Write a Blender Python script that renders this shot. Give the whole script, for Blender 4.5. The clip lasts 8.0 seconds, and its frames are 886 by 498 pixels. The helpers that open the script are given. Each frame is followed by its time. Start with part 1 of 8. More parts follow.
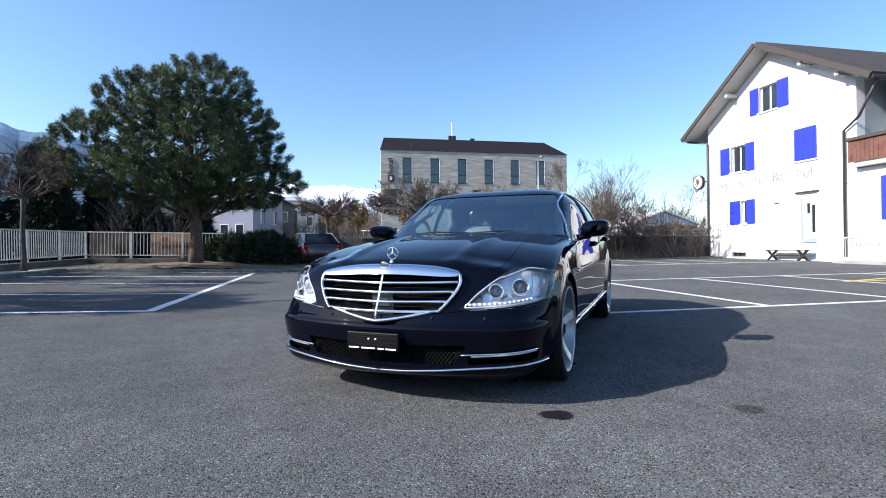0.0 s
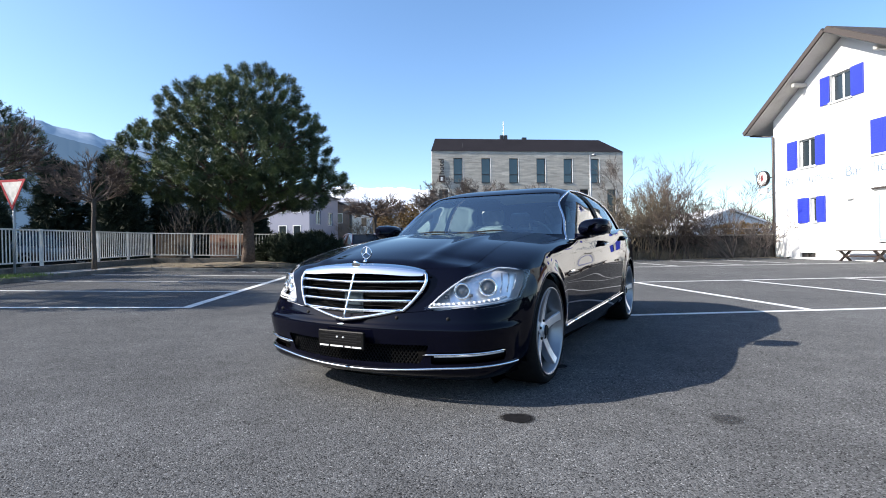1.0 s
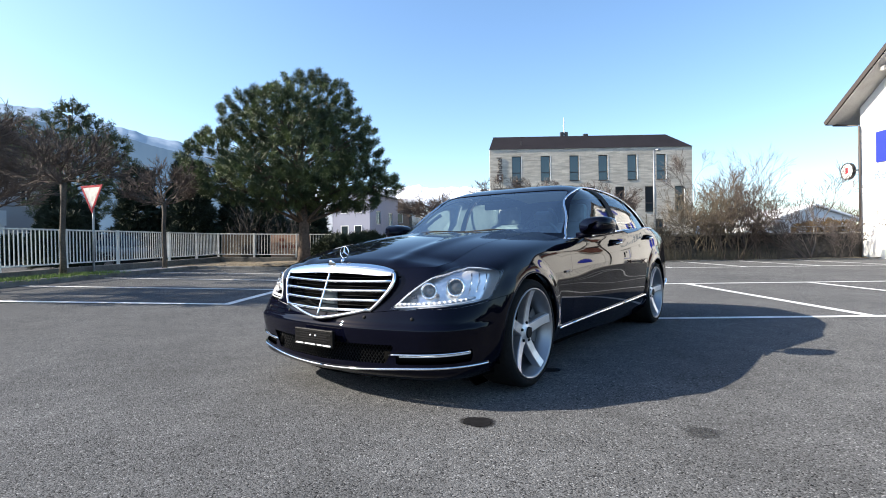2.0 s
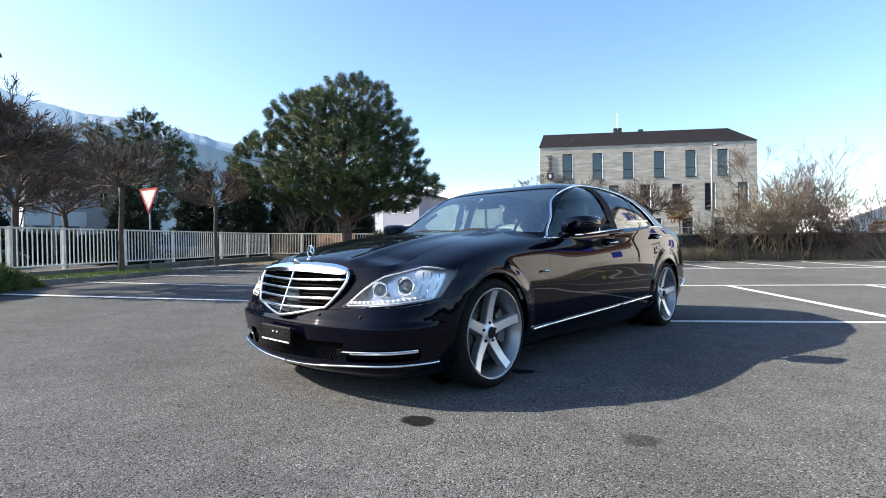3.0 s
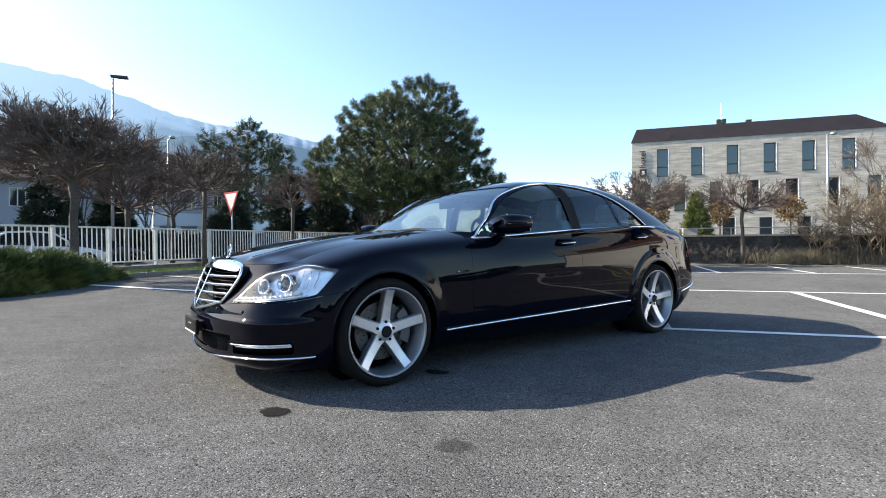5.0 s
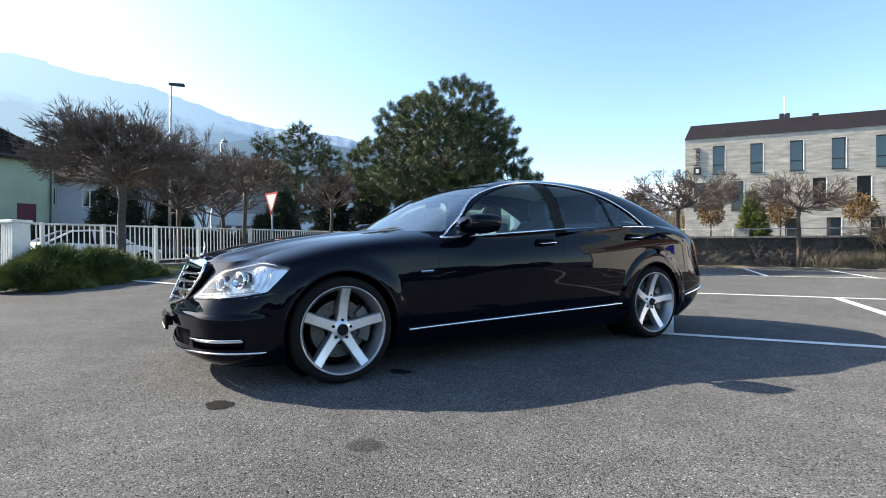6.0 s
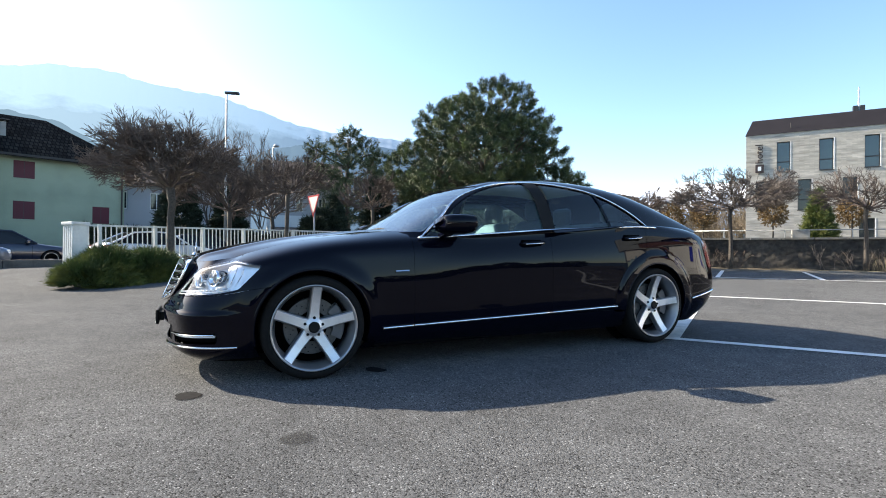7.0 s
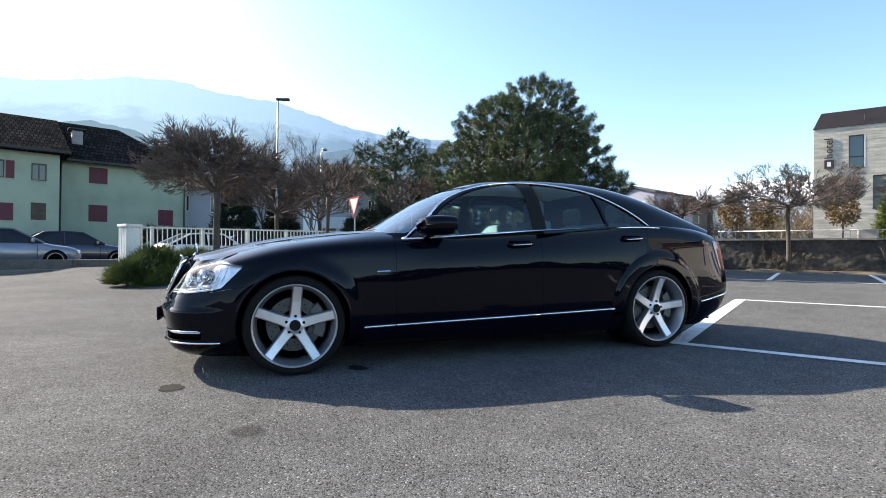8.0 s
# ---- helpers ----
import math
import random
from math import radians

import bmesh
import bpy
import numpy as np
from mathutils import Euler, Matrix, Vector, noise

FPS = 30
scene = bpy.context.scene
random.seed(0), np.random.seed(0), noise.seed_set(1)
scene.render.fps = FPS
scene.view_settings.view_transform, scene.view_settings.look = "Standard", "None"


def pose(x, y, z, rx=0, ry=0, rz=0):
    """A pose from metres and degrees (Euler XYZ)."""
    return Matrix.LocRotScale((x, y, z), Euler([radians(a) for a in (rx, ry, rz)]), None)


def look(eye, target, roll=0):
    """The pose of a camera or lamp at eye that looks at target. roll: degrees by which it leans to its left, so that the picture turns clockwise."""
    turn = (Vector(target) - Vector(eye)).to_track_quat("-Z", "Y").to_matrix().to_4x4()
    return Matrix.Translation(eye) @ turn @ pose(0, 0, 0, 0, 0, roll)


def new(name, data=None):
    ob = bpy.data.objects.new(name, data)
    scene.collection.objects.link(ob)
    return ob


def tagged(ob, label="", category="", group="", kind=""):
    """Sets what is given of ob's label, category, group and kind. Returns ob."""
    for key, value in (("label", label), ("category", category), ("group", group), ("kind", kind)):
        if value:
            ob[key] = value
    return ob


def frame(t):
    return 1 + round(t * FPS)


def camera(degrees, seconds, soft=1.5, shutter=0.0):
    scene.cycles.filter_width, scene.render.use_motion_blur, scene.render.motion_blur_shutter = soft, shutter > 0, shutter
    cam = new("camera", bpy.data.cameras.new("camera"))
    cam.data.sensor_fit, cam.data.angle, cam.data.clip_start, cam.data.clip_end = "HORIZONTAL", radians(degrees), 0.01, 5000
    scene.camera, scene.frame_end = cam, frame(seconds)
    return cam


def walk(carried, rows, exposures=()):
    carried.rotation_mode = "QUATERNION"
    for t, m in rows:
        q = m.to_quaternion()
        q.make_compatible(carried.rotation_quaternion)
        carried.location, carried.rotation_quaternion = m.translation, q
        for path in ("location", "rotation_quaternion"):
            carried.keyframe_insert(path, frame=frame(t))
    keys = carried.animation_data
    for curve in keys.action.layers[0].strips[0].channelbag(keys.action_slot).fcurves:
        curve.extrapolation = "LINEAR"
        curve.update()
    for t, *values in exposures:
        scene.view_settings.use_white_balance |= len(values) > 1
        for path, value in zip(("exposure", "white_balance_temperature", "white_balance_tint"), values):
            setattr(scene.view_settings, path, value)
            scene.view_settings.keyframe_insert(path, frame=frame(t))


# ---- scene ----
cam = camera(81.5, 8.0, soft=1.0)
PATH = [
    (0, (1.475, -3.461, 0.865), (0.707, -1.614, 0.868), -0.7),
    (0.5, (1.695, -3.357, 0.863), (0.832, -1.552, 0.867), -0.7),
    (1, (1.929, -3.237, 0.854), (0.964, -1.486, 0.861), -0.7),
    (1.5, (2.154, -3.087, 0.849), (1.081, -1.399, 0.857), -0.7),
    (2, (2.363, -2.923, 0.848), (1.188, -1.304, 0.856), -0.7),
    (3.5, (3.052, -2.363, 0.835), (1.641, -0.945, 0.844), -0.4),
    (4, (3.281, -2.136, 0.831), (1.805, -0.787, 0.841), -0.2),
    (4.5, (3.493, -1.904, 0.833), (1.955, -0.625, 0.843), -0.2),
    (6, (4.003, -1.155, 0.829), (2.295, -0.116, 0.839), 0.3),
    (6.5, (4.142, -0.914, 0.823), (2.383, 0.038, 0.835), 0.4),
    (7, (4.278, -0.689, 0.825), (2.471, 0.17, 0.839), 0.5),
    (7.5, (4.401, -0.468, 0.83), (2.553, 0.296, 0.844), 0.5),
    (8, (4.499, -0.234, 0.831), (2.615, 0.437, 0.846), 0.6),
]
walk(cam, [(t, look(eye, target, roll)) for t, eye, target, roll in PATH], exposures=[(0, 0.88, 6350, 12), (1.5, 1.14, 6850, 11), (4, 1.42, 7300, 10), (8, 1.50, 7450, 10)])

# ---- light: a clear afternoon, the sun low over the valley ----
SUN_DIR = Vector((-0.655, -0.567, 0.512)).normalized()
world = bpy.data.worlds.new("sky")
scene.world = world
world.use_nodes = True
wn = world.node_tree
wn.nodes.clear()
w_out = wn.nodes.new("ShaderNodeOutputWorld")
w_bg = wn.nodes.new("ShaderNodeBackground")
w_sky = wn.nodes.new("ShaderNodeTexSky")
w_sky.sky_type = "NISHITA"
w_sky.sun_disc = False
w_sky.sun_elevation = math.asin(SUN_DIR.z)
w_sky.sun_rotation = math.atan2(SUN_DIR.x, SUN_DIR.y)
w_sky.altitude, w_sky.air_density, w_sky.dust_density, w_sky.ozone_density = 450, 1.0, 1.1, 2.6
w_bg.inputs["Strength"].default_value = 0.14
w_rich = wn.nodes.new("ShaderNodeHueSaturation")
w_rich.inputs["Saturation"].default_value = 1.12
wn.links.new(w_sky.outputs[0], w_rich.inputs["Color"])
wn.links.new(w_rich.outputs[0], w_bg.inputs[0])
wn.links.new(w_bg.outputs[0], w_out.inputs[0])

sun_data = bpy.data.lights.new("sun", "SUN")
sun_data.energy, sun_data.angle, sun_data.color = 5.0, radians(0.53), (1.0, 0.95, 0.87)
sun = new("sun", sun_data)
sun.matrix_world = look(SUN_DIR * 60, (0, 0, 0))

# ---- frames of the place ----
# The car stands along -y; all else follows the car park's bays, turned by 34.5 degrees.
GRID = pose(0.83, 3.32, 0, 0, 0, 34.5)


def clamp(x, a=0.0, b=1.0):
    return max(a, min(b, x))


def smooth(x):
    x = clamp(x)
    return x * x * (3 - 2 * x)


def ground_z(u, v):
    """Height of the tarmac: a slight fall towards the camera, a rise towards the fence."""
    z = 0.035 + 0.0133 * clamp(v, -60, 18) + 0.0018 * clamp(u, -40, 40)
    rise = 0.026 * clamp(-5.0 - u, 0, 6.4)
    return z + rise * smooth((v - 0.1) / 2.0) * smooth((30 - v) / 10)


def at(u, v, z=None, rz=0):
    """A pose in the car park's frame; without z it stands on the tarmac."""
    return GRID @ pose(u, v, ground_z(u, v) if z is None else z, 0, 0, rz)


# ---- mesh helpers ----
class Geo:
    def __init__(self):
        self.v, self.f = [], []

    def add(self, verts, faces):
        n = len(self.v)
        self.v += [tuple(p) for p in verts]
        self.f += [tuple(i + n for i in f) for f in faces]
        return self

    def box(self, x0, x1, y0, y1, z0, z1):
        return self.add([(x0, y0, z0), (x1, y0, z0), (x1, y1, z0), (x0, y1, z0), (x0, y0, z1), (x1, y0, z1), (x1, y1, z1), (x0, y1, z1)],
                        [(3, 2, 1, 0), (4, 5, 6, 7), (0, 1, 5, 4), (1, 2, 6, 5), (2, 3, 7, 6), (3, 0, 4, 7)])

    def tube(self, pts, radii, n=6, caps=True, flat=1.0):
        """A round bar along points. flat squeezes it across."""
        pts = [Vector(p) for p in pts]
        if not hasattr(radii, "__len__"):
            radii = [radii] * len(pts)
        base, side = len(self.v), None
        for i, p in enumerate(pts):
            d = (pts[min(i + 1, len(pts) - 1)] - pts[max(i - 1, 0)])
            d = d.normalized() if d.length > 1e-9 else Vector((0, 0, 1))
            if side is None:
                side = d.cross(Vector((0, 0, 1)))
                if side.length < 1e-3:
                    side = Vector((1, 0, 0))
            side = (side - d * side.dot(d)).normalized()
            up = side.cross(d)
            for k in range(n):
                a = 2 * math.pi * k / n
                self.v.append(tuple(p + (side * math.cos(a) + up * math.sin(a) * flat) * radii[i]))
        for i in range(len(pts) - 1):
            for k in range(n):
                a, b = base + i * n + k, base + i * n + (k + 1) % n
                self.f.append((a, b, b + n, a + n))
        if caps:
            self.f.append(tuple(base + k for k in range(n - 1, -1, -1)))
            self.f.append(tuple(base + (len(pts) - 1) * n + k for k in range(n)))
        return self

    def prism(self, poly, axis, a, b):
        """A flat outline pushed from a to b along an axis."""
        put = {"x": lambda p, t: (t, p[0], p[1]), "y": lambda p, t: (p[0], t, p[1]), "z": lambda p, t: (p[0], p[1], t)}[axis]
        n = len(poly)
        self.add([put(p, a) for p in poly] + [put(p, b) for p in poly],
                 [tuple(range(n - 1, -1, -1)), tuple(range(n, 2 * n))] + [(i, (i + 1) % n, n + (i + 1) % n, n + i) for i in range(n)])
        return self

    def ring(self, profile, n=24, axis="x", start=0.0, turn=2 * math.pi):
        """A profile of (radius, along) points turned about an axis."""
        full = abs(turn - 2 * math.pi) < 1e-6
        count, base, m = (n if full else n + 1), len(self.v), len(profile)
        for k in range(count):
            a = start + turn * k / n
            for r, t in profile:
                c, s = r * math.cos(a), r * math.sin(a)
                self.v.append({"x": (t, c, s), "y": (c, t, s), "z": (c, s, t)}[axis])
        for k in range(n):
            for j in range(m - 1):
                a, b = base + k * m + j, base + ((k + 1) % count) * m + j
                self.f.append((a, b, b + 1, a + 1))
        return self

    def moved(self, m):
        self.v = [tuple(m @ Vector(p)) for p in self.v]
        return self

    def join(self, other, m=None):
        return self.add([m @ Vector(p) for p in other.v] if m else other.v, other.f)

    def mesh(self, name, material, shade=False, tidy=False):
        me = bpy.data.meshes.new(name)
        me.from_pydata(self.v, [], self.f)
        if tidy:
            bm = bmesh.new()
            bm.from_mesh(me)
            bmesh.ops.remove_doubles(bm, verts=bm.verts, dist=1e-5)
            bmesh.ops.recalc_face_normals(bm, faces=bm.faces)
            bm.to_mesh(me)
            bm.free()
        me.materials.append(material)
        if shade:
            me.polygons.foreach_set("use_smooth", [True] * len(me.polygons))
        me.update()
        return me


def thing(name, label, category, m=None, group="", kind=""):
    ob = tagged(new(name), label, category, group, kind)
    ob.empty_display_size = 0.2
    ob.matrix_world = m or Matrix()
    return ob


def single(name, geo, material, label, category, m=None, group="", kind="", shade=False, bevel=0.0):
    ob = tagged(new(name, geo.mesh(name, material, shade)), label, category, group, kind)
    ob.matrix_world = m or Matrix()
    if bevel:
        soften(ob, bevel)
    return ob


def part(name, geo, material, parent, label="", shade=False, bevel=0.0, m=None, tidy=False, kind=""):
    ob = new(name, geo.mesh(name, material, shade, tidy))
    ob.parent = parent
    if m:
        ob.matrix_local = m
    tagged(ob, label, kind=kind)
    if bevel:
        soften(ob, bevel)
    return ob


def soften(ob, width, segments=2):
    mod = ob.modifiers.new("edges", "BEVEL")
    mod.width, mod.segments, mod.limit_method, mod.angle_limit = width, segments, "ANGLE", radians(35)


def open_wall(width, height, thick, openings, x0=0.0, z0=0.0):
    """A wall in the x-z plane, its front at y = 0 facing -y, with openings (x0, x1, z0, z1) through it."""
    xs = sorted({x0, x0 + width, *[o[0] for o in openings], *[o[1] for o in openings]})
    zs = sorted({z0, z0 + height, *[o[2] for o in openings], *[o[3] for o in openings]})
    nx, nz, g = len(xs) - 1, len(zs) - 1, Geo()

    def solid(i, k):
        if not (0 <= i < nx and 0 <= k < nz):
            return False
        x, z = (xs[i] + xs[i + 1]) / 2, (zs[k] + zs[k + 1]) / 2
        return not any(o[0] < x < o[1] and o[2] < z < o[3] for o in openings)

    for i in range(nx):
        for k in range(nz):
            if not solid(i, k):
                continue
            a, b, c, d = xs[i], xs[i + 1], zs[k], zs[k + 1]
            g.add([(a, 0, c), (b, 0, c), (b, 0, d), (a, 0, d)], [(0, 1, 2, 3)])
            g.add([(a, thick, c), (b, thick, c), (b, thick, d), (a, thick, d)], [(3, 2, 1, 0)])
            for di, dk, q in ((-1, 0, ((a, c), (a, d))), (1, 0, ((b, d), (b, c))), (0, -1, ((b, c), (a, c))), (0, 1, ((a, d), (b, d)))):
                if not solid(i + di, k + dk):
                    (p, r), (s, t) = q
                    g.add([(p, 0, r), (s, 0, t), (s, thick, t), (p, thick, r)], [(0, 1, 2, 3)])
    return g


# ---- materials ----
def material(name, color, rough=0.6, metal=0.0, grain=0.0, grain_size=20.0, stain=0.0, stain_size=1.5, bump=0.0, bump_size=60.0,
             second=None, coat=0.0, vary=0.0, spec=0.5, rough_vary=0.0):
    """A principled material with fine grain, broad stains and relief, in metres."""
    mat = bpy.data.materials.new(name)
    mat.use_nodes = True
    nt = mat.node_tree
    b = nt.nodes["Principled BSDF"]
    b.inputs["Roughness"].default_value, b.inputs["Metallic"].default_value = rough, metal
    b.inputs["Coat Weight"].default_value, b.inputs["Coat Roughness"].default_value = coat, 0.02
    b.inputs["Specular IOR Level"].default_value = spec
    b.inputs["Base Color"].default_value = (*color, 1)
    coord = nt.nodes.new("ShaderNodeTexCoord")

    def tex(size, detail=4.0):
        n = nt.nodes.new("ShaderNodeTexNoise")
        n.inputs["Scale"].default_value, n.inputs["Detail"].default_value = size, detail
        nt.links.new(coord.outputs["Object"], n.inputs["Vector"])
        return n.outputs["Fac"]

    def mixed(a, b2, fac):
        m = nt.nodes.new("ShaderNodeMix")
        m.data_type, m.blend_type = "RGBA", "MIX"
        nt.links.new(fac, m.inputs[0])
        for sock, val in ((m.inputs[6], a), (m.inputs[7], b2)):
            if hasattr(val, "links"):
                nt.links.new(val, sock)
            else:
                sock.default_value = (*val, 1)
        return m.outputs[2]

    def curve(fac, lo, hi, to0=0.0, to1=1.0):
        r = nt.nodes.new("ShaderNodeMapRange")
        for i, val in zip((1, 2, 3, 4), (lo, hi, to0, to1)):
            r.inputs[i].default_value = val
        nt.links.new(fac, r.inputs[0])
        return r.outputs[0]

    out = None
    if grain or stain or second or vary:
        out = color
        if second:
            out = mixed(out, second, curve(tex(stain_size * 0.7, 6), 0.42, 0.62))
        if stain:
            dark = tuple(c * (1 - stain) for c in color)
            out = mixed(out, dark, curve(tex(stain_size, 6), 0.45, 0.75))
        if grain:
            m = nt.nodes.new("ShaderNodeMix")
            m.data_type, m.blend_type = "RGBA", "MULTIPLY"
            m.inputs[0].default_value = 1
            if hasattr(out, "links"):
                nt.links.new(out, m.inputs[6])
            else:
                m.inputs[6].default_value = (*out, 1)
            nt.links.new(curve(tex(grain_size, 3), 0.3, 0.7, 1 - grain, 1 + grain), m.inputs[7])
            out = m.outputs[2]
        if vary:
            info = nt.nodes.new("ShaderNodeObjectInfo")
            h = nt.nodes.new("ShaderNodeHueSaturation")
            nt.links.new(curve(info.outputs["Random"], 0, 1, 1 - vary, 1 + vary), h.inputs["Value"])
            if hasattr(out, "links"):
                nt.links.new(out, h.inputs["Color"])
            else:
                h.inputs["Color"].default_value = (*out, 1)
            out = h.outputs[0]
        nt.links.new(out, b.inputs["Base Color"])
    if rough_vary:
        nt.links.new(curve(tex(stain_size * 2, 5), 0.35, 0.7, rough - rough_vary, rough + rough_vary), b.inputs["Roughness"])
    if bump:
        bm = nt.nodes.new("ShaderNodeBump")
        bm.inputs["Strength"].default_value, bm.inputs["Distance"].default_value = 0.6, bump
        nt.links.new(tex(bump_size, 5), bm.inputs["Height"])
        nt.links.new(bm.outputs[0], b.inputs["Normal"])
    return mat


def glass(name, tint=(0.6, 0.7, 0.7), rough=0.0, ior=1.52, sheen=(1, 1, 1)):
    """Clear or tinted pane: light passes straight through, with a mirror gloss by Fresnel."""
    mat = bpy.data.materials.new(name)
    mat.use_nodes = True
    nt = mat.node_tree
    nt.nodes.clear()
    out, mix, clear, gloss, fres = [nt.nodes.new("ShaderNode" + k) for k in ("OutputMaterial", "MixShader", "BsdfTransparent", "BsdfGlossy", "Fresnel")]
    clear.inputs[0].default_value, gloss.inputs["Roughness"].default_value = (*tint, 1), rough
    fres.inputs[0].default_value = ior
    gloss.inputs["Color"].default_value = (*sheen, 1)
    nt.links.new(fres.outputs[0], mix.inputs[0])
    nt.links.new(clear.outputs[0], mix.inputs[1])
    nt.links.new(gloss.outputs[0], mix.inputs[2])
    nt.links.new(mix.outputs[0], out.inputs[0])
    return mat


def asphalt_material():
    mat = bpy.data.materials.new("worn asphalt")
    mat.use_nodes = True
    nt = mat.node_tree
    b = nt.nodes["Principled BSDF"]
    b.inputs["Roughness"].default_value = 0.85
    b.inputs["Specular IOR Level"].default_value = 0.03
    b.inputs["Diffuse Roughness"].default_value = 0.15
    co = nt.nodes.new("ShaderNodeTexCoord")

    def noise_tex(scale, detail=4.0, rough=0.55):
        n = nt.nodes.new("ShaderNodeTexNoise")
        n.inputs["Scale"].default_value, n.inputs["Detail"].default_value, n.inputs["Roughness"].default_value = scale, detail, rough
        nt.links.new(co.outputs["Object"], n.inputs["Vector"])
        return n.outputs["Fac"]

    def ramp(fac, stops):
        r = nt.nodes.new("ShaderNodeValToRGB")
        while len(r.color_ramp.elements) < len(stops):
            r.color_ramp.elements.new(0.5)
        for e, (p, c) in zip(r.color_ramp.elements, stops):
            e.position, e.color = p, (c * 0.996, c, c * 1.003, 1)
        nt.links.new(fac, r.inputs[0])
        return r.outputs[0]

    def mul(a, c, fac=1.0):
        m = nt.nodes.new("ShaderNodeMix")
        m.data_type, m.blend_type = "RGBA", "MULTIPLY"
        m.inputs[0].default_value = fac
        nt.links.new(a, m.inputs[6])
        nt.links.new(c, m.inputs[7])
        return m.outputs[2]

    v = nt.nodes.new("ShaderNodeTexVoronoi")
    v.inputs["Scale"].default_value = 160
    nt.links.new(co.outputs["Object"], v.inputs["Vector"])
    sep = nt.nodes.new("ShaderNodeSeparateColor")
    nt.links.new(v.outputs["Color"], sep.inputs[0])
    stones = ramp(sep.outputs[0], [(0.0, 0.012), (0.12, 0.060), (0.45, 0.108), (0.87, 0.136), (0.965, 0.18), (0.994, 0.30)])
    fine = ramp(noise_tex(160, 3), [(0.3, 0.72), (0.7, 1.25)])
    broad = ramp(noise_tex(0.55, 6, 0.6), [(0.3, 0.80), (0.55, 1.0), (0.75, 1.16)])
    mid = ramp(noise_tex(4.5, 5, 0.65), [(0.3, 0.86), (0.7, 1.1)])
    nt.links.new(mul(mul(mul(stones, fine), broad), mid), b.inputs["Base Color"])
    bump = nt.nodes.new("ShaderNodeBump")
    bump.inputs["Strength"].default_value, bump.inputs["Distance"].default_value = 0.6, 0.005
    nt.links.new(v.outputs["Distance"], bump.inputs["Height"])
    bump.invert = True
    nt.links.new(bump.outputs[0], b.inputs["Normal"])
    return mat


def brick_material(name, c1, c2, mortar, width, height, gap, bump=0.004, axis="xz", squash=0.5):
    """Bonded courses in metres on an upright wall."""
    mat = bpy.data.materials.new(name)
    mat.use_nodes = True
    nt = mat.node_tree
    b = nt.nodes["Principled BSDF"]
    b.inputs["Roughness"].default_value = 0.9
    b.inputs["Specular IOR Level"].default_value = 0.0
    co = nt.nodes.new("ShaderNodeTexCoord")
    sp, cb = nt.nodes.new("ShaderNodeSeparateXYZ"), nt.nodes.new("ShaderNodeCombineXYZ")
    nt.links.new(co.outputs["Object"], sp.inputs[0])
    nt.links.new(sp.outputs["X" if axis == "xz" else "Y"], cb.inputs[0])
    nt.links.new(sp.outputs["Z" if axis != "xy" else "X"], cb.inputs[1])
    br = nt.nodes.new("ShaderNodeTexBrick")
    br.offset = squash
    br.inputs["Scale"].default_value = 1.0
    br.inputs["Brick Width"].default_value, br.inputs["Row Height"].default_value = width, height
    br.inputs["Mortar Size"].default_value, br.inputs["Mortar Smooth"].default_value = gap, 0.2
    br.inputs["Bias"].default_value = -0.1
    br.inputs["Color1"].default_value, br.inputs["Color2"].default_value, br.inputs["Mortar"].default_value = (*c1, 1), (*c2, 1), (*mortar, 1)
    nt.links.new(cb.outputs[0], br.inputs["Vector"])
    n = nt.nodes.new("ShaderNodeTexNoise")
    n.inputs["Scale"].default_value, n.inputs["Detail"].default_value = 1.3, 6
    mp = nt.nodes.new("ShaderNodeMapping")
    mp.inputs["Scale"].default_value = (0.5, 0.5, 3.0)
    nt.links.new(co.outputs["Object"], mp.inputs[0])
    nt.links.new(mp.outputs[0], n.inputs["Vector"])
    r = nt.nodes.new("ShaderNodeMapRange")
    for i, val in zip((1, 2, 3, 4), (0.3, 0.7, 0.72, 1.18)):
        r.inputs[i].default_value = val
    nt.links.new(n.outputs["Fac"], r.inputs[0])
    m = nt.nodes.new("ShaderNodeMix")
    m.data_type, m.blend_type = "RGBA", "MULTIPLY"
    m.inputs[0].default_value = 1
    nt.links.new(br.outputs["Color"], m.inputs[6])
    nt.links.new(r.outputs[0], m.inputs[7])
    nt.links.new(m.outputs[2], b.inputs["Base Color"])
    bp = nt.nodes.new("ShaderNodeBump")
    bp.inputs["Distance"].default_value = bump
    bp.invert = True
    nt.links.new(br.outputs["Fac"], bp.inputs["Height"])
    nt.links.new(bp.outputs[0], b.inputs["Normal"])
    return mat


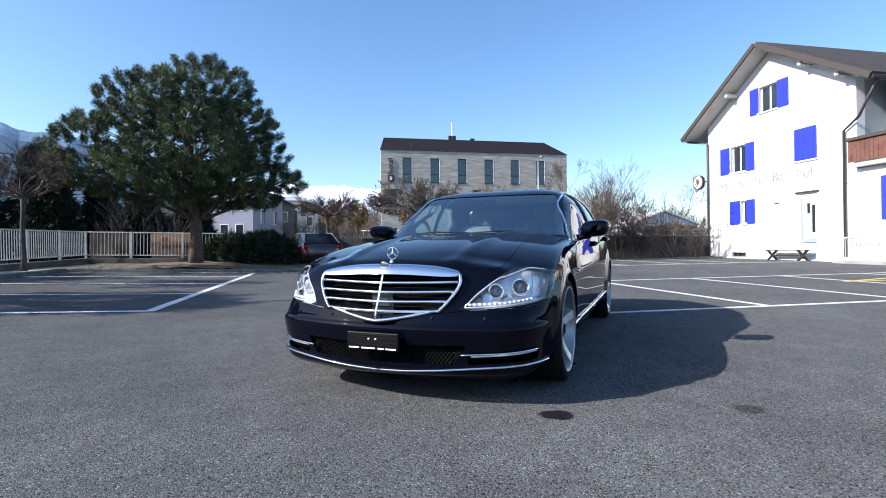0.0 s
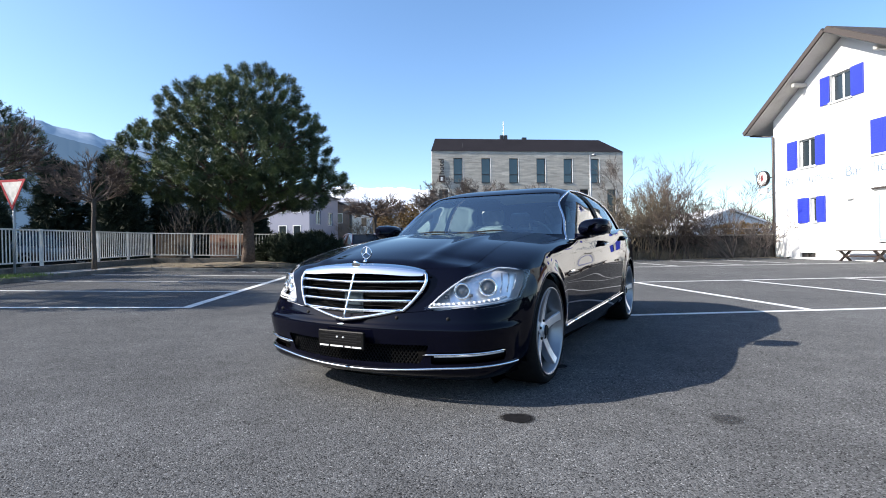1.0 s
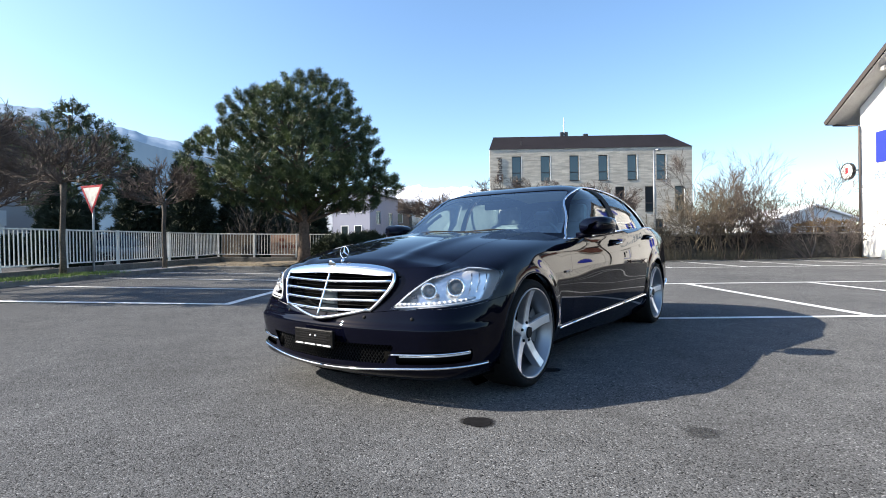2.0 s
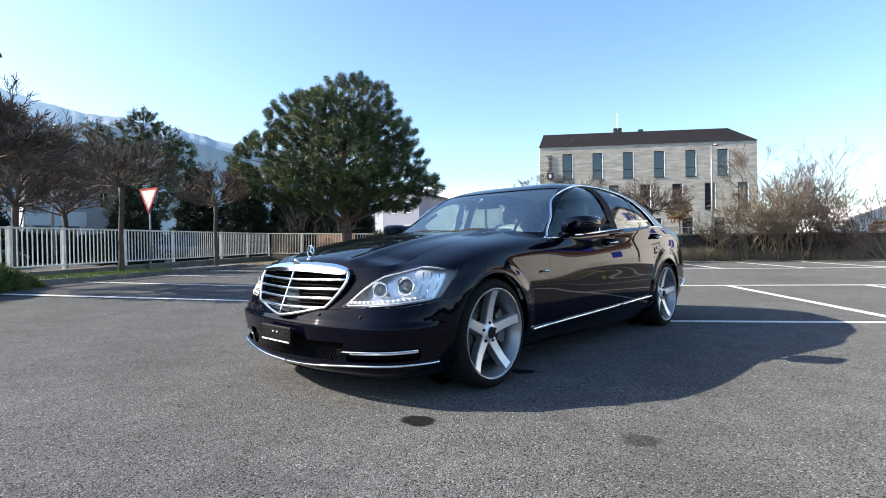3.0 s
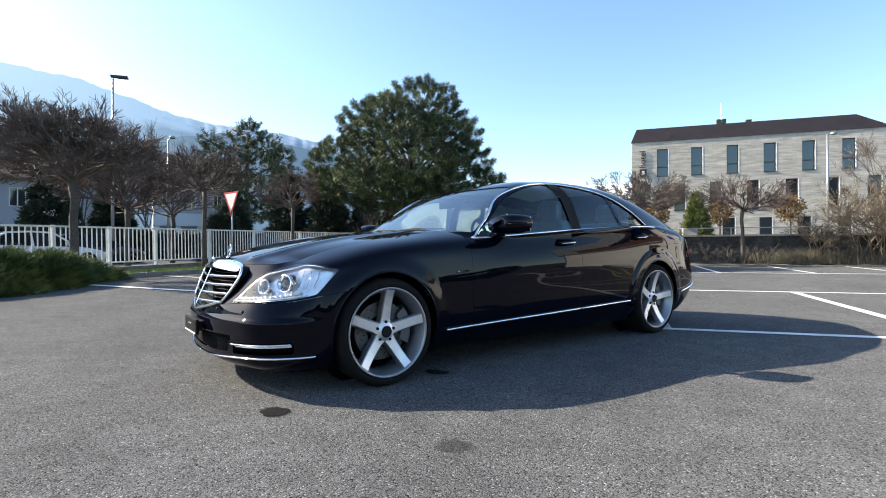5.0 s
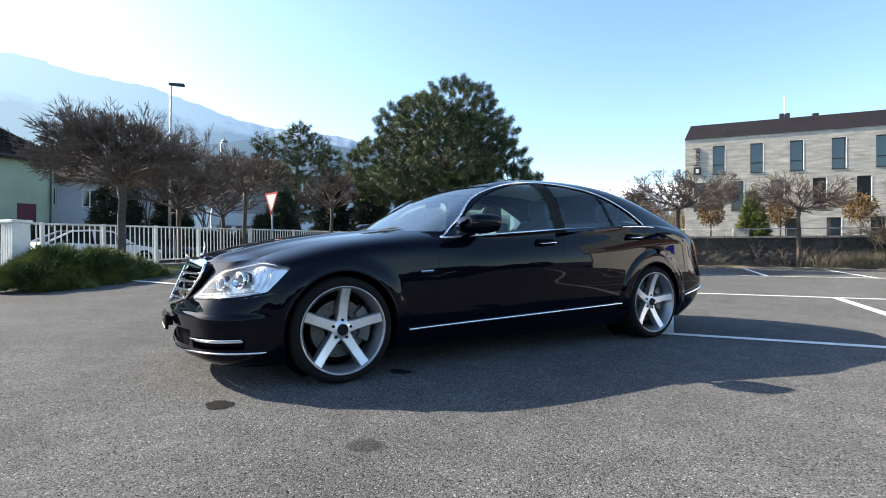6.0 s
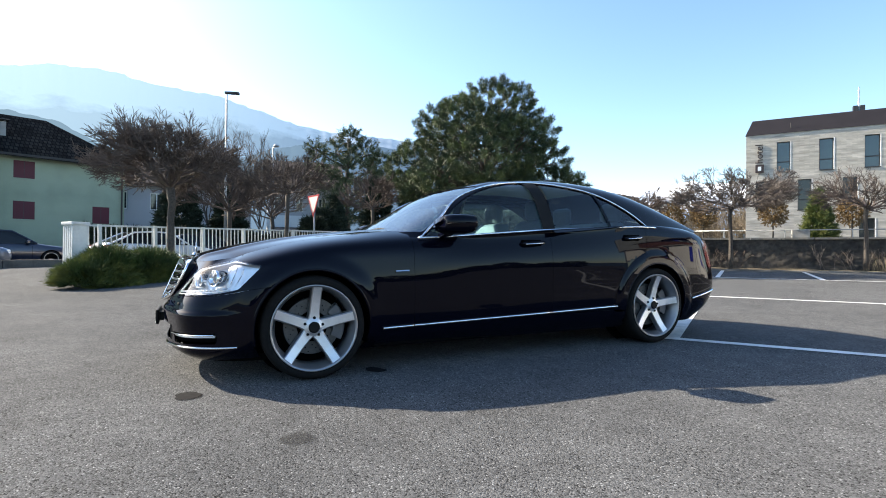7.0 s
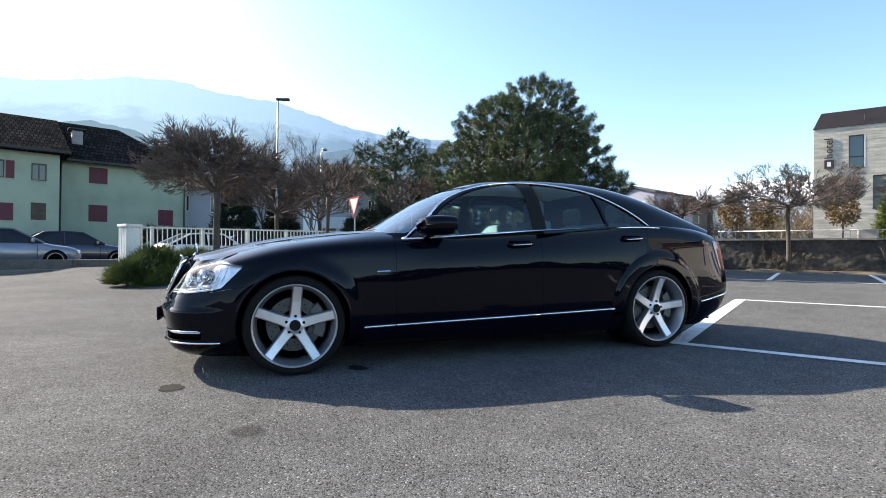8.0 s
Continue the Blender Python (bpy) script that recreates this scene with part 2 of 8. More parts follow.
M_ASPHALT = asphalt_material()
M_PAINT = material("worn white road paint", (0.72, 0.72, 0.70), 0.7, grain=0.12, grain_size=90, stain=0.3, stain_size=6, bump=0.002, bump_size=120)
M_YELLOW = material("worn yellow road paint", (0.62, 0.50, 0.10), 0.7, grain=0.15, grain_size=90, stain=0.3, stain_size=5)
def stain_material(name, color, rough, size, strength):
    """A mottled stain or shade patch that thins out towards its rim."""
    mat = material(name, color, rough, grain=0.3, grain_size=40, spec=0.06)
    nt = mat.node_tree
    out, bsdf = nt.nodes["Material Output"], nt.nodes["Principled BSDF"]
    co, ln, ns, fall, ml, clear, mix = [nt.nodes.new("ShaderNode" + k) for k in ("TexCoord", "VectorMath", "TexNoise", "MapRange", "Math", "BsdfTransparent", "MixShader")]
    ln.operation = "MULTIPLY"
    ln.inputs[1].default_value = (1, 1, 0)
    dist = nt.nodes.new("ShaderNodeVectorMath")
    dist.operation = "LENGTH"
    nt.links.new(co.outputs["Object"], ln.inputs[0])
    nt.links.new(ln.outputs[0], dist.inputs[0])
    ns.inputs["Scale"].default_value, ns.inputs["Detail"].default_value = 45, 5
    nt.links.new(co.outputs["Object"], ns.inputs["Vector"])
    for k, val in zip((1, 2, 3, 4), (size, size * 0.6, 0.0, 1.0)):
        fall.inputs[k].default_value = val
    nt.links.new(dist.outputs["Value"], fall.inputs[0])
    ml.operation, ml.use_clamp = "MULTIPLY_ADD", True
    ml.inputs[1].default_value = strength * 1.6
    nt.links.new(ns.outputs["Fac"], ml.inputs[0])
    ml2 = nt.nodes.new("ShaderNodeMath")
    ml2.operation, ml2.use_clamp = "MULTIPLY", True
    ml.inputs[2].default_value = strength * 0.2
    nt.links.new(ml.outputs[0], ml2.inputs[0])
    nt.links.new(fall.outputs[0], ml2.inputs[1])
    nt.links.new(ml2.outputs[0], mix.inputs[0])
    nt.links.new(clear.outputs[0], mix.inputs[1])
    nt.links.new(bsdf.outputs[0], mix.inputs[2])
    nt.links.new(mix.outputs[0], out.inputs[0])
    return mat


M_DARK_BLOT = stain_material("dark oil stain", (0.012, 0.012, 0.013), 0.7, 0.105, 2.2)
M_FADED = stain_material("faded oil stain", (0.035, 0.035, 0.035), 0.75, 0.095, 0.42)
M_KERB = material("grey granite kerb", (0.15, 0.147, 0.138), 0.8, grain=0.25, grain_size=60, stain=0.4, stain_size=3, bump=0.004, vary=0.15)
M_CONCRETE = material("weathered concrete", (0.30, 0.29, 0.27), 0.85, grain=0.12, grain_size=30, stain=0.45, stain_size=1.2, bump=0.004)
M_EARTH = material("dry earth and leaf litter", (0.13, 0.10, 0.065), 0.95, grain=0.4, grain_size=25, stain=0.5, stain_size=2.5, bump=0.02, bump_size=18, second=(0.17, 0.14, 0.085))
M_GRAVEL = material("pale gravel", (0.33, 0.32, 0.30), 0.9, grain=0.5, grain_size=45, bump=0.02, bump_size=50)
M_GRASS = material("short winter grass", (0.10, 0.14, 0.035), 0.9, grain=0.4, grain_size=60, second=(0.17, 0.16, 0.06), stain_size=3)
M_WHITE_METAL = material("white painted steel", (0.64, 0.64, 0.61), 0.45, grain=0.05, stain=0.22, stain_size=4)
M_GALV = material("galvanised steel", (0.34, 0.355, 0.36), 0.45, 0.7, grain=0.08, grain_size=15, stain=0.2)
M_BARK = material("grey brown bark", (0.06, 0.05, 0.042), 0.9, grain=0.35, grain_size=25, bump=0.012, bump_size=30, second=(0.085, 0.074, 0.062))
M_TWIG = material("brown winter twigs", (0.095, 0.072, 0.060), 0.9, grain=0.25, grain_size=6, vary=0.2)
M_TWIG_GREY = material("pale grey winter twigs", (0.13, 0.106, 0.092), 0.9, grain=0.25, grain_size=6, vary=0.2)
M_PINEBARK = material("reddish pine bark", (0.10, 0.068, 0.05), 0.9, grain=0.45, grain_size=14, bump=0.03, bump_size=14, second=(0.065, 0.05, 0.042))

# ---- the ground: one sheet to the horizon, with a terrace behind the retaining wall ----
WALL_V = 17.6


def sheet_z(u, v):
    z = ground_z(u, v)
    if v > WALL_V + 0.15 and u > -6.0:
        z = 1.42
    if v > 45 or abs(u) > 60 or v < -60:
        z = min(z, 0.25) if v < 45 else 0.8
    return z


def spread(near_a, near_b, step, far):
    inner = [near_a + step * i for i in range(int(round((near_b - near_a) / step)) + 1)]
    outer, d = [], step
    while d < far:
        d *= 1.6
        outer.append(d)
    return [near_a - d for d in reversed(outer)] + inner + [near_b + d for d in outer]


us = spread(-16, 22, 1.0, 3000)
vs = sorted(spread(-8, 30, 1.0, 3000) + [WALL_V + 0.1, WALL_V + 0.16])
sheet = Geo()
sheet.v = [(u, v, sheet_z(u, v)) for v in vs for u in us]
nu = len(us)
sheet.f = [(j * nu + i, j * nu + i + 1, (j + 1) * nu + i + 1, (j + 1) * nu + i) for j in range(len(vs) - 1) for i in range(nu - 1)]
single("ground", sheet, M_ASPHALT, "worn grey asphalt of a car park and street", "ground", GRID, kind="structure", shade=False)

# painted bay lines, 12 cm wide, laid on the tarmac
markings = thing("bay_markings", "white painted parking bay lines on asphalt", "road marking", GRID, kind="structure")


def line(u0, v0, u1, v1, width=0.12, mat=M_PAINT, name="line", lift=0.006):
    n = max(2, int(math.hypot(u1 - u0, v1 - v0) / 0.5))
    d = Vector((u1 - u0, v1 - v0)).normalized()
    s = Vector((-d.y, d.x)) * width / 2
    g = Geo()
    for i in range(n + 1):
        p = Vector((u0, v0)).lerp(Vector((u1, v1)), i / n)
        for k in (-1, 1):
            q = p + s * k
            g.v.append((q.x, q.y, ground_z(q.x, q.y) + lift))
    g.f = [(2 * i, 2 * i + 2, 2 * i + 3, 2 * i + 1) for i in range(n)]
    return part(name, g, mat, markings)


line(-0.06, 0, 12.5, 0)
line(-0.06, 4.82, 12.5, 4.82, lift=0.007)
for k in range(6):
    line(2.5 * k, 0.06, 2.5 * k, 4.76, width=0.13 if k else 0.16)
line(-8, 11.3, 15.0, 11.3)
for k in range(-3, 6):
    line(2.45 * k, 11.36, 2.45 * k, 16.3, lift=0.007)
for k in range(4):
    line(-5.74, 1.8 + 2.5 * k, -11.2, 1.8 + 2.5 * k)
line(-5.8, 1.74, -5.8, 11.4, width=0.14, lift=0.007)
line(7.2, 2.9, 14.0, 2.9, mat=M_YELLOW, name="yellow_line")
line(7.2, 2.9, 13.5, 4.6, mat=M_YELLOW, name="yellow_line", lift=0.007)


def blot(name, u, v, ru, rv, mat, label, seed, lift=0.004):
    rnd = random.Random(seed)
    g, n = Geo(), 28
    fa, fb, fc = [rnd.uniform(0, 6.28) for _ in range(3)]
    wob = [1 + 0.14 * math.sin(4 * math.pi * i / n + fa) + 0.09 * math.sin(6 * math.pi * i / n + fb) + 0.05 * math.sin(14 * math.pi * i / n + fc) for i in range(n)]
    g.v = [(0, 0, 0)] + [(ru * wob[i] * math.cos(2 * math.pi * i / n), rv * wob[i] * math.sin(2 * math.pi * i / n), 0) for i in range(n)]
    g.v = [(x, y, ground_z(u + x, v + y)) for x, y, z in g.v]
    g.f = [(0, 1 + i, 1 + (i + 1) % n) for i in range(n)]
    single(name, g, mat, label, "stain", GRID @ pose(u, v, lift), kind="structure")


def to_grid(x, y):
    p = GRID.inverted() @ Vector((x, y, 0))
    return p.x, p.y


# two oil stains; the last blot, behind the front wheel, is painted shade
for i, (x, y, ru, rv, mat, lab) in enumerate(((0.975, -0.735, 0.095, 0.075, M_DARK_BLOT, "dark oil stain on asphalt"), (1.925, -0.28, 0.10, 0.085, M_FADED, "faded grey oil stain on asphalt"),
                                              (0.83, 0.437, 0.10, 0.05, M_DARK_BLOT, "dark oil stain on asphalt"))):
    blot("oil_stain", *to_grid(x, y), ru, rv, mat, lab, 40 + i)


# ---- kerbs and planted beds ----
def kerb_row(u0, v0, u1, v1, label, height=0.11, width=0.13):
    row = thing("kerb", label, "kerb", GRID, kind="structure")
    length = math.hypot(u1 - u0, v1 - v0)
    n = max(1, round(length / 1.0))
    step, ang = length / n, math.degrees(math.atan2(v1 - v0, u1 - u0))
    g = Geo().box(0.006, step - 0.006, -width / 2, width / 2, -0.15, height)
    me = g.mesh("kerb_stone", M_KERB)
    bm = bmesh.new()
    bm.from_mesh(me)
    bmesh.ops.bevel(bm, geom=[e for e in bm.edges if all(v.co.z > 0 for v in e.verts)], offset=0.015, segments=1, affect="EDGES")
    bm.to_mesh(me)
    bm.free()
    for i in range(n):
        t = i / n
        u, v = u0 + (u1 - u0) * t, v0 + (v1 - v0) * t
        uu, vv = u0 + (u1 - u0) * (i + 1) / n, v0 + (v1 - v0) * (i + 1) / n
        ob = new("kerb_stone", me)
        ob.parent = row
        za, zb = ground_z(u, v), ground_z(uu, vv)
        ob.matrix_local = pose(u, v, za, 0, -math.degrees(math.atan2(zb - za, step)), ang)
    return row


BED_U, FENCE_U = -11.3, -12.6
kerb_row(BED_U, 0.9, BED_U, 11.6, "weathered grey granite kerb along the fence bed")
kerb_row(BED_U, 11.6, -2.2, 11.6, "weathered grey granite kerb before the pine bed")
kerb_row(-7.5, 16.35, 15.6, 16.35, "low grey kerb before the retaining wall", height=0.05)


def bed(name, u0, u1, v0, v1, mat, label, lift, mound=None, step=0.25, rough=0.03, seed=3):
    g = Geo()
    nu_, nv_ = max(2, int((u1 - u0) / step)), max(2, int((v1 - v0) / step))
    for j in range(nv_ + 1):
        for i in range(nu_ + 1):
            u, v = u0 + (u1 - u0) * i / nu_, v0 + (v1 - v0) * j / nv_
            z = ground_z(u, v) + lift + rough * noise.noise((u * 1.7 + seed, v * 1.7, 0)) + 0.4 * rough * noise.noise((u * 6, v * 6, seed))
            if mound:
                mu, mv, mr, mh = mound
                z += mh * smooth(1 - math.hypot(u - mu, v - mv) / mr)
            g.v.append((u, v, z))
    w = nu_ + 1
    g.f = [(j * w + i, j * w + i + 1, (j + 1) * w + i + 1, (j + 1) * w + i) for j in range(nv_) for i in range(nu_)]
    return single(name, g, mat, label, "ground", GRID, kind="structure", shade=True)


PINE_U, PINE_V = -8.0, 13.15
bed("grass_bed", FENCE_U - 0.2, BED_U - 0.06, 0.9, 7.6, M_GRASS, "patchy green grass strip along the fence", 0.09)
bed("gravel_bed", FENCE_U - 0.2, BED_U - 0.06, 7.6, 11.6, M_GRAVEL, "pale gravel strip along the fence", 0.085)
bed("pine_bed", FENCE_U - 0.2, -2.2, 11.65, 17.4, M_EARTH, "dry earth bed with brown needles under the pine", 0.10, (PINE_U, PINE_V + 0.4, 3.2, 0.17))
bed("wall_bed", -6.0, 15.9, 16.4, 17.62, M_EARTH, "dry earth strip with dead leaves along the wall", 0.05, rough=0.06)

# ---- white steel fence on a low concrete footing ----
M_FOOT = material("dark stained footing concrete", (0.12, 0.115, 0.105), 0.9, grain=0.25, grain_size=20, stain=0.5, stain_size=2.5, bump=0.006)
fence = thing("fence", "white painted steel railing fence on a concrete footing", "fence", GRID)
F_BASE = 0.22


def fence_run(u0, v0, u1, v1, at_posts, gap=0.125, top=1.02, lean=0.0):
    length = math.hypot(u1 - u0, v1 - v0)
    ang = math.degrees(math.atan2(v1 - v0, u1 - u0))
    z0, z1 = ground_z(u0, v0) + 0.1, ground_z(u1, v1) + 0.1
    tilt = -math.degrees(math.atan2(z1 - z0, length))
    m = pose(u0, v0, z0, 0, tilt, ang)
    part("footing", Geo().box(0, length, -0.11, 0.11, -0.25, F_BASE), M_FOOT, fence, "stained grey concrete footing", m=m, bevel=0.012)
    part("top_rail", Geo().box(0, length, -0.028, 0.028, F_BASE + top - 0.04, F_BASE + top), M_WHITE_METAL, fence, m=m, bevel=0.004)
    part("bottom_rail", Geo().box(0, length, -0.02, 0.02, F_BASE + 0.10, F_BASE + 0.135), M_WHITE_METAL, fence, m=m, bevel=0.004)
    posts = at_posts
    pm = Geo().box(-0.035, 0.035, -0.035, 0.035, 0, F_BASE + top + 0.01).mesh("post", M_WHITE_METAL)
    km = Geo().box(-0.010, 0.010, -0.010, 0.010, F_BASE + 0.1, F_BASE + top - 0.02).mesh("picket", M_WHITE_METAL)
    for p in posts:
        ob = new("post", pm)
        ob.parent = fence
        ob.matrix_local = m @ pose(p, 0, 0)
    for i in range(1, int(length / gap)):
        p = gap * i
        if min(abs(p - q) for q in posts) > 0.05:
            ob = new("picket", km)
            ob.parent = fence
            ob.matrix_local = m @ pose(p, 0, 0, 0, 0, 0)


fence_run(FENCE_U, 0.75, FENCE_U, 16.1, [v - 0.75 for v in (1.24, 2.58, 3.96, 5.33, 7.35, 9.45, 12.25, 14.2, 16.1)])
fence_run(FENCE_U, 16.1, -7.3, 16.1, [1.55, 3.4, 5.3])

# a brick gate pier clad in white slats at the fence's end
pier = thing("gate_pier", "white slatted gate pier with a flat cap", "gate pier", at(-12.25, 0.55))
for i in range(5):
    for y in (-0.16, 0.135):
        part("slat", Geo().box(-0.21 + i * 0.087, -0.145 + i * 0.087, y, y + 0.025, 0.12, 1.30), M_WHITE_METAL, pier, bevel=0.004)
part("core", Geo().box(-0.20, 0.20, -0.133, 0.133, 0.14, 1.32), M_WHITE_METAL, pier)
part("plinth", Geo().box(-0.20, 0.20, -0.13, 0.13, -0.25, 0.139), M_FOOT, pier)
part("cap", Geo().box(-0.24, 0.24, -0.19, 0.19, 1.32, 1.39), M_WHITE_METAL, pier, bevel=0.015)

# boards and a faded banner fixed behind the end run of the fence
M_BOARD = material("weathered brown boards", (0.10, 0.075, 0.055), 0.85, grain=0.3, grain_size=12, stain=0.4, stain_size=2, vary=0.2)
screen_ob = thing("board_screen", "weathered brown wooden board screen behind the fence", "screen", GRID)
zf = ground_z(-11, 16.2) + 0.25
for i in range(10):
    part("board", Geo().box(-12.5 + i * 0.145, -12.365 + i * 0.145, 16.22, 16.245, zf + 0.05, zf + 1.02), M_BOARD, screen_ob)
M_BANNER = material("faded pink brown banner cloth", (0.42, 0.27, 0.20), 0.85, grain=0.1, stain=0.3, stain_size=2)
M_BARS = material("dull red lettering bars", (0.20, 0.07, 0.05), 0.8)
banner = thing("banner", "faded brownish banner with unreadable writing on the fence", "banner", GRID)
part("cloth", Geo().box(-10.35, -8.6, 16.2, 16.21, zf + 0.0, zf + 1.0), M_BANNER, banner)
for i, (a, b, z) in enumerate(((-10.0, -9.75, 0.72), (-9.95, -9.65, 0.42), (-9.55, -9.25, 0.42), (-9.2, -9.0, 0.42))):
    part("writing_bar", Geo().box(a, b, 16.19, 16.196, zf + z, zf + z + 0.13), M_BARS, banner)


# ---- trees without leaves ----
def grow(g, p, d, length, r, depth, rnd, spread_, fork, lift, shrink=0.68, sides=3, limit=None):
    """A branch with a slight bend and its forks."""
    mid = p + d * length * 0.5 + Vector((rnd.uniform(-1, 1), rnd.uniform(-1, 1), rnd.uniform(-0.6, 1))) * length * 0.07
    end = p + d * length + Vector((rnd.uniform(-1, 1), rnd.uniform(-1, 1), rnd.uniform(-1, 1))) * length * 0.06
    if limit and not limit(end):
        lo_, hi_ = 0.0, 1.0
        for _ in range(6):
            m_ = (lo_ + hi_) / 2
            lo_, hi_ = (m_, hi_) if limit(p.lerp(end, m_)) else (lo_, m_)
        end = p.lerp(end, max(lo_, 0.08))
        mid = p.lerp(end, 0.5)
        depth = 0
    r = max(r, 0.0062)
    g.tube([p, mid, end], [r, r * 0.85, r * 0.68], max(3, sides), caps=False)
    if depth <= 0:
        return
    for k in range(fork):
        s = (end - p).normalized()
        q = Vector((rnd.gauss(0, 1), rnd.gauss(0, 1), rnd.gauss(0, 1)))
        nd = (s + q.normalized() * spread_ + Vector((0, 0, lift))).normalized()
        start = p.lerp(end, rnd.uniform(0.45, 1.0)) if k else end
        grow(g, start, nd, length * shrink * rnd.uniform(0.75, 1.2), r * 0.6, depth - 1, rnd, spread_, fork, lift, shrink, 3, limit)


def pollard(name, label, m, trunk_h, crown_w, crown_h, seed, twig=M_TWIG, limbs=8, depth=4, fork=3, r=0.09, lift=0.16, out=0.9, group="bare trees along the fence", steep=1.25):
    """A bare street tree: a clean stem, limbs from one height and a dense flat dome of twigs."""
    rnd = random.Random(seed)
    tree = thing(name, label, "tree", m, group)
    st = Geo()
    pts = [Vector((rnd.uniform(-1, 1) * 0.008 * i, rnd.uniform(-1, 1) * 0.008 * i, trunk_h * i / 5 - (0.1 if i == 0 else 0))) for i in range(6)]
    st.tube(pts, [r * 1.35, r * 1.05, r, r * 0.95, r * 0.98, r * 1.15], 10)
    part("trunk", st, M_BARK, tree, shade=True)
    cr, top = Geo(), pts[-1]
    half = crown_w / 2
    zc = trunk_h + crown_h * 0.40

    def inside(p):
        return (p.x / half) ** 2 + (p.y / half) ** 2 + ((p.z - zc) / (crown_h * 0.60)) ** 2 < 1.0

    total = sum(0.68 ** k for k in range(depth + 1))
    for k in range(limbs):
        a = 2 * math.pi * (k + rnd.uniform(-0.3, 0.3)) / limbs
        e = rnd.uniform(-0.05, steep)
        d = Vector((math.cos(a) * out, math.sin(a) * out, e)).normalized()
        reach = half * 1.15 if e < 0.5 else max(crown_h, half * 0.8)
        grow(cr, top - Vector((0, 0, rnd.uniform(0, 0.12))), d, reach / total, r * 0.42, depth, rnd, 0.62, fork, lift, sides=5, limit=inside)
    part("crown", cr, twig, tree, "dense bare brown twigs", kind="stuff")
    return tree


pollard("bare_tree", "broad bare street tree with a dense dome of twigs", at(-12.0, 2.6, ground_z(-12, 2.6) + 0.08), 2.15, 4.6, 2.15, 11, limbs=18, fork=4, depth=5, lift=0.06)
pollard("bare_tree", "slim bare street tree with a small crown in the fence bed", at(-12.0, 6.47, ground_z(-12, 6.47) + 0.08), 2.35, 3.3, 1.8, 12, limbs=12, fork=4, depth=4, r=0.065, lift=0.1)
pollard("bare_tree", "slim bare street tree with a small crown in the gravel", at(-12.0, 10.9, ground_z(-12, 10.9) + 0.08), 2.2, 3.0, 1.7, 13, limbs=12, fork=4, depth=4, r=0.065, lift=0.1)
pollard("bare_tree", "broad bare tree across the street", at(-17.2, 8.3), 2.2, 5.2, 2.9, 14, limbs=13, fork=5, depth=4, group="bare trees across the street")
pollard("bare_tree", "bare tree across the street", at(-19.5, 12.5), 2.2, 4.6, 3.2, 15, limbs=12, fork=4, depth=4, group="bare trees across the street")
pollard("bare_tree", "bare tree with a flat umbrella crown before the retaining wall", at(0.25, 16.95, 0.3), 2.35, 4.7, 1.6, 16, limbs=16, fork=4, depth=5, lift=0.03, steep=0.55, twig=M_TWIG_GREY, r=0.07, group="umbrella trees at the wall")
pollard("bare_tree", "bare tree with a flat umbrella crown before the retaining wall", at(4.25, 17.05, 0.3), 2.2, 3.7, 1.5, 17, limbs=14, fork=4, depth=4, lift=0.03, steep=0.6, r=0.065, group="umbrella trees at the wall")
pollard("bare_tree", "bare tree with a flat umbrella crown behind the hedge", at(-3.6, 18.6), 2.3, 3.4, 1.4, 18, limbs=14, fork=4, depth=4, lift=0.03, steep=0.6, r=0.08, group="umbrella trees at the wall")


def thicket(name, label, m, stems, width, height, seed, twig, depth=3, fork=3, group="bare shrubs", deep=0.6, lean=0.5, spread_=0.5, lift=0.12):
    """Many bare stems from the ground."""
    rnd = random.Random(seed)
    g = Geo()
    for k in range(stems):
        p = Vector((rnd.uniform(-0.5, 0.5) * width, rnd.uniform(-0.5, 0.5) * deep, -0.05))
        d = Vector((rnd.uniform(-lean, lean), rnd.uniform(-lean, lean), 1)).normalized()
        h = height * rnd.uniform(0.55, 1.0)
        grow(g, p, d, h / 2.3, 0.015 * height / 2, depth, rnd, spread_, fork, lift)
    return single(name, g, twig, label, "shrub", m, group, "stuff")


M_TWIG_RED = material("olive brown winter twigs", (0.125, 0.10, 0.070), 0.9, grain=0.3, grain_size=4)
M_STRAW = material("dry straw coloured grass", (0.15, 0.128, 0.088), 0.9, grain=0.3, grain_size=8)
for i, (u, w, h, tw) in enumerate(((7.2, 1.6, 2.2, M_TWIG_RED), (8.4, 1.6, 3.1, M_TWIG_RED), (9.3, 1.5, 3.5, M_TWIG_RED), (10.2, 1.6, 3.2, M_TWIG), (11.2, 1.5, 2.6, M_TWIG), (14.4, 1.2, 2.0, M_TWIG_GREY))):
    thicket("shrub", "tangled bare shrub before the retaining wall", at(u, 16.85, 0.32), 11 if 8 < u < 11 else 7, w, h, 60 + i, tw, depth=5, fork=3, deep=0.7, lean=0.4, spread_=0.62, lift=0.06)
thicket("shrub", "spreading bare grey shrub before the retaining wall", at(12.9, 16.7, 0.32), 7, 0.4, 3.7, 71, M_TWIG_GREY, depth=5, fork=3, lean=0.95, spread_=0.55, lift=0.1)
thicket("shrub", "low dry climbing stems on the wall", at(-1.5, 17.4, 0.32), 16, 5.0, 1.0, 72, M_TWIG, depth=3, deep=0.2)
thicket("shrub", "low dry climbing stems on the wall", at(5.5, 17.42, 0.32), 16, 5.0, 1.0, 73, M_TWIG_GREY, depth=3, deep=0.2)


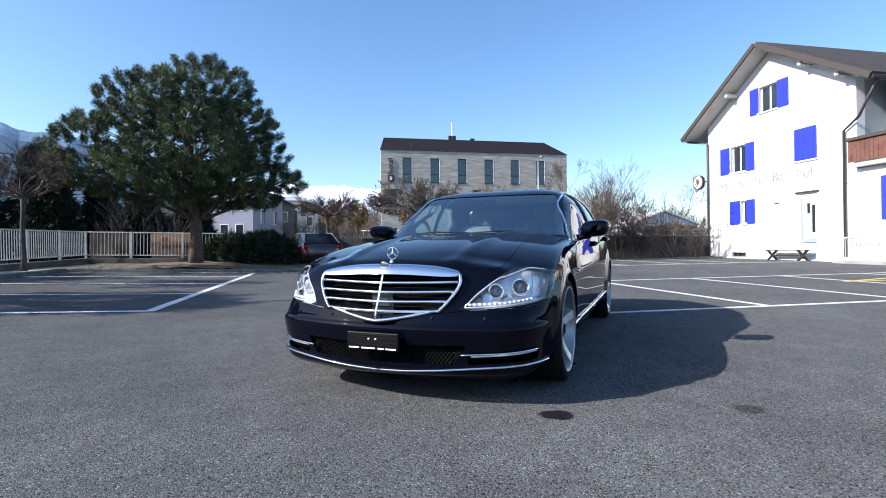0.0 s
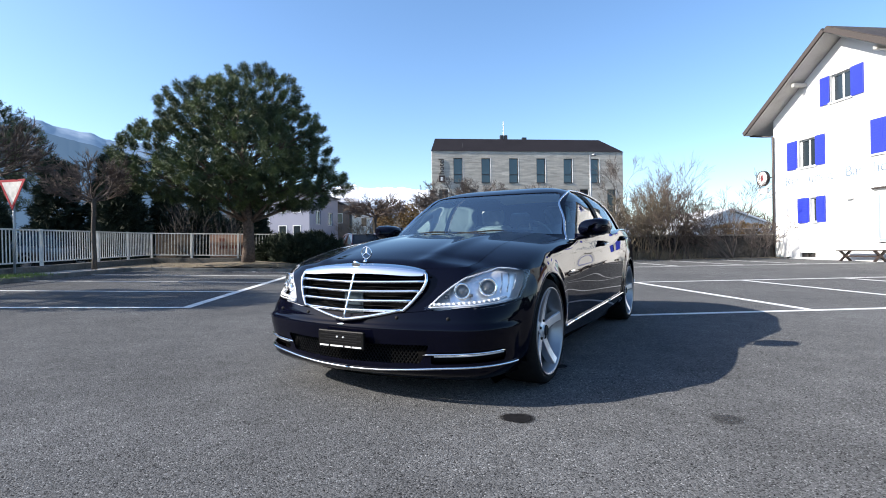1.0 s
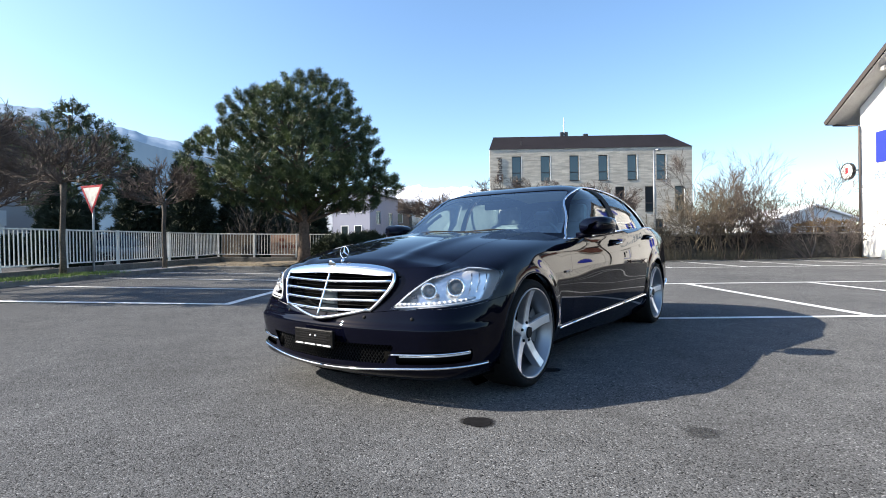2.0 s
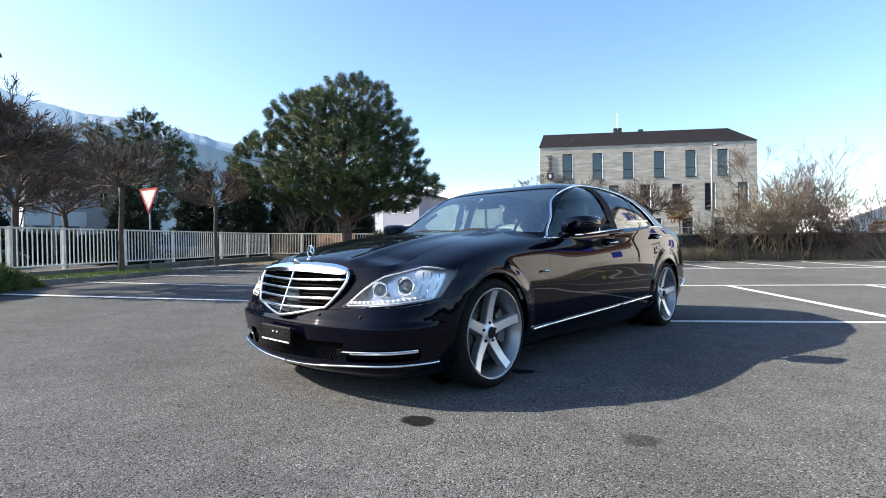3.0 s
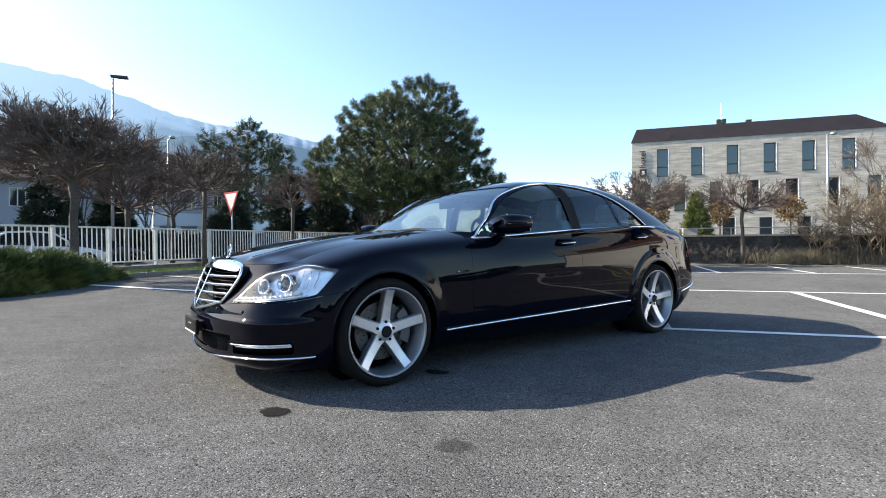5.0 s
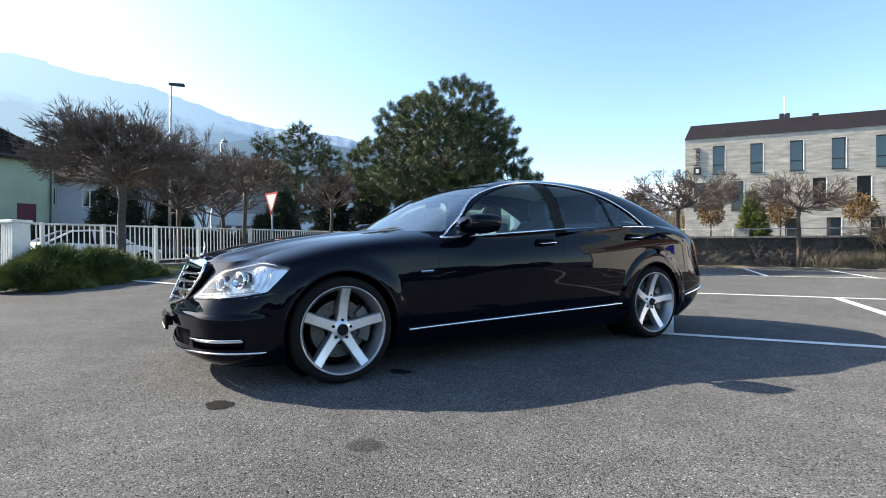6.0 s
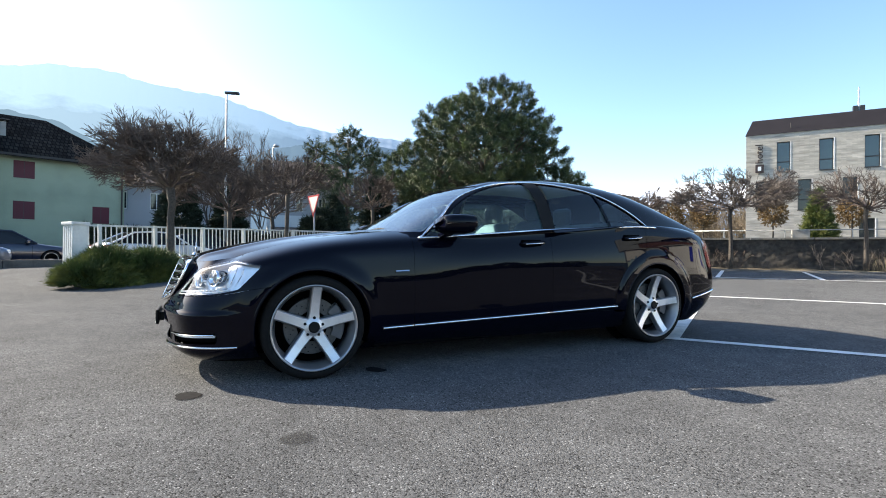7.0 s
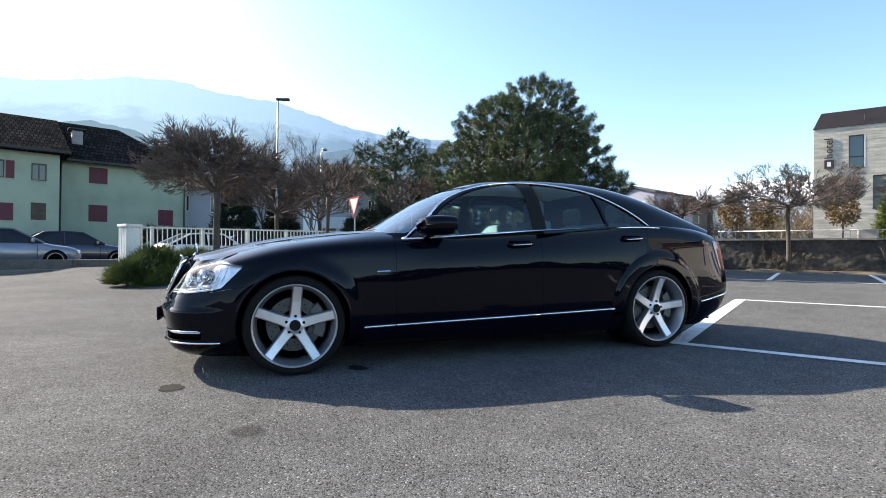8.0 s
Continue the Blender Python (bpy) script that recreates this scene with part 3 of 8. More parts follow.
def grass_tuft(name, label, m, blades, width, depth_, height, seed, mat):
    rnd = random.Random(seed)
    g = Geo()
    for k in range(blades):
        x, y = rnd.gauss(0, 0.3) * width, rnd.uniform(-0.5, 0.5) * depth_
        a, h, w = rnd.uniform(0, 6.28), height * rnd.uniform(0.4, 1.1), rnd.uniform(0.004, 0.009)
        dx, dy = rnd.uniform(-0.4, 0.4) * h, rnd.uniform(-0.4, 0.4) * h
        g.add([(x - w * math.cos(a), y - w * math.sin(a), 0), (x + w * math.cos(a), y + w * math.sin(a), 0), (x + dx, y + dy, h)], [(0, 1, 2)])
    return single(name, g, mat, label, "grass", m, kind="stuff")


grass_tuft("dry_grass", "pale dry grass against the wall", at(6.2, 16.95, 0.33), 2600, 2.2, 0.5, 0.65, 81, M_STRAW)
grass_tuft("dry_grass", "pale dry grass against the wall", at(9.5, 16.9, 0.33), 1800, 3.0, 0.5, 0.5, 82, M_STRAW)
M_BLADE = material("green grass blades", (0.11, 0.17, 0.035), 0.8, grain=0.3, grain_size=5)
for i in range(8):
    grass_tuft("grass_tuft", "tuft of green grass in the fence bed", at(-11.75 + 0.2 * (i % 2), 3.9 + i * 0.5, ground_z(-11.8, 4 + i * 0.5) + 0.09), 500, 0.8, 0.8, 0.09, 90 + i, M_BLADE)
grass_tuft("dry_grass", "dry brown grass under the pine", at(-8.0, 12.2, ground_z(-8, 12.2) + 0.12), 3000, 4.0, 0.8, 0.12, 83, M_STRAW)


# ---- evergreens ----
def tuft(g, p, axis, length, needles, width, rnd, cone=0.9):
    for k in range(needles):
        q = Vector((rnd.gauss(0, 1), rnd.gauss(0, 1), rnd.gauss(0, 1))).normalized()
        d = (axis + q * cone).normalized()
        s = d.cross(Vector((rnd.gauss(0, 1), rnd.gauss(0, 1), rnd.gauss(0, 1)))).normalized() * width
        l = length * rnd.uniform(0.7, 1.15)
        o = p + axis * length * rnd.uniform(-0.5, 0.25)
        g.add([o - s, o + s, o + d * l], [(0, 1, 2)])


M_NEEDLE = material("dark green pine needles", (0.026, 0.048, 0.018), 0.6, grain=0.4, grain_size=2.6, second=(0.100, 0.130, 0.044), stain_size=1.6)
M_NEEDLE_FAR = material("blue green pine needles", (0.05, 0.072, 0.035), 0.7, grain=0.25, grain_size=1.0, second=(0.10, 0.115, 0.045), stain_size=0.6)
M_JUNIPER = material("bright green juniper", (0.05, 0.085, 0.02), 0.7, grain=0.3, grain_size=3, second=(0.16, 0.17, 0.042), stain_size=3.4)
M_THUJA = material("very dark green conifer hedge", (0.018, 0.03, 0.014), 0.8, grain=0.3, grain_size=3)


def pine(name, label, m, trunk_top, blobs, trials, seed, mat, puff=0.27, needles=380, bark=M_PINEBARK, r=0.21, width=0.009, trunk_bend=0.1):
    rnd = random.Random(seed)
    tree = thing(name, label, "tree", m, "pines")
    st = Geo()
    pts = [Vector((trunk_bend * math.sin(i * 0.9), trunk_bend * 0.6 * math.cos(i * 0.7) - trunk_bend * 0.6, trunk_top * i / 8 - (0.15 if i == 0 else 0))) for i in range(9)]
    st.tube(pts, [r * (1.25 if i == 0 else 1 - 0.085 * i) for i in range(9)], 14)
    part("trunk", st, bark, tree, "reddish brown scaly bark", shade=True)
    limbs, crown = Geo(), Geo()
    for bx, by, bz, br, bh in blobs:
        base = pts[max(2, min(7, int(8 * (bz - 0.8) / trunk_top)))]
        c = Vector((bx, by, bz))
        limbs.tube([base, base.lerp(c, 0.5) + Vector((0, 0, -0.12)), c], [r * 0.34, r * 0.24, r * 0.12], 6)
        for k in range(8):
            q = Vector((rnd.gauss(0, 1), rnd.gauss(0, 1), rnd.gauss(0, 0.7))).normalized()
            e = c + Vector((q.x * br, q.y * br, q.z * bh)) * 0.8
            limbs.tube([c.lerp(base, 0.3), c.lerp(e, 0.5), e], [r * 0.13, r * 0.08, r * 0.03], 4, caps=False)
    weight = [b[3] * (b[3] + b[4]) for b in blobs]
    depth_in = lambda p: min(((p.x - b[0]) / b[3]) ** 2 + ((p.y - b[1]) / b[3]) ** 2 + ((p.z - b[2]) / b[4]) ** 2 for b in blobs)
    taken, gap = {}, puff * 1.36
    for trial in range(trials):
        bx, by, bz, br, bh = rnd.choices(blobs, weight)[0]
        q = Vector((rnd.gauss(0, 1), rnd.gauss(0, 1), rnd.gauss(0, 1))).normalized()
        f = rnd.uniform(0.84, 1.0) * (0.97 + 0.16 * noise.noise((bx + q.x * 2.3, by + q.y * 2.3, bz + q.z * 2.3)))
        c = Vector((bx + q.x * br * f, by + q.y * br * f, bz + q.z * bh * f))
        if depth_in(c) < 0.52:
            continue
        cell = (math.floor(c.x / gap), math.floor(c.y / gap), math.floor(c.z / gap))
        near = (p for i in (-1, 0, 1) for j in (-1, 0, 1) for k in (-1, 0, 1) for p in taken.get((cell[0] + i, cell[1] + j, cell[2] + k), ()))
        if any((p - c).length < gap for p in near):
            continue
        taken.setdefault(cell, []).append(c)
        # a branch end: a round puff of needles with a short shoot on top
        lead = Vector((q.x * 0.7, q.y * 0.7, q.z * 0.4 + 0.6)).normalized()
        size = puff * rnd.uniform(0.75, 1.15)
        for k in range(needles):
            d = (Vector((rnd.gauss(0, 1), rnd.gauss(0, 1), rnd.gauss(0, 1))).normalized() + lead * 0.55).normalized()
            w = d.cross(Vector((rnd.gauss(0, 1), rnd.gauss(0, 1), rnd.gauss(0, 1)))).normalized() * width
            p = c + d * size * rnd.uniform(0.1, 0.5) + lead * size * rnd.uniform(-0.4, 0.6)
            crown.add([p - w, p + w, p + d * size * rnd.uniform(0.26, 0.46)], [(0, 1, 2)])
    for k in range(trials // 12):
        bx, by, bz, br, bh = rnd.choices(blobs, weight)[0]
        q = Vector((rnd.gauss(0, 1), rnd.gauss(0, 1), rnd.gauss(0, 1))).normalized() * rnd.uniform(0.55, 0.8)
        tuft(crown, Vector((bx + q.x * br, by + q.y * br, bz + q.z * bh)), q.normalized(), puff * 1.1, 24, width * 1.5, rnd)
    part("limb_work", limbs, bark, tree, shade=True, kind="stuff")
    part("crown", crown, mat, tree, "dense dark green needle tufts", kind="stuff")
    return tree


def world_blobs(cx, cy, cz, rows):
    return [(x - cx, y - cy, z - cz, r, h) for x, y, z, r, h in rows]


px, py, _ = (GRID @ Vector((PINE_U, PINE_V, 0)))
PZ = ground_z(PINE_U, PINE_V) + 0.26
PINE_BLOBS = ((-13.0, 9.3, 4.9, 2.5, 1.6), (-12.55, 9.6, 6.15, 1.6, 1.2), (-13.6, 8.6, 5.9, 1.2, 1.0), (-12.2, 9.8, 5.9, 1.15, 1.0), (-14.9, 7.3, 4.2, 1.35, 1.05), (-14.2, 7.4, 3.4, 1.3, 0.8),
              (-15.4, 7.6, 3.6, 1.0, 0.7), (-11.7, 11.0, 4.3, 1.05, 0.75), (-11.2, 11.8, 3.4, 0.75, 0.45), (-11.6, 8.3, 4.1, 1.5, 0.95), (-12.6, 7.4, 3.6, 1.3, 0.75), (-14.2, 10.8, 4.6, 1.7, 1.1), (-12.4, 11.4, 3.7, 1.3, 0.7), (-13.9, 8.2, 5.5, 1.4, 1.0), (-11.9, 10.2, 5.2, 1.3, 0.95), (-12.2, 8.2, 5.3, 1.5, 1.1), (-13.8, 10.2, 5.5, 1.5, 1.1), (-12.6, 8.4, 3.3, 1.5, 0.55), (-13.7, 9.7, 3.2, 1.6, 0.6), (-11.8, 9.9, 3.3, 1.3, 0.55), (-15.0, 8.4, 4.8, 1.2, 0.9), (-11.2, 9.6, 4.7, 1.3, 0.9), (-11.9, 10.9, 2.9, 1.2, 0.5), (-12.6, 10.4, 2.85, 1.3, 0.5), (-13.3, 8.6, 2.85, 1.4, 0.5))
pine("pine_tree", "large spreading pine with dense dark green tufts and a leaning trunk", pose(px, py, PZ), 5.6, world_blobs(px, py, PZ, PINE_BLOBS), 16000, 21, M_NEEDLE)
fx, fy, fz = GRID @ Vector((-30.9, 31.5, 0.3))
FAR_CROWN = ((0.2, 11.9, 1.5, 1.4), (1.6, 10.6, 2.0, 1.4), (-1.4, 10.8, 1.7, 1.2), (3.2, 9.6, 1.5, 1.2), (-3.6, 11.0, 1.0, 0.9), (-3.2, 9.6, 1.4, 1.0), (0.5, 8.8, 3.2, 1.5),
             (3.6, 8.0, 1.6, 1.0), (-2.8, 7.8, 2.0, 1.2), (0.5, 6.4, 3.4, 1.5), (0.0, 4.6, 3.2, 1.4))
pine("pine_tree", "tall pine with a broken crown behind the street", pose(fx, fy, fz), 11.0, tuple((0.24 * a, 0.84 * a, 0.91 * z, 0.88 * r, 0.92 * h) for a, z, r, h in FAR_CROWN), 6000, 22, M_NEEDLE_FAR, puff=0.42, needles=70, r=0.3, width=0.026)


def bush(name, label, m, blobs, tufts, seed, mat, needle=0.12, needles=22, width=0.01, cone=0.8, category="shrub", group="", flat=0.5):
    rnd = random.Random(seed)
    g = Geo()
    weight = [b[3] * b[4] for b in blobs]
    for k in range(tufts):
        bx, by, bz, br, bh = rnd.choices(blobs, weight)[0]
        q = Vector((rnd.gauss(0, 1), rnd.gauss(0, 1), abs(rnd.gauss(0, 1)) if bz < 0.3 else rnd.gauss(0, 1))).normalized()
        f = rnd.uniform(0.7, 1.0)
        p = Vector((bx + q.x * br * f, by + q.y * br * f, max(0.02, bz + q.z * bh * f)))
        tuft(g, p, Vector((q.x, q.y, q.z * flat + 0.35)).normalized(), needle * rnd.uniform(0.7, 1.4), needles, width, rnd, cone)
    return single(name, g, mat, label, category, m, group, "stuff")


bush("juniper_bush", "spreading bright green juniper bush at the fence end", at(-11.35, 1.25, ground_z(-11.0, 0.6) - 0.06), ((0, -0.45, 0.14, 0.74, 0.74), (0.15, 0.3, 0.14, 0.8, 0.70), (0, 1.0, 0.12, 0.66, 0.55), (0, 1.6, 0.08, 0.48, 0.38), (0.15, -0.95, 0.10, 0.62, 0.5), (0.45, -0.5, 0.02, 0.55, 0.3), (0.5, 0.2, 0.02, 0.55, 0.3)), 6000, 31, M_JUNIPER, needle=0.15, needles=20, width=0.007, cone=0.5, flat=0.3)
for i, (u, v, s) in enumerate(((-6.4, 14.6, 1.0), (-5.9, 15.3, 1.1), (-7.2, 15.4, 1.0), (-7.6, 16.6, 0.9), (-6.3, 16.6, 1.1))):
    bush("evergreen_shrub", "dark evergreen shrub behind the pine", at(u, v, ground_z(u, v) + 0.08), ((0, 0, 0.5 * s, 0.8 * s, 0.75 * s), (0.6, 0.1, 0.4 * s, 0.6 * s, 0.6 * s), (-0.5, 0, 0.45 * s, 0.6 * s, 0.65 * s)), 900, 100 + i, M_THUJA, needle=0.2, needles=16, width=0.022, group="dark evergreen shrubs")
for i, (u, v, h, w) in enumerate(((-14.9, 18.4, 4.6, 1.3), (-16.0, 19.8, 5.0, 1.4), (-17.9, 18.9, 4.6, 1.4), (-16.4, 12.2, 1.9, 1.0), (-17.4, 14.0, 2.4, 1.1), (-13.6, 20.0, 3.4, 1.2), (-11.4, 20.6, 2.0, 1.1), (-12.6, 22.0, 3.2, 1.5), (-10.4, 22.4, 3.0, 1.5))):
    bush("thuja", "very dark columnar conifer beyond the fence", at(u, v), tuple((0, 0, h * (k + 0.5) / 5, w * (1.0 - 0.14 * k), h / 7) for k in range(5)), 1500, 110 + i, M_THUJA, needle=0.3, needles=14, width=0.035, group="dark conifers beyond the fence", category="tree")
for i, (u, v, h, w) in enumerate(((4.1, 28.0, 2.9, 1.0),)):
    bush("conifer", "small bright green conifer on the terrace", at(u, v, 1.42), tuple((0, 0, h * (k + 0.3) / 7, w * (1.0 - 0.13 * k), h / 9) for k in range(7)), 1100, 130, M_JUNIPER, needle=0.25, needles=16, width=0.02, category="tree")
thicket("multistem_shrub", "bare many-stemmed shrub beyond the fence", at(-12.2, 17.6), 9, 1.4, 3.0, 140, M_BARK, depth=3)
thicket("multistem_shrub", "bare many-stemmed shrub beyond the fence", at(-10.2, 18.2), 7, 1.2, 2.8, 141, M_BARK, depth=3)
thicket("tall_bare_tree", "tall bare tree far beyond the street", at(-38.5, 23.5), 3, 1.0, 11.5, 142, M_TWIG, depth=6, group="tall bare trees")
thicket("tall_bare_tree", "tall bare tree far beyond the street", at(-35.8, 26.8), 3, 1.0, 11.0, 143, M_TWIG, depth=6, group="tall bare trees")
for i, (u, v) in enumerate(((-1.0, 44.5), (-3.4, 46.0), (-0.4, 48.0), (-5.6, 47.0))):
    thicket("terrace_thicket", "brown bare thicket on the terrace beside the hotel", at(u, v, 1.42), 16, 3.0, 4.2, 160 + i, M_TWIG_RED, depth=3, fork=4, deep=1.5, lean=0.7, spread_=0.8, lift=0.02, group="thickets on the terrace")
thicket("tall_bare_tree", "bare tree beside the hotel", at(21.5, 38.0, 1.4), 4, 1.5, 6.8, 144, M_TWIG_GREY, depth=5, group="tall bare trees")
thicket("tall_bare_tree", "bare tree beside the hotel", at(15.9, 30.0, 1.4), 7, 2.2, 5.8, 145, M_TWIG_GREY, depth=6, group="tall bare trees")

M_DRYLEAF = material("dry brown leaves", (0.19, 0.115, 0.04), 0.85, grain=0.3, grain_size=4, second=(0.12, 0.08, 0.038), stain_size=3)
for i, (u, v) in enumerate(((10.2, 32.6), (6.3, 33.5), (2.3, 32.9), (-1.6, 32.9), (-3.4, 33.5))):
    tree = thing("young_tree", "young tree keeping dry brown leaves on the terrace", "tree", at(u, v, 1.42), "young trees on the terrace")
    part("trunk", Geo().tube([(0, 0, -0.1), (0.02, 0, 0.9), (0, 0.02, 2.4)], [0.05, 0.045, 0.03], 8), M_BARK, tree, shade=True)
    rnd, g = random.Random(150 + i), Geo()
    for k in range(650):
        q = Vector((rnd.gauss(0, 1), rnd.gauss(0, 1), rnd.gauss(0, 1))).normalized() * rnd.uniform(0.45, 1)
        tuft(g, Vector((q.x * 0.9, q.y * 0.9, 2.1 + q.z * 0.95)), q.normalized(), 0.13, 5, 0.035, rnd, 1.2)
    part("crown", g, M_DRYLEAF, tree, "dry brown leaves", kind="stuff")

bush("dry_hedge", "dense rusty brown hedge before the white house", at(30.0, 40.0, 1.42), ((0, 0, 0.9, 1.4, 1.0), (-1.5, 0, 0.8, 1.2, 0.8), (1.6, 0, 0.8, 1.3, 0.9)), 1400, 170, M_DRYLEAF, needle=0.2, needles=10, width=0.03)
BELT = [(radians(-30 + 2.0 * k), 2.9 + 0.9 * math.sin(k * 0.9) + 0.6 * math.sin(k * 2.3 + 1)) for k in range(36)]
bush("evergreen_belt", "dark uneven evergreen belt along the open side of the car park", pose(0.9, 1.2, 0.2), tuple((34 * math.cos(a), 34 * math.sin(a), h / 2, 1.2, h / 2) for a, h in BELT), 5200, 175, M_THUJA, needle=0.5, needles=12, width=0.07)
bush("street_hedge", "dark clipped evergreen hedge beyond the street", at(-27.5, 20.0, 0.1), tuple((0.1 * math.sin(k), -12.0 + k, 0.9, 0.8, 1.05) for k in range(27)), 6500, 171, M_THUJA, needle=0.26, needles=14, width=0.036)
for i, (u, v, h, w) in enumerate(((-31.0, 15.0, 6.4, 1.9), (-30.5, 18.4, 5.6, 1.7), (-29.0, 27.6, 5.2, 1.7))):
    bush("conifer", "dark green conifer behind the street hedge", at(u, v), tuple((0, 0, h * (k + 0.5) / 6, w * (1.0 - 0.15 * k), h / 8) for k in range(6)), 1500, 190 + i, M_THUJA, needle=0.36, needles=14, width=0.045, group="dark conifers beyond the fence", category="tree")

# bare woodland on the slope far behind the terrace
rnd, g = random.Random(180), Geo()
for u0, u1, v0, v1, n in ((-16, 3, 62, 80, 26), (20, 62, 66, 92, 44), (-44, -20, 66, 84, 18)):
    for k in range(n):
        p = GRID @ Vector((rnd.uniform(u0, u1), rnd.uniform(v0, v1), 1.2))
        h = rnd.uniform(4.5, 7.5)
        for j in range(2):
            grow(g, p, Vector((rnd.uniform(-0.3, 0.3), rnd.uniform(-0.3, 0.3), 1)).normalized(), h / 2.4, 0.12, 3, rnd, 0.62, 4, 0.08)
single("bare_woods", g, M_TWIG_RED, "belt of bare brown trees far behind", "trees", Matrix(), "", "stuff")

# ---- retaining wall with a handrail ----
M_RUBBLE = material("dark mossy rendered stone wall", (0.046, 0.042, 0.038), 0.9, grain=0.35, grain_size=9, stain=0.55, stain_size=1.1, bump=0.03, bump_size=7, second=(0.072, 0.064, 0.056))
M_COPING = material("weathered coping stone", (0.24, 0.22, 0.19), 0.85, grain=0.2, grain_size=25, stain=0.4, stain_size=2, vary=0.15)
WALL_U = -2.1
wall = thing("retaining_wall", "dark weathered stone retaining wall with climbing stems", "wall", GRID, kind="structure")
rnd = random.Random(5)
part("core", Geo().box(WALL_U, 15.95, WALL_V + 0.05, WALL_V + 0.4, 0.0, 1.42), M_RUBBLE, wall)
face = Geo()
NU, NZ = 300, 14
for i in range(NU + 1):
    for j in range(NZ + 1):
        u, z = WALL_U + (15.9 - WALL_U) * i / NU, 0.1 + 1.32 * j / NZ
        d = 0.03 * noise.noise((u * 1.7, z * 2.6, 3.0)) + 0.03 * noise.noise((u * 5.0, z * 6.0, 7.0))
        face.v.append((u, WALL_V - 0.01 + d, z))
face.f = [(i * (NZ + 1) + j, (i + 1) * (NZ + 1) + j, (i + 1) * (NZ + 1) + j + 1, i * (NZ + 1) + j + 1) for i in range(NU) for j in range(NZ)]
part("rough_face", face, M_RUBBLE, wall, "dark uneven stone face")
for i in range(18):
    part("coping_stone", Geo().box(WALL_U + i * 1.0, WALL_U + 0.97 + i * 1.0, WALL_V - 0.1, WALL_V + 0.42, 1.42, 1.49), M_COPING, wall)
part("pier", Geo().box(2.2, 2.75, WALL_V - 0.02, WALL_V + 0.45, 1.45, 1.78), M_CONCRETE, wall, bevel=0.02)
rail = thing("handrail", "grey galvanised tube handrail on the retaining wall", "railing", GRID)
part("tube", Geo().tube([(WALL_U, WALL_V + 0.2, 1.78), (15.8, WALL_V + 0.2, 1.76)], 0.018, 8), M_GALV, rail, shade=True)
for i in range(9):
    part("upright", Geo().tube([(WALL_U + 0.1 + 2.0 * i, WALL_V + 0.2, 1.45), (WALL_U + 0.1 + 2.0 * i, WALL_V + 0.2, 1.77)], 0.02, 6), M_GALV, rail)

# ---- glass and frames shared by the buildings ----
M_PANE = material("dark window glass", (0.022, 0.03, 0.035), 0.05, spec=0.6, coat=0.1)
M_PANE_GREEN = material("teal tinted window glass", (0.018, 0.05, 0.062), 0.05, spec=0.9, coat=0.4)
M_FRAME = material("dark bronze window frame", (0.035, 0.033, 0.032), 0.45)
M_PVC = material("white window frame", (0.78, 0.78, 0.76), 0.4)

# ---- hotel: three storeys of pale long-format brick under a dark sloped roof ----
M_BRICK = brick_material("pale grey beige long brick", (0.62, 0.57, 0.49), (0.45, 0.415, 0.355), (0.46, 0.43, 0.37), 0.62, 0.085, 0.010, 0.012)
M_DARKROOF = material("dark brown standing metal roof", (0.022, 0.020, 0.023), 0.7, spec=0.1, grain=0.1, stain=0.2, stain_size=0.8)
hotel = thing("hotel", "three-storey hotel of pale long brick under a dark roof", "building", at(0.9, 41.0, 1.4))
HW, HH = 18.25, 8.65
tops = [(2.0 + 2.61 * i, 2.86 + 2.61 * i, 5.72, 8.0) for i in range(6)]
mids = [(0.85 + 2.61 * i - 0.0 + (0 if i else 0.0), 1.7 + 2.61 * i, 2.82, 5.1) for i in range(7)]
mids = [(a - 0.2 + 0.06 * i, b - 0.2 + 0.06 * i, c, d) for i, (a, b, c, d) in enumerate(mids)]
lows = [(4.3 + 2.61 * i, 5.2 + 2.61 * i, 0.05, 2.12) for i in range(5)]
front = open_wall(HW, HH + 1.4, 0.35, tops + mids + lows, z0=-1.4)
part("wall", front, M_BRICK, hotel, "pale streaked long-format brick")
part("side_wall", Geo().prism([(0, 0.35), (0.35, 0.35), (2.85, 13), (2.5, 13)], "z", -1.4, HH), M_BRICK, hotel)
part("side_wall", Geo().box(HW - 0.35, HW, 0.35, 13, -1.4, HH), M_BRICK, hotel)
part("back_wall", Geo().box(2.85, HW - 0.35, 12.65, 13, -1.4, HH), M_BRICK, hotel)
part("roof", Geo().add([(-0.06, -0.06, HH), (HW + 0.06, -0.06, HH), (HW + 0.06, 13.06, HH), (2.45, 13.06, HH), (0.45, 1.5, HH + 1.45), (HW - 1.75, 1.5, HH + 1.45), (HW - 1.75, 11.5, HH + 1.45), (2.7, 11.5, HH + 1.45)],
                       [(0, 1, 5, 4), (1, 2, 6, 5), (2, 3, 7, 6), (3, 0, 4, 7), (4, 5, 6, 7), (3, 2, 1, 0)]), M_DARKROOF, hotel, "dark brown sloped metal roof")
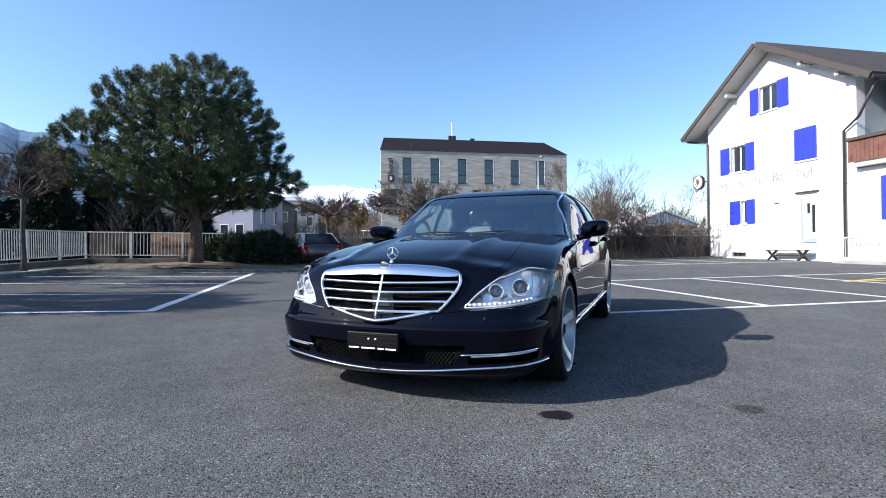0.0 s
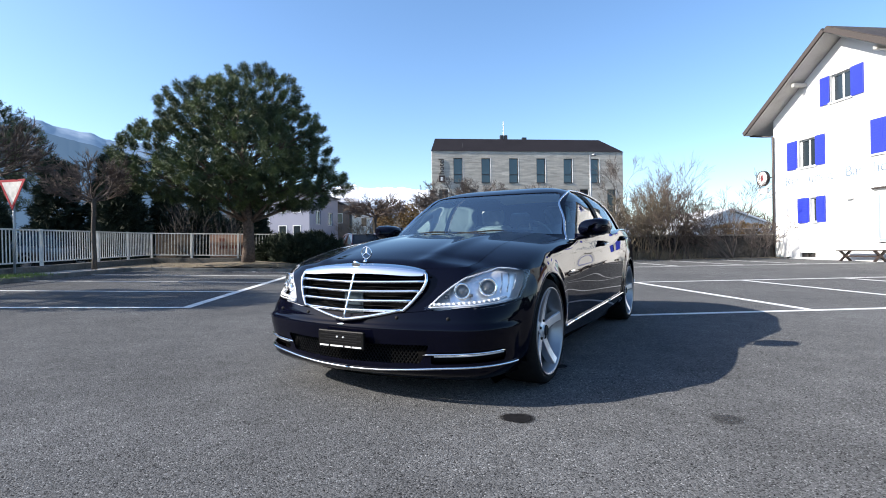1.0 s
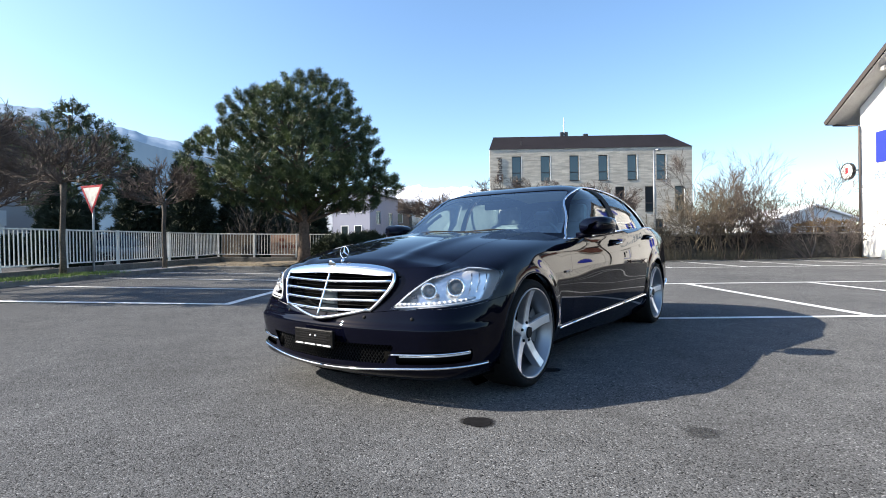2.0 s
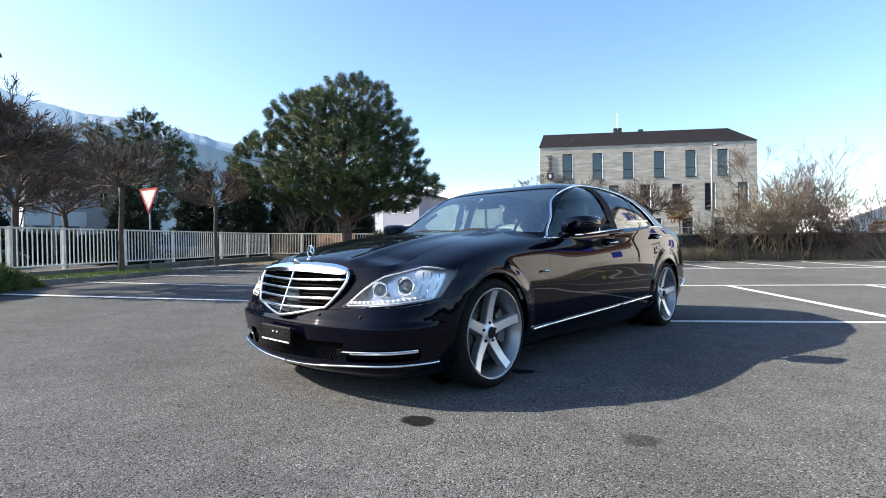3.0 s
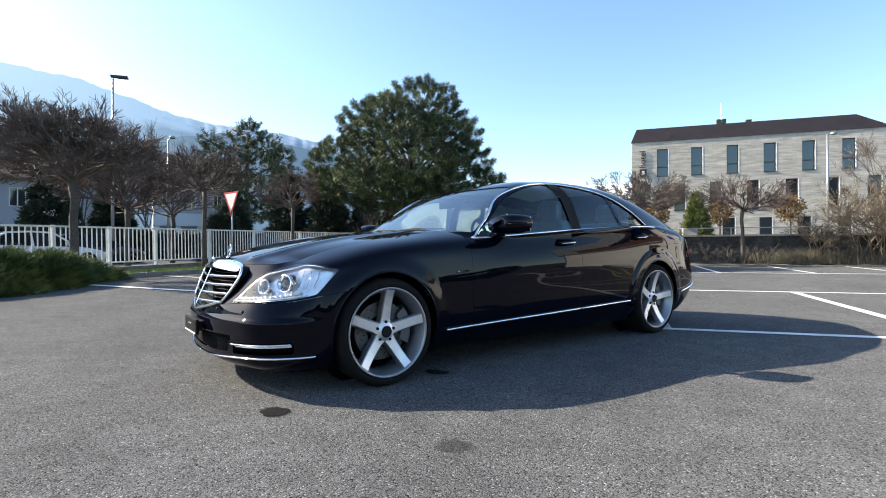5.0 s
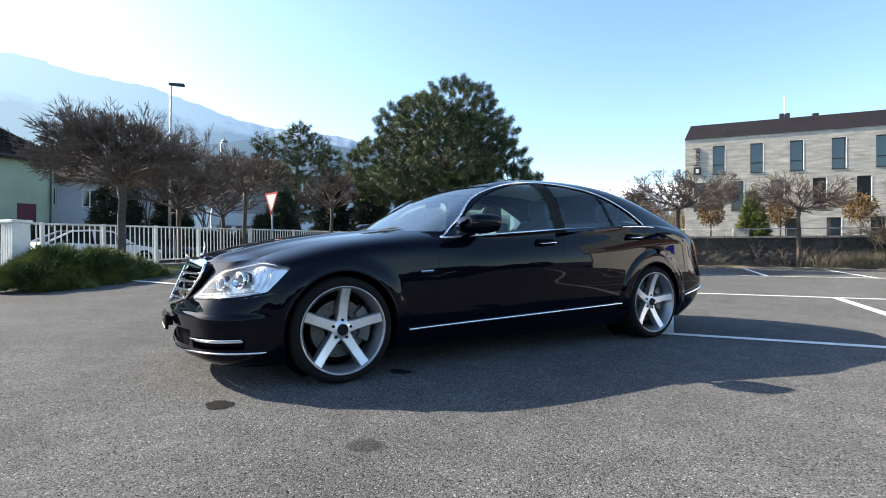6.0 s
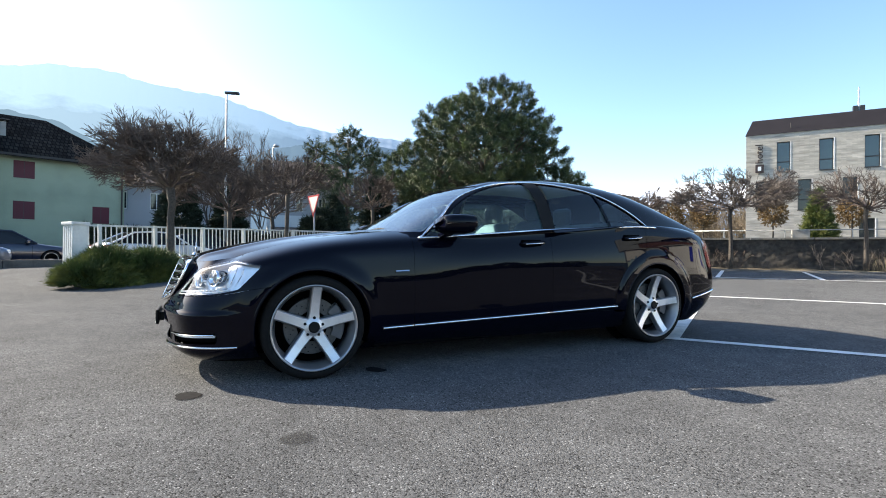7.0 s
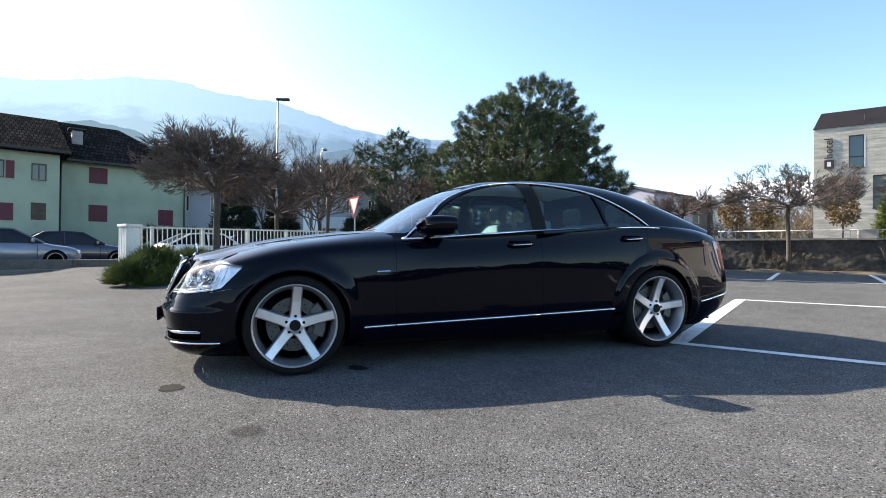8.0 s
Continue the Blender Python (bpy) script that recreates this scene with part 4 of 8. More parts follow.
for i, (a, b, c, d) in enumerate(tops + mids + lows):
    g = 0.055
    win = part("window", Geo().box(a, b, 0.17, 0.23, c, c + g).box(a, b, 0.17, 0.23, d - g, d).box(a, a + g, 0.17, 0.23, c + g, d - g).box(b - g, b, 0.17, 0.23, c + g, d - g), M_FRAME, hotel)
    sill = c + (d - c) * 0.34
    if i < 13:
        part("transom", Geo().box(a + g, b - g, 0.175, 0.225, sill - 0.04, sill + 0.04), M_FRAME, win)
        part("pane", Geo().box(a + g, b - g, 0.195, 0.205, sill + 0.04, d - g), M_PANE_GREEN if i < 6 else M_PANE, win)
        part("pane", Geo().box(a + g, b - g, 0.195, 0.205, c + g, sill - 0.04), M_PANE_GREEN if i < 6 else M_PANE, win)
    else:
        part("pane", Geo().box(a + g, b - g, 0.195, 0.205, c + g, d - g), M_PANE, win)
    part("reveal", Geo().box(b, b + 0.05, -0.012, 0.2, c, d), M_PVC, win, "white metal reveal")
    part("sill", Geo().box(a - 0.03, b + 0.03, -0.04, 0.17, c - 0.05, c), M_FRAME, win)
part("vent", Geo().box(6.9, 7.2, 2.2, 2.6, HH + 1.4, HH + 2.0).box(7.32, 7.6, 2.2, 2.6, HH + 1.4, HH + 2.0), M_FRAME, hotel)
part("vent", Geo().box(9.1, 9.5, 2.2, 2.6, HH + 1.4, HH + 1.8), M_FRAME, hotel)
part("mast", Geo().tube([(7.26, 2.4, HH + 1.4), (7.26, 2.4, HH + 3.4)], 0.05, 8), M_PVC, hotel, "white mast")
part("snow_guard", Geo().tube([(2.9, 0.3, HH + 0.4), (2.9, 0.3, HH + 0.8)], 0.03, 6), M_FRAME, hotel)
M_SIGN = material("dark brown sign box", (0.05, 0.03, 0.025), 0.5)
sign_box = part("sign", Geo().box(0.62, 1.18, -0.2, -0.02, 5.75, 6.35), M_SIGN, hotel, "dark sign box with a pale plain mark")
part("mark", Geo().box(0.78, 1.0, -0.212, -0.203, 5.88, 6.2), M_PVC, sign_box)


def lettering(name, text, size, mat, parent, m, depth=0.01, label=""):
    cu = bpy.data.curves.new(name, "FONT")
    cu.body, cu.size, cu.extrude = text, size, depth
    tmp = new("tmp", cu)
    bpy.context.view_layer.update()
    me = bpy.data.meshes.new_from_object(tmp.evaluated_get(bpy.context.evaluated_depsgraph_get()))
    bpy.data.objects.remove(tmp)
    bpy.data.curves.remove(cu)
    me.materials.clear()
    me.materials.append(mat)
    ob = new(name, me)
    ob.parent = parent
    ob.matrix_local = m
    tagged(ob, label)
    return ob


lettering("lettering", "hotel", 0.72, M_SIGN, hotel, pose(1.1, -0.04, 6.45, 90, -90, 0), 0.03, "dark upright letters")

# ---- inn: white rendered gable house with blue shutters ----
M_RENDER = material("white lime render", (0.80, 0.80, 0.78), 0.85, grain=0.03, grain_size=30, stain=0.06, stain_size=0.8, bump=0.004, bump_size=40)
M_BLUE = material("cobalt blue shutter paint", (0.022, 0.040, 0.42), 0.5, grain=0.08, grain_size=12, stain=0.1)
M_TILE = material("grey brown roof tiles", (0.050, 0.040, 0.036), 0.85, grain=0.35, grain_size=7, stain=0.4, stain_size=1.2, bump=0.03, bump_size=10)
M_SOFFIT = material("grey painted soffit boards", (0.36, 0.35, 0.33), 0.7, grain=0.08, stain=0.2)
M_VERGE = material("dark brown barge board", (0.05, 0.04, 0.035), 0.7, grain=0.2)
M_PIPE = material("dark copper downpipe", (0.055, 0.045, 0.042), 0.5, 0.3)
M_REDWOOD = material("red brown balcony boards", (0.14, 0.055, 0.038), 0.7, grain=0.25, grain_size=9, stain=0.4, stain_size=2)
M_SIDING = material("grey blue painted lap siding", (0.33, 0.37, 0.39), 0.75, grain=0.05, stain=0.15)
M_CREAM = material("cream door and curtain", (0.72, 0.68, 0.58), 0.6, stain=0.1)
# local frame: x runs along the gable from its far corner (v = 17.62) towards the road, y into the house, z from the ground
inn = thing("inn", "white rendered gable house with cobalt blue shutters and a tiled roof", "building", at(16.0, 17.62, 0.15, -90))
IW, APEX_X, APEX_Z, EAVE_L, EAVE_R = 7.85, 4.0, 9.5, 7.0, 7.3
ops = [(3.33, 4.34, 6.85, 8.02), (1.56, 2.52, 4.32, 5.6), (5.21, 6.21, 4.28, 5.62), (2.17, 2.55, 1.79, 2.9), (5.25, 6.2, 0.79, 2.9), (1.54, 2.44, 0.20, 0.41)]
part("wall", open_wall(IW, 6.4, 0.4, ops[1:], z0=-0.3), M_RENDER, inn, "white lime render")
gab = open_wall(2.6, 1.95, 0.4, [ops[0]], x0=2.5, z0=6.1)
part("wall", gab, M_RENDER, inn)
part("wall", Geo().prism([(0, 6.1), (2.5, 6.1), (2.5, 8.57), (0, EAVE_L - 0.1)], "y", 0, 0.4), M_RENDER, inn)
part("wall", Geo().prism([(5.1, 6.1), (IW, 6.1), (IW, EAVE_R - 0.1), (5.1, 8.88)], "y", 0, 0.4), M_RENDER, inn)
part("wall", Geo().prism([(2.5, 8.05), (5.1, 8.05), (5.1, 8.88), (APEX_X, APEX_Z), (2.5, 8.57)], "y", 0, 0.4), M_RENDER, inn)
part("side_wall", Geo().box(0, 0.4, 0.4, 11, -0.3, EAVE_L - 0.1), M_RENDER, inn)
part("side_wall", Geo().box(IW - 0.4, IW, 0.4, 11, -0.3, EAVE_R - 0.1), M_SIDING, inn)
part("back_wall", Geo().prism([(0.4, -0.3), (IW - 0.4, -0.3), (IW - 0.4, 6.8), (APEX_X, APEX_Z - 0.1), (0.4, 6.6)], "y", 10.6, 11), M_RENDER, inn)
# grey strips along the render joint draw its shadow line
part("seam", Geo().box(0.1, 3.1, -0.012, 0.0, 3.02, 3.045).box(3.1, 3.5, -0.012, 0.0, 2.6, 2.62).box(3.5, IW - 0.3, -0.012, 0.0, 3.06, 3.085), M_SOFFIT, inn, "thin grey strip for the render joint's shadow line")


def roof_slope(x0, z0, x1, z1, thick=0.22, y0=-0.85, y1=11.6):
    d = Vector((x1 - x0, 0, z1 - z0))
    nrm = Vector((-d.z, 0, d.x)).normalized() * (1 if d.x > 0 else -1)
    a, b = Vector((x0, 0, z0)), Vector((x1, 0, z1))
    c, e = b + nrm * thick, a + nrm * thick
    return [(p.x, p.z) for p in ((a, b, c, e) if d.x > 0 else (b, a, e, c))]


lo_l, hi, lo_r = (-0.92, 6.38), (APEX_X, 9.62), (IW + 1.15, 6.6)
for x0, z0, x1, z1 in ((*lo_l, *hi), (*lo_r, *hi)):
    rf = part("roof", Geo().prism(roof_slope(x0, z0, x1, z1), "y", -0.85, 11.6), M_TILE, inn, "grey brown tiled roof")
    part("barge_board", Geo().prism(roof_slope(x0, z0 - 0.02, x1, z1 - 0.02, 0.20), "y", -0.90, -0.852), M_VERGE, rf)
    part("soffit", Geo().prism(roof_slope(x0 + (0.05 if x0 < x1 else -0.05), z0 - 0.01, x1, z1 - 0.04, -0.02), "y", -0.84, 11.5), M_SOFFIT, rf)
part("annex_roof", Geo().prism(roof_slope(IW + 3.6, 5.12, IW + 0.9, 6.75), "y", 0.42, 11.6), M_TILE, inn)
for bx, bz in ((2.0, 8.1), (6.0, 8.26), (7.6, 7.3)):
    part("purlin", Geo().box(bx - 0.09, bx + 0.09, -0.62, 0.0, bz - 0.16, bz), M_SOFFIT, inn, bevel=0.01)
part("gutter", Geo().tube([(-0.95, -0.8, 6.44), (-0.95, 11.4, 6.44)], 0.075, 8), M_PIPE, inn)
part("gutter", Geo().tube([(IW + 1.2, -0.8, 6.65), (IW + 1.2, 11.4, 6.65)], 0.075, 8), M_PIPE, inn)
part("downpipe", Geo().tube([(-0.92, -0.55, 6.36), (-0.5, -0.14, 6.25), (0.05, -0.09, 6.1), (0.05, -0.09, 0.0)], 0.05, 8), M_PIPE, inn, shade=True)
part("downpipe", Geo().tube([(IW + 1.15, -0.5, 6.55), (IW + 0.2, -0.14, 5.5), (IW - 0.42, -0.1, 5.1), (IW - 0.42, -0.1, 0.0)], 0.05, 8), M_PIPE, inn, shade=True)


def inn_window(a, b, c, d, shutters, curtain=True, mullion=True):
    f = 0.06
    fr = part("window", Geo().box(a, b, 0.14, 0.2, c, c + f).box(a, b, 0.14, 0.2, d - f, d).box(a, a + f, 0.14, 0.2, c + f, d - f).box(b - f, b, 0.14, 0.2, c + f, d - f), M_PVC, inn)
    if mullion:
        part("mullion", Geo().box((a + b) / 2 - 0.04, (a + b) / 2 + 0.04, 0.145, 0.195, c + f, d - f), M_PVC, fr)
    part("pane", Geo().box(a + f, b - f, 0.165, 0.175, c + f, d - f), M_PANE, fr)
    if curtain:
        part("curtain", Geo().box(a + f, a + (b - a) * 0.32, 0.21, 0.22, c + f, d - f), M_CREAM, fr)
    part("sill", Geo().box(a - 0.06, b + 0.06, -0.07, 0.14, c - 0.06, c), M_RENDER, fr)
    for s0, s1 in shutters:
        sh = part("shutter", Geo().box(s0, s1, -0.055, -0.015, c - 0.02, d + 0.02), M_BLUE, fr, "cobalt blue wooden shutter", bevel=0.006)
        n = 12
        for k in range(n):
            z = c + 0.06 + (d - c - 0.12) * k / n
            part("louvre", Geo().box(s0 + 0.05, s1 - 0.05, -0.066, -0.056, z, z + (d - c - 0.12) / n * 0.7), M_BLUE, fr)
    return fr


inn_window(*ops[0], ((2.83, 3.32), (4.36, 4.93)))
inn_window(*ops[1], ((0.9, 1.5), (2.54, 3.04)))
inn_window(*ops[2], ((5.2, 5.7), (5.71, 6.22)), curtain=False)
inn_window(*ops[3], ((1.5, 2.15), (2.57, 3.03)), mullion=False)
door = part("door", Geo().box(5.33, 6.12, 0.1, 0.15, 0.84, 2.82), M_PVC, inn, "white house door with narrow panes")
part("frame", Geo().box(5.25, 5.33, 0.05, 0.16, 0.79, 2.9).box(6.12, 6.2, 0.05, 0.16, 0.79, 2.9).box(5.33, 6.12, 0.05, 0.16, 2.82, 2.9), M_PVC, door)
M_LILAC = material("pale lilac door panel", (0.24, 0.28, 0.52), 0.5)
part("panel", Geo().box(5.40, 6.1, 0.085, 0.1, 0.86, 0.98), M_LILAC, door)
part("panel", Geo().box(5.36, 5.44, 0.085, 0.1, 0.99, 2.7), M_LILAC, door)
part("pane", Geo().box(5.66, 5.78, 0.085, 0.1, 2.05, 2.48), M_PANE, door)
part("pane", Geo().box(5.88, 6.02, 0.085, 0.1, 1.25, 2.4), M_PANE, door)
part("lintel", Geo().box(5.2, 6.3, -0.05, 0.0, 2.9, 2.98), M_PIPE, door)
part("step", Geo().box(5.2, 6.25, -0.03, 0.0, 0.69, 0.79), M_RENDER, inn)
part("vent", Geo().box(1.56, 1.95, 0.1, 0.12, 0.20, 0.41).box(2.05, 2.42, 0.1, 0.12, 0.2, 0.41), M_FRAME, inn)
part("lamp_box", Geo().box(4.1, 4.4, -0.14, 0.0, 2.62, 3.0), M_RENDER, inn, "white wall lamp", bevel=0.03)
M_FADEDTEXT = material("faded grey blue wall lettering", (0.13, 0.18, 0.24), 0.85, grain=0.35, grain_size=4, stain=0.2, stain_size=2.2, second=(0.40, 0.46, 0.50))
lettering("lettering", "Restaurant", 0.62, M_FADEDTEXT, inn, pose(0.72, -0.004, 3.58, 90, 0, 0), 0.002, "faded grey-blue serif wall lettering")
lettering("lettering", "Bahnhof", 0.62, M_FADEDTEXT, inn, pose(4.0, -0.004, 3.58, 90, 0, 0), 0.002, "faded grey-blue serif wall lettering")
# annex with the balcony, towards the road
part("annex_wall", open_wall(7.0, 3.9, 0.35, [(0.85, 1.6, 1.62, 3.2)], x0=0, z0=-0.3).moved(pose(IW, 0.06, 0)), M_RENDER, inn)
part("annex_upper_wall", Geo().box(IW, IW + 7.0, 1.4, 1.6, 3.6, 6.6), M_SIDING, inn)
for i in range(15):
    part("siding_board", Geo().box(IW + 0.02, IW + 6.9, 1.37, 1.4, 3.62 + i * 0.2, 3.79 + i * 0.2), M_SIDING, inn)
part("annex_shutter", Geo().box(IW + 0.85, IW + 1.6, -0.0, 0.05, 1.62, 3.2), M_BLUE, inn, bevel=0.006)
part("annex_shutter", Geo().box(IW + 1.5, IW + 2.3, 1.3, 1.36, 4.6, 6.0), M_BLUE, inn, bevel=0.006)
balcony = part("balcony", Geo().box(IW + 0.02, IW + 7.0, -0.25, 1.36, 3.62, 3.78), M_SOFFIT, inn, "wooden balcony with red brown boards")
for i in range(40):
    part("board", Geo().box(IW - 0.1 + i * 0.16, IW + 0.05 + i * 0.16, -0.3, -0.275, 3.8, 4.6), M_REDWOOD, balcony)
part("rail", Geo().box(IW - 0.15, IW + 6.6, -0.38, -0.22, 4.6, 4.72), M_VERGE, balcony, bevel=0.01)
bal = thing("step_railing", "white steel railing on a low step beside the inn", "railing", at(16.0, 17.62, 0.15, -90))
part("step", Geo().box(IW + 0.0, IW + 5, -1.2, 0.05, -0.1, 0.14), M_CONCRETE, bal, bevel=0.01)
part("rail", Geo().tube([(IW + 0.05, -1.1, 0.98), (IW + 5, -1.1, 0.98)], 0.02, 6), M_WHITE_METAL, bal)
for i in range(28):
    part("bar", Geo().tube([(IW + 0.08 + 0.17 * i, -1.1, 0.12), (IW + 0.08 + 0.17 * i, -1.1, 0.98)], 0.009, 5), M_WHITE_METAL, bal)
lamp_sign = part("hanging_sign", Geo().ring([(0.0, -0.06), (0.34, -0.06), (0.36, 0.0), (0.34, 0.06), (0.0, 0.06)], 28, "y").moved(pose(-0.62, -0.1, 4.15)), M_PVC, inn, "round white illuminated sign with a red plain mark", tidy=True)
M_RED = material("signal red enamel", (0.32, 0.015, 0.025), 0.4)
part("rim", Geo().ring([(0.36, -0.08), (0.385, -0.08), (0.385, 0.08), (0.36, 0.08), (0.36, -0.08)], 28, "y").moved(pose(-0.62, -0.1, 4.15)), M_FRAME, lamp_sign)
part("mark", Geo().box(-0.7, -0.54, -0.172, -0.161, 4.05, 4.32), M_RED, lamp_sign)
part("plate", Geo().box(-0.95, -0.3, -0.14, -0.06, 3.38, 3.66), M_PVC, lamp_sign)
part("bracket", Geo().box(-0.25, 0.0, -0.12, -0.08, 4.1, 4.16), M_FRAME, lamp_sign)

# low railing before the annex
railing = thing("railing", "slim grey metal railing on a low white step by the inn", "railing", at(16.0, 17.62, 0.15, -90))
part("step", Geo().box(7.55, 11.5, -0.62, -0.02, -0.2, 0.24), M_RENDER, railing, bevel=0.01)
part("top_rail", Geo().box(7.6, 11.4, -0.36, -0.335, 0.93, 0.96), M_GALV, railing)
for i in range(27):
    part("bar", Geo().tube([(7.65 + 0.14 * i, -0.348, 0.23), (7.65 + 0.14 * i, -0.348, 0.94)], 0.010, 6), M_GALV, railing)

# bench against the inn
M_OAK = material("dark oiled bench wood", (0.035, 0.022, 0.016), 0.6, grain=0.3, grain_size=14)
bench = thing("bench", "dark brown wooden bench with crossed legs by the inn wall", "bench", at(15.55, 12.45, None, -90))
for k in range(3):
    part("seat_board", Geo().box(-1.0, 1.0, -0.2 + k * 0.14, -0.07 + k * 0.14, 0.42, 0.46), M_OAK, bench, bevel=0.006)
for x in (-0.75, 0.75):
    part("leg", Geo().prism([(-0.3, 0), (-0.2, 0), (0.28, 0.42), (0.16, 0.42)], "x", x - 0.04, x + 0.04), M_OAK, bench)
    part("leg", Geo().prism([(0.2, 0), (0.3, 0), (-0.16, 0.42), (-0.28, 0.42)], "x", x - 0.035, x + 0.045), M_OAK, bench)
part("stretcher", Geo().box(-0.75, 0.75, -0.03, 0.03, 0.18, 0.24), M_OAK, bench)

# ---- street furniture ----
yield_sign = thing("yield_sign", "red and white triangular give-way sign on a grey pole", "road sign", at(-12.4, 8.1, 0, -20))
part("pole", Geo().tube([(0, 0, -0.1), (0, 0, 2.78)], 0.03, 10), M_GALV, yield_sign, shade=True)


def tri_ring(s, s2, y0, y1, zc):
    h = s * math.sqrt(3) / 2
    h2 = s2 * math.sqrt(3) / 2
    p = [(-s / 2, zc + h / 3), (s / 2, zc + h / 3), (0, zc - 2 * h / 3)]
    q = [(-s2 / 2, zc + h2 / 3), (s2 / 2, zc + h2 / 3), (0, zc - 2 * h2 / 3)]
    g = Geo()
    for k in range(3):
        g.prism([p[k], p[(k + 1) % 3], q[(k + 1) % 3], q[k]], "y", y0, y1)
    return g, q


tr, inner = tri_ring(0.90, 0.69, -0.05, -0.035, 2.54)
part("border", tr, M_RED, yield_sign, "red reflective border", tidy=True)
# grey tone and dark mottling put the face's dark reflections into its colour
part("face", Geo().prism(inner, "y", -0.048, -0.037), material("white sign face with painted reflections", (0.50, 0.50, 0.49), 0.5, grain=0.15, grain_size=9, stain=0.4, stain_size=5), yield_sign, tidy=True)
part("backing", Geo().prism([(-0.45, 2.80), (0.45, 2.80), (0, 2.02)], "y", -0.034, -0.03), M_GALV, yield_sign, tidy=True)


def street_lamp(label, m, height, arm, head, flat):
    lamp = thing("street_lamp", label, "street lamp", m, "street lamps")
    part("pole", Geo().tube([(0, 0, -0.2), (0, 0, height * 0.5), (0, 0, height)], [0.085, 0.065, 0.045], 10), M_GALV, lamp, shade=True)
    if flat:
        part("head", Geo().prism([(-0.1, -0.12), (arm, -0.17), (arm, 0.17), (-0.1, 0.12)], "z", height - 0.05, height + 0.06), M_FRAME, lamp, "dark flat lamp head", bevel=0.02)
        part("lens", Geo().box(0.2, arm - 0.06, -0.11, 0.11, height - 0.066, height - 0.052), M_PANE, lamp)
    else:
        hd = Geo().ring([(0.0, 0.10), (0.08, 0.09), (0.16, 0.04), (0.18, -0.03), (0.13, -0.06), (0, -0.07)], 16, "z").moved(pose(arm, 0, height + 0.02))
        part("head", hd, M_GALV, lamp, "pale rounded lamp head", shade=True)
        part("arm", Geo().tube([(0, 0, height - 0.05), (arm, 0, height)], 0.03, 8), M_GALV, lamp)
    return lamp


street_lamp("tall grey street lamp with a flat dark head", at(-24.9, 13.9, 0.1, 40), 9.75, 0.68, 0, True)
street_lamp("slim street lamp across the street", at(-24.0, 16.5, 0.1, -20), 7.0, 0.5, 0, False)
street_lamp("slim white street lamp with a rounded head on the terrace", at(10.4, 27.1, 1.42, 10), 5.7, 0.3, 0, False)

# low wall and kerb on the far side of the street
far_wall = thing("street_wall", "low grey concrete wall beyond the street", "wall", GRID, kind="structure")
for i in range(12):
    part("block", Geo().box(-20.3, -20.05, -14 + i * 2.0, -12.02 + i * 2.0, -0.1, 0.46), M_FOOT, far_wall, bevel=0.012)
part("kerb_strip", Geo().box(-19.8, -19.5, -14, 9.9, -0.1, 0.14), M_KERB, far_wall)


# ---- neighbouring houses ----
def gable_house(name, label, m, w, d, eave, ridge, wall_mat, roof_mat, windows, shutters=None, over=0.5, hip=0.0, group="", roofed=True, left=0.0):
    """A house with x along its front, y into depth; its ridge runs along x. windows: (x0, x1, z0, z1) on the front."""
    h = thing(name, label, "building", m, group)
    part("wall", open_wall(w, eave + 0.5, 0.3, windows, z0=-0.5), wall_mat, h)
    part("side_wall", Geo().prism([(0.3, -0.5), (d, -0.5), (d, eave), (d / 2, max(eave, ridge - 0.3 - hip)), (0.3, eave)], "x", 0, 0.3), wall_mat, h)
    part("side_wall", Geo().prism([(0.3, -0.5), (d, -0.5), (d, eave), (d / 2, max(eave, ridge - 0.3 - hip)), (0.3, eave)], "x", w - 0.3, w), wall_mat, h)
    part("back_wall", Geo().box(0.3, w - 0.3, d - 0.3, d, -0.5, eave), wall_mat, h)
    hx = hip * 1.2
    lx = -over - left
    top = [(lx, -over, eave - 0.1), (w + over, -over, eave - 0.1), (w + over, d + over, eave - 0.1), (lx, d + over, eave - 0.1), (lx + (0 if left else hx), d / 2, ridge), (w + over - hx, d / 2, ridge)]
    low = [(x, y, z - 0.18) for x, y, z in top]
    ends = [(1, 2, 5), (3, 0, 4), (2, 1, 7, 8), (0, 3, 9, 6), (6, 9, 10), (8, 7, 11)] if hip else [(1, 5, 11, 7), (5, 2, 8, 11), (3, 4, 10, 9), (4, 0, 6, 10)]
    if roofed:
        part("roof", Geo().add(top + low, [(0, 1, 5, 4), (2, 3, 4, 5), (1, 0, 6, 7), (3, 2, 8, 9), (7, 6, 10, 11), (9, 8, 11, 10)] + ends), roof_mat, h)
    for i, (a, b, c, e) in enumerate(windows):
        if shutters and i in shutters:
            wn_ = part("window", Geo().box(a, b, 0.02, 0.07, c, e), shutters[i], h, "closed shutters")
            part("leaf_gap", Geo().box((a + b) / 2 - 0.01, (a + b) / 2 + 0.01, 0.012, 0.02, c, e), M_FRAME, wn_)
        else:
            f = 0.07
            wn_ = part("window", Geo().box(a, b, 0.1, 0.16, c, c + f).box(a, b, 0.1, 0.16, e - f, e).box(a, a + f, 0.1, 0.16, c + f, e - f).box(b - f, b, 0.1, 0.16, c + f, e - f).box((a + b) / 2 - f / 2, (a + b) / 2 + f / 2, 0.1, 0.16, c + f, e - f), M_SIGN if shutters else M_PVC, h)
            part("pane", Geo().box(a + f, b - f, 0.125, 0.135, c + f, e - f), M_PANE, wn_)
        part("sill", Geo().box(a - 0.05, b + 0.05, -0.05, 0.1, c - 0.06, c), wall_mat, wn_)
    return h


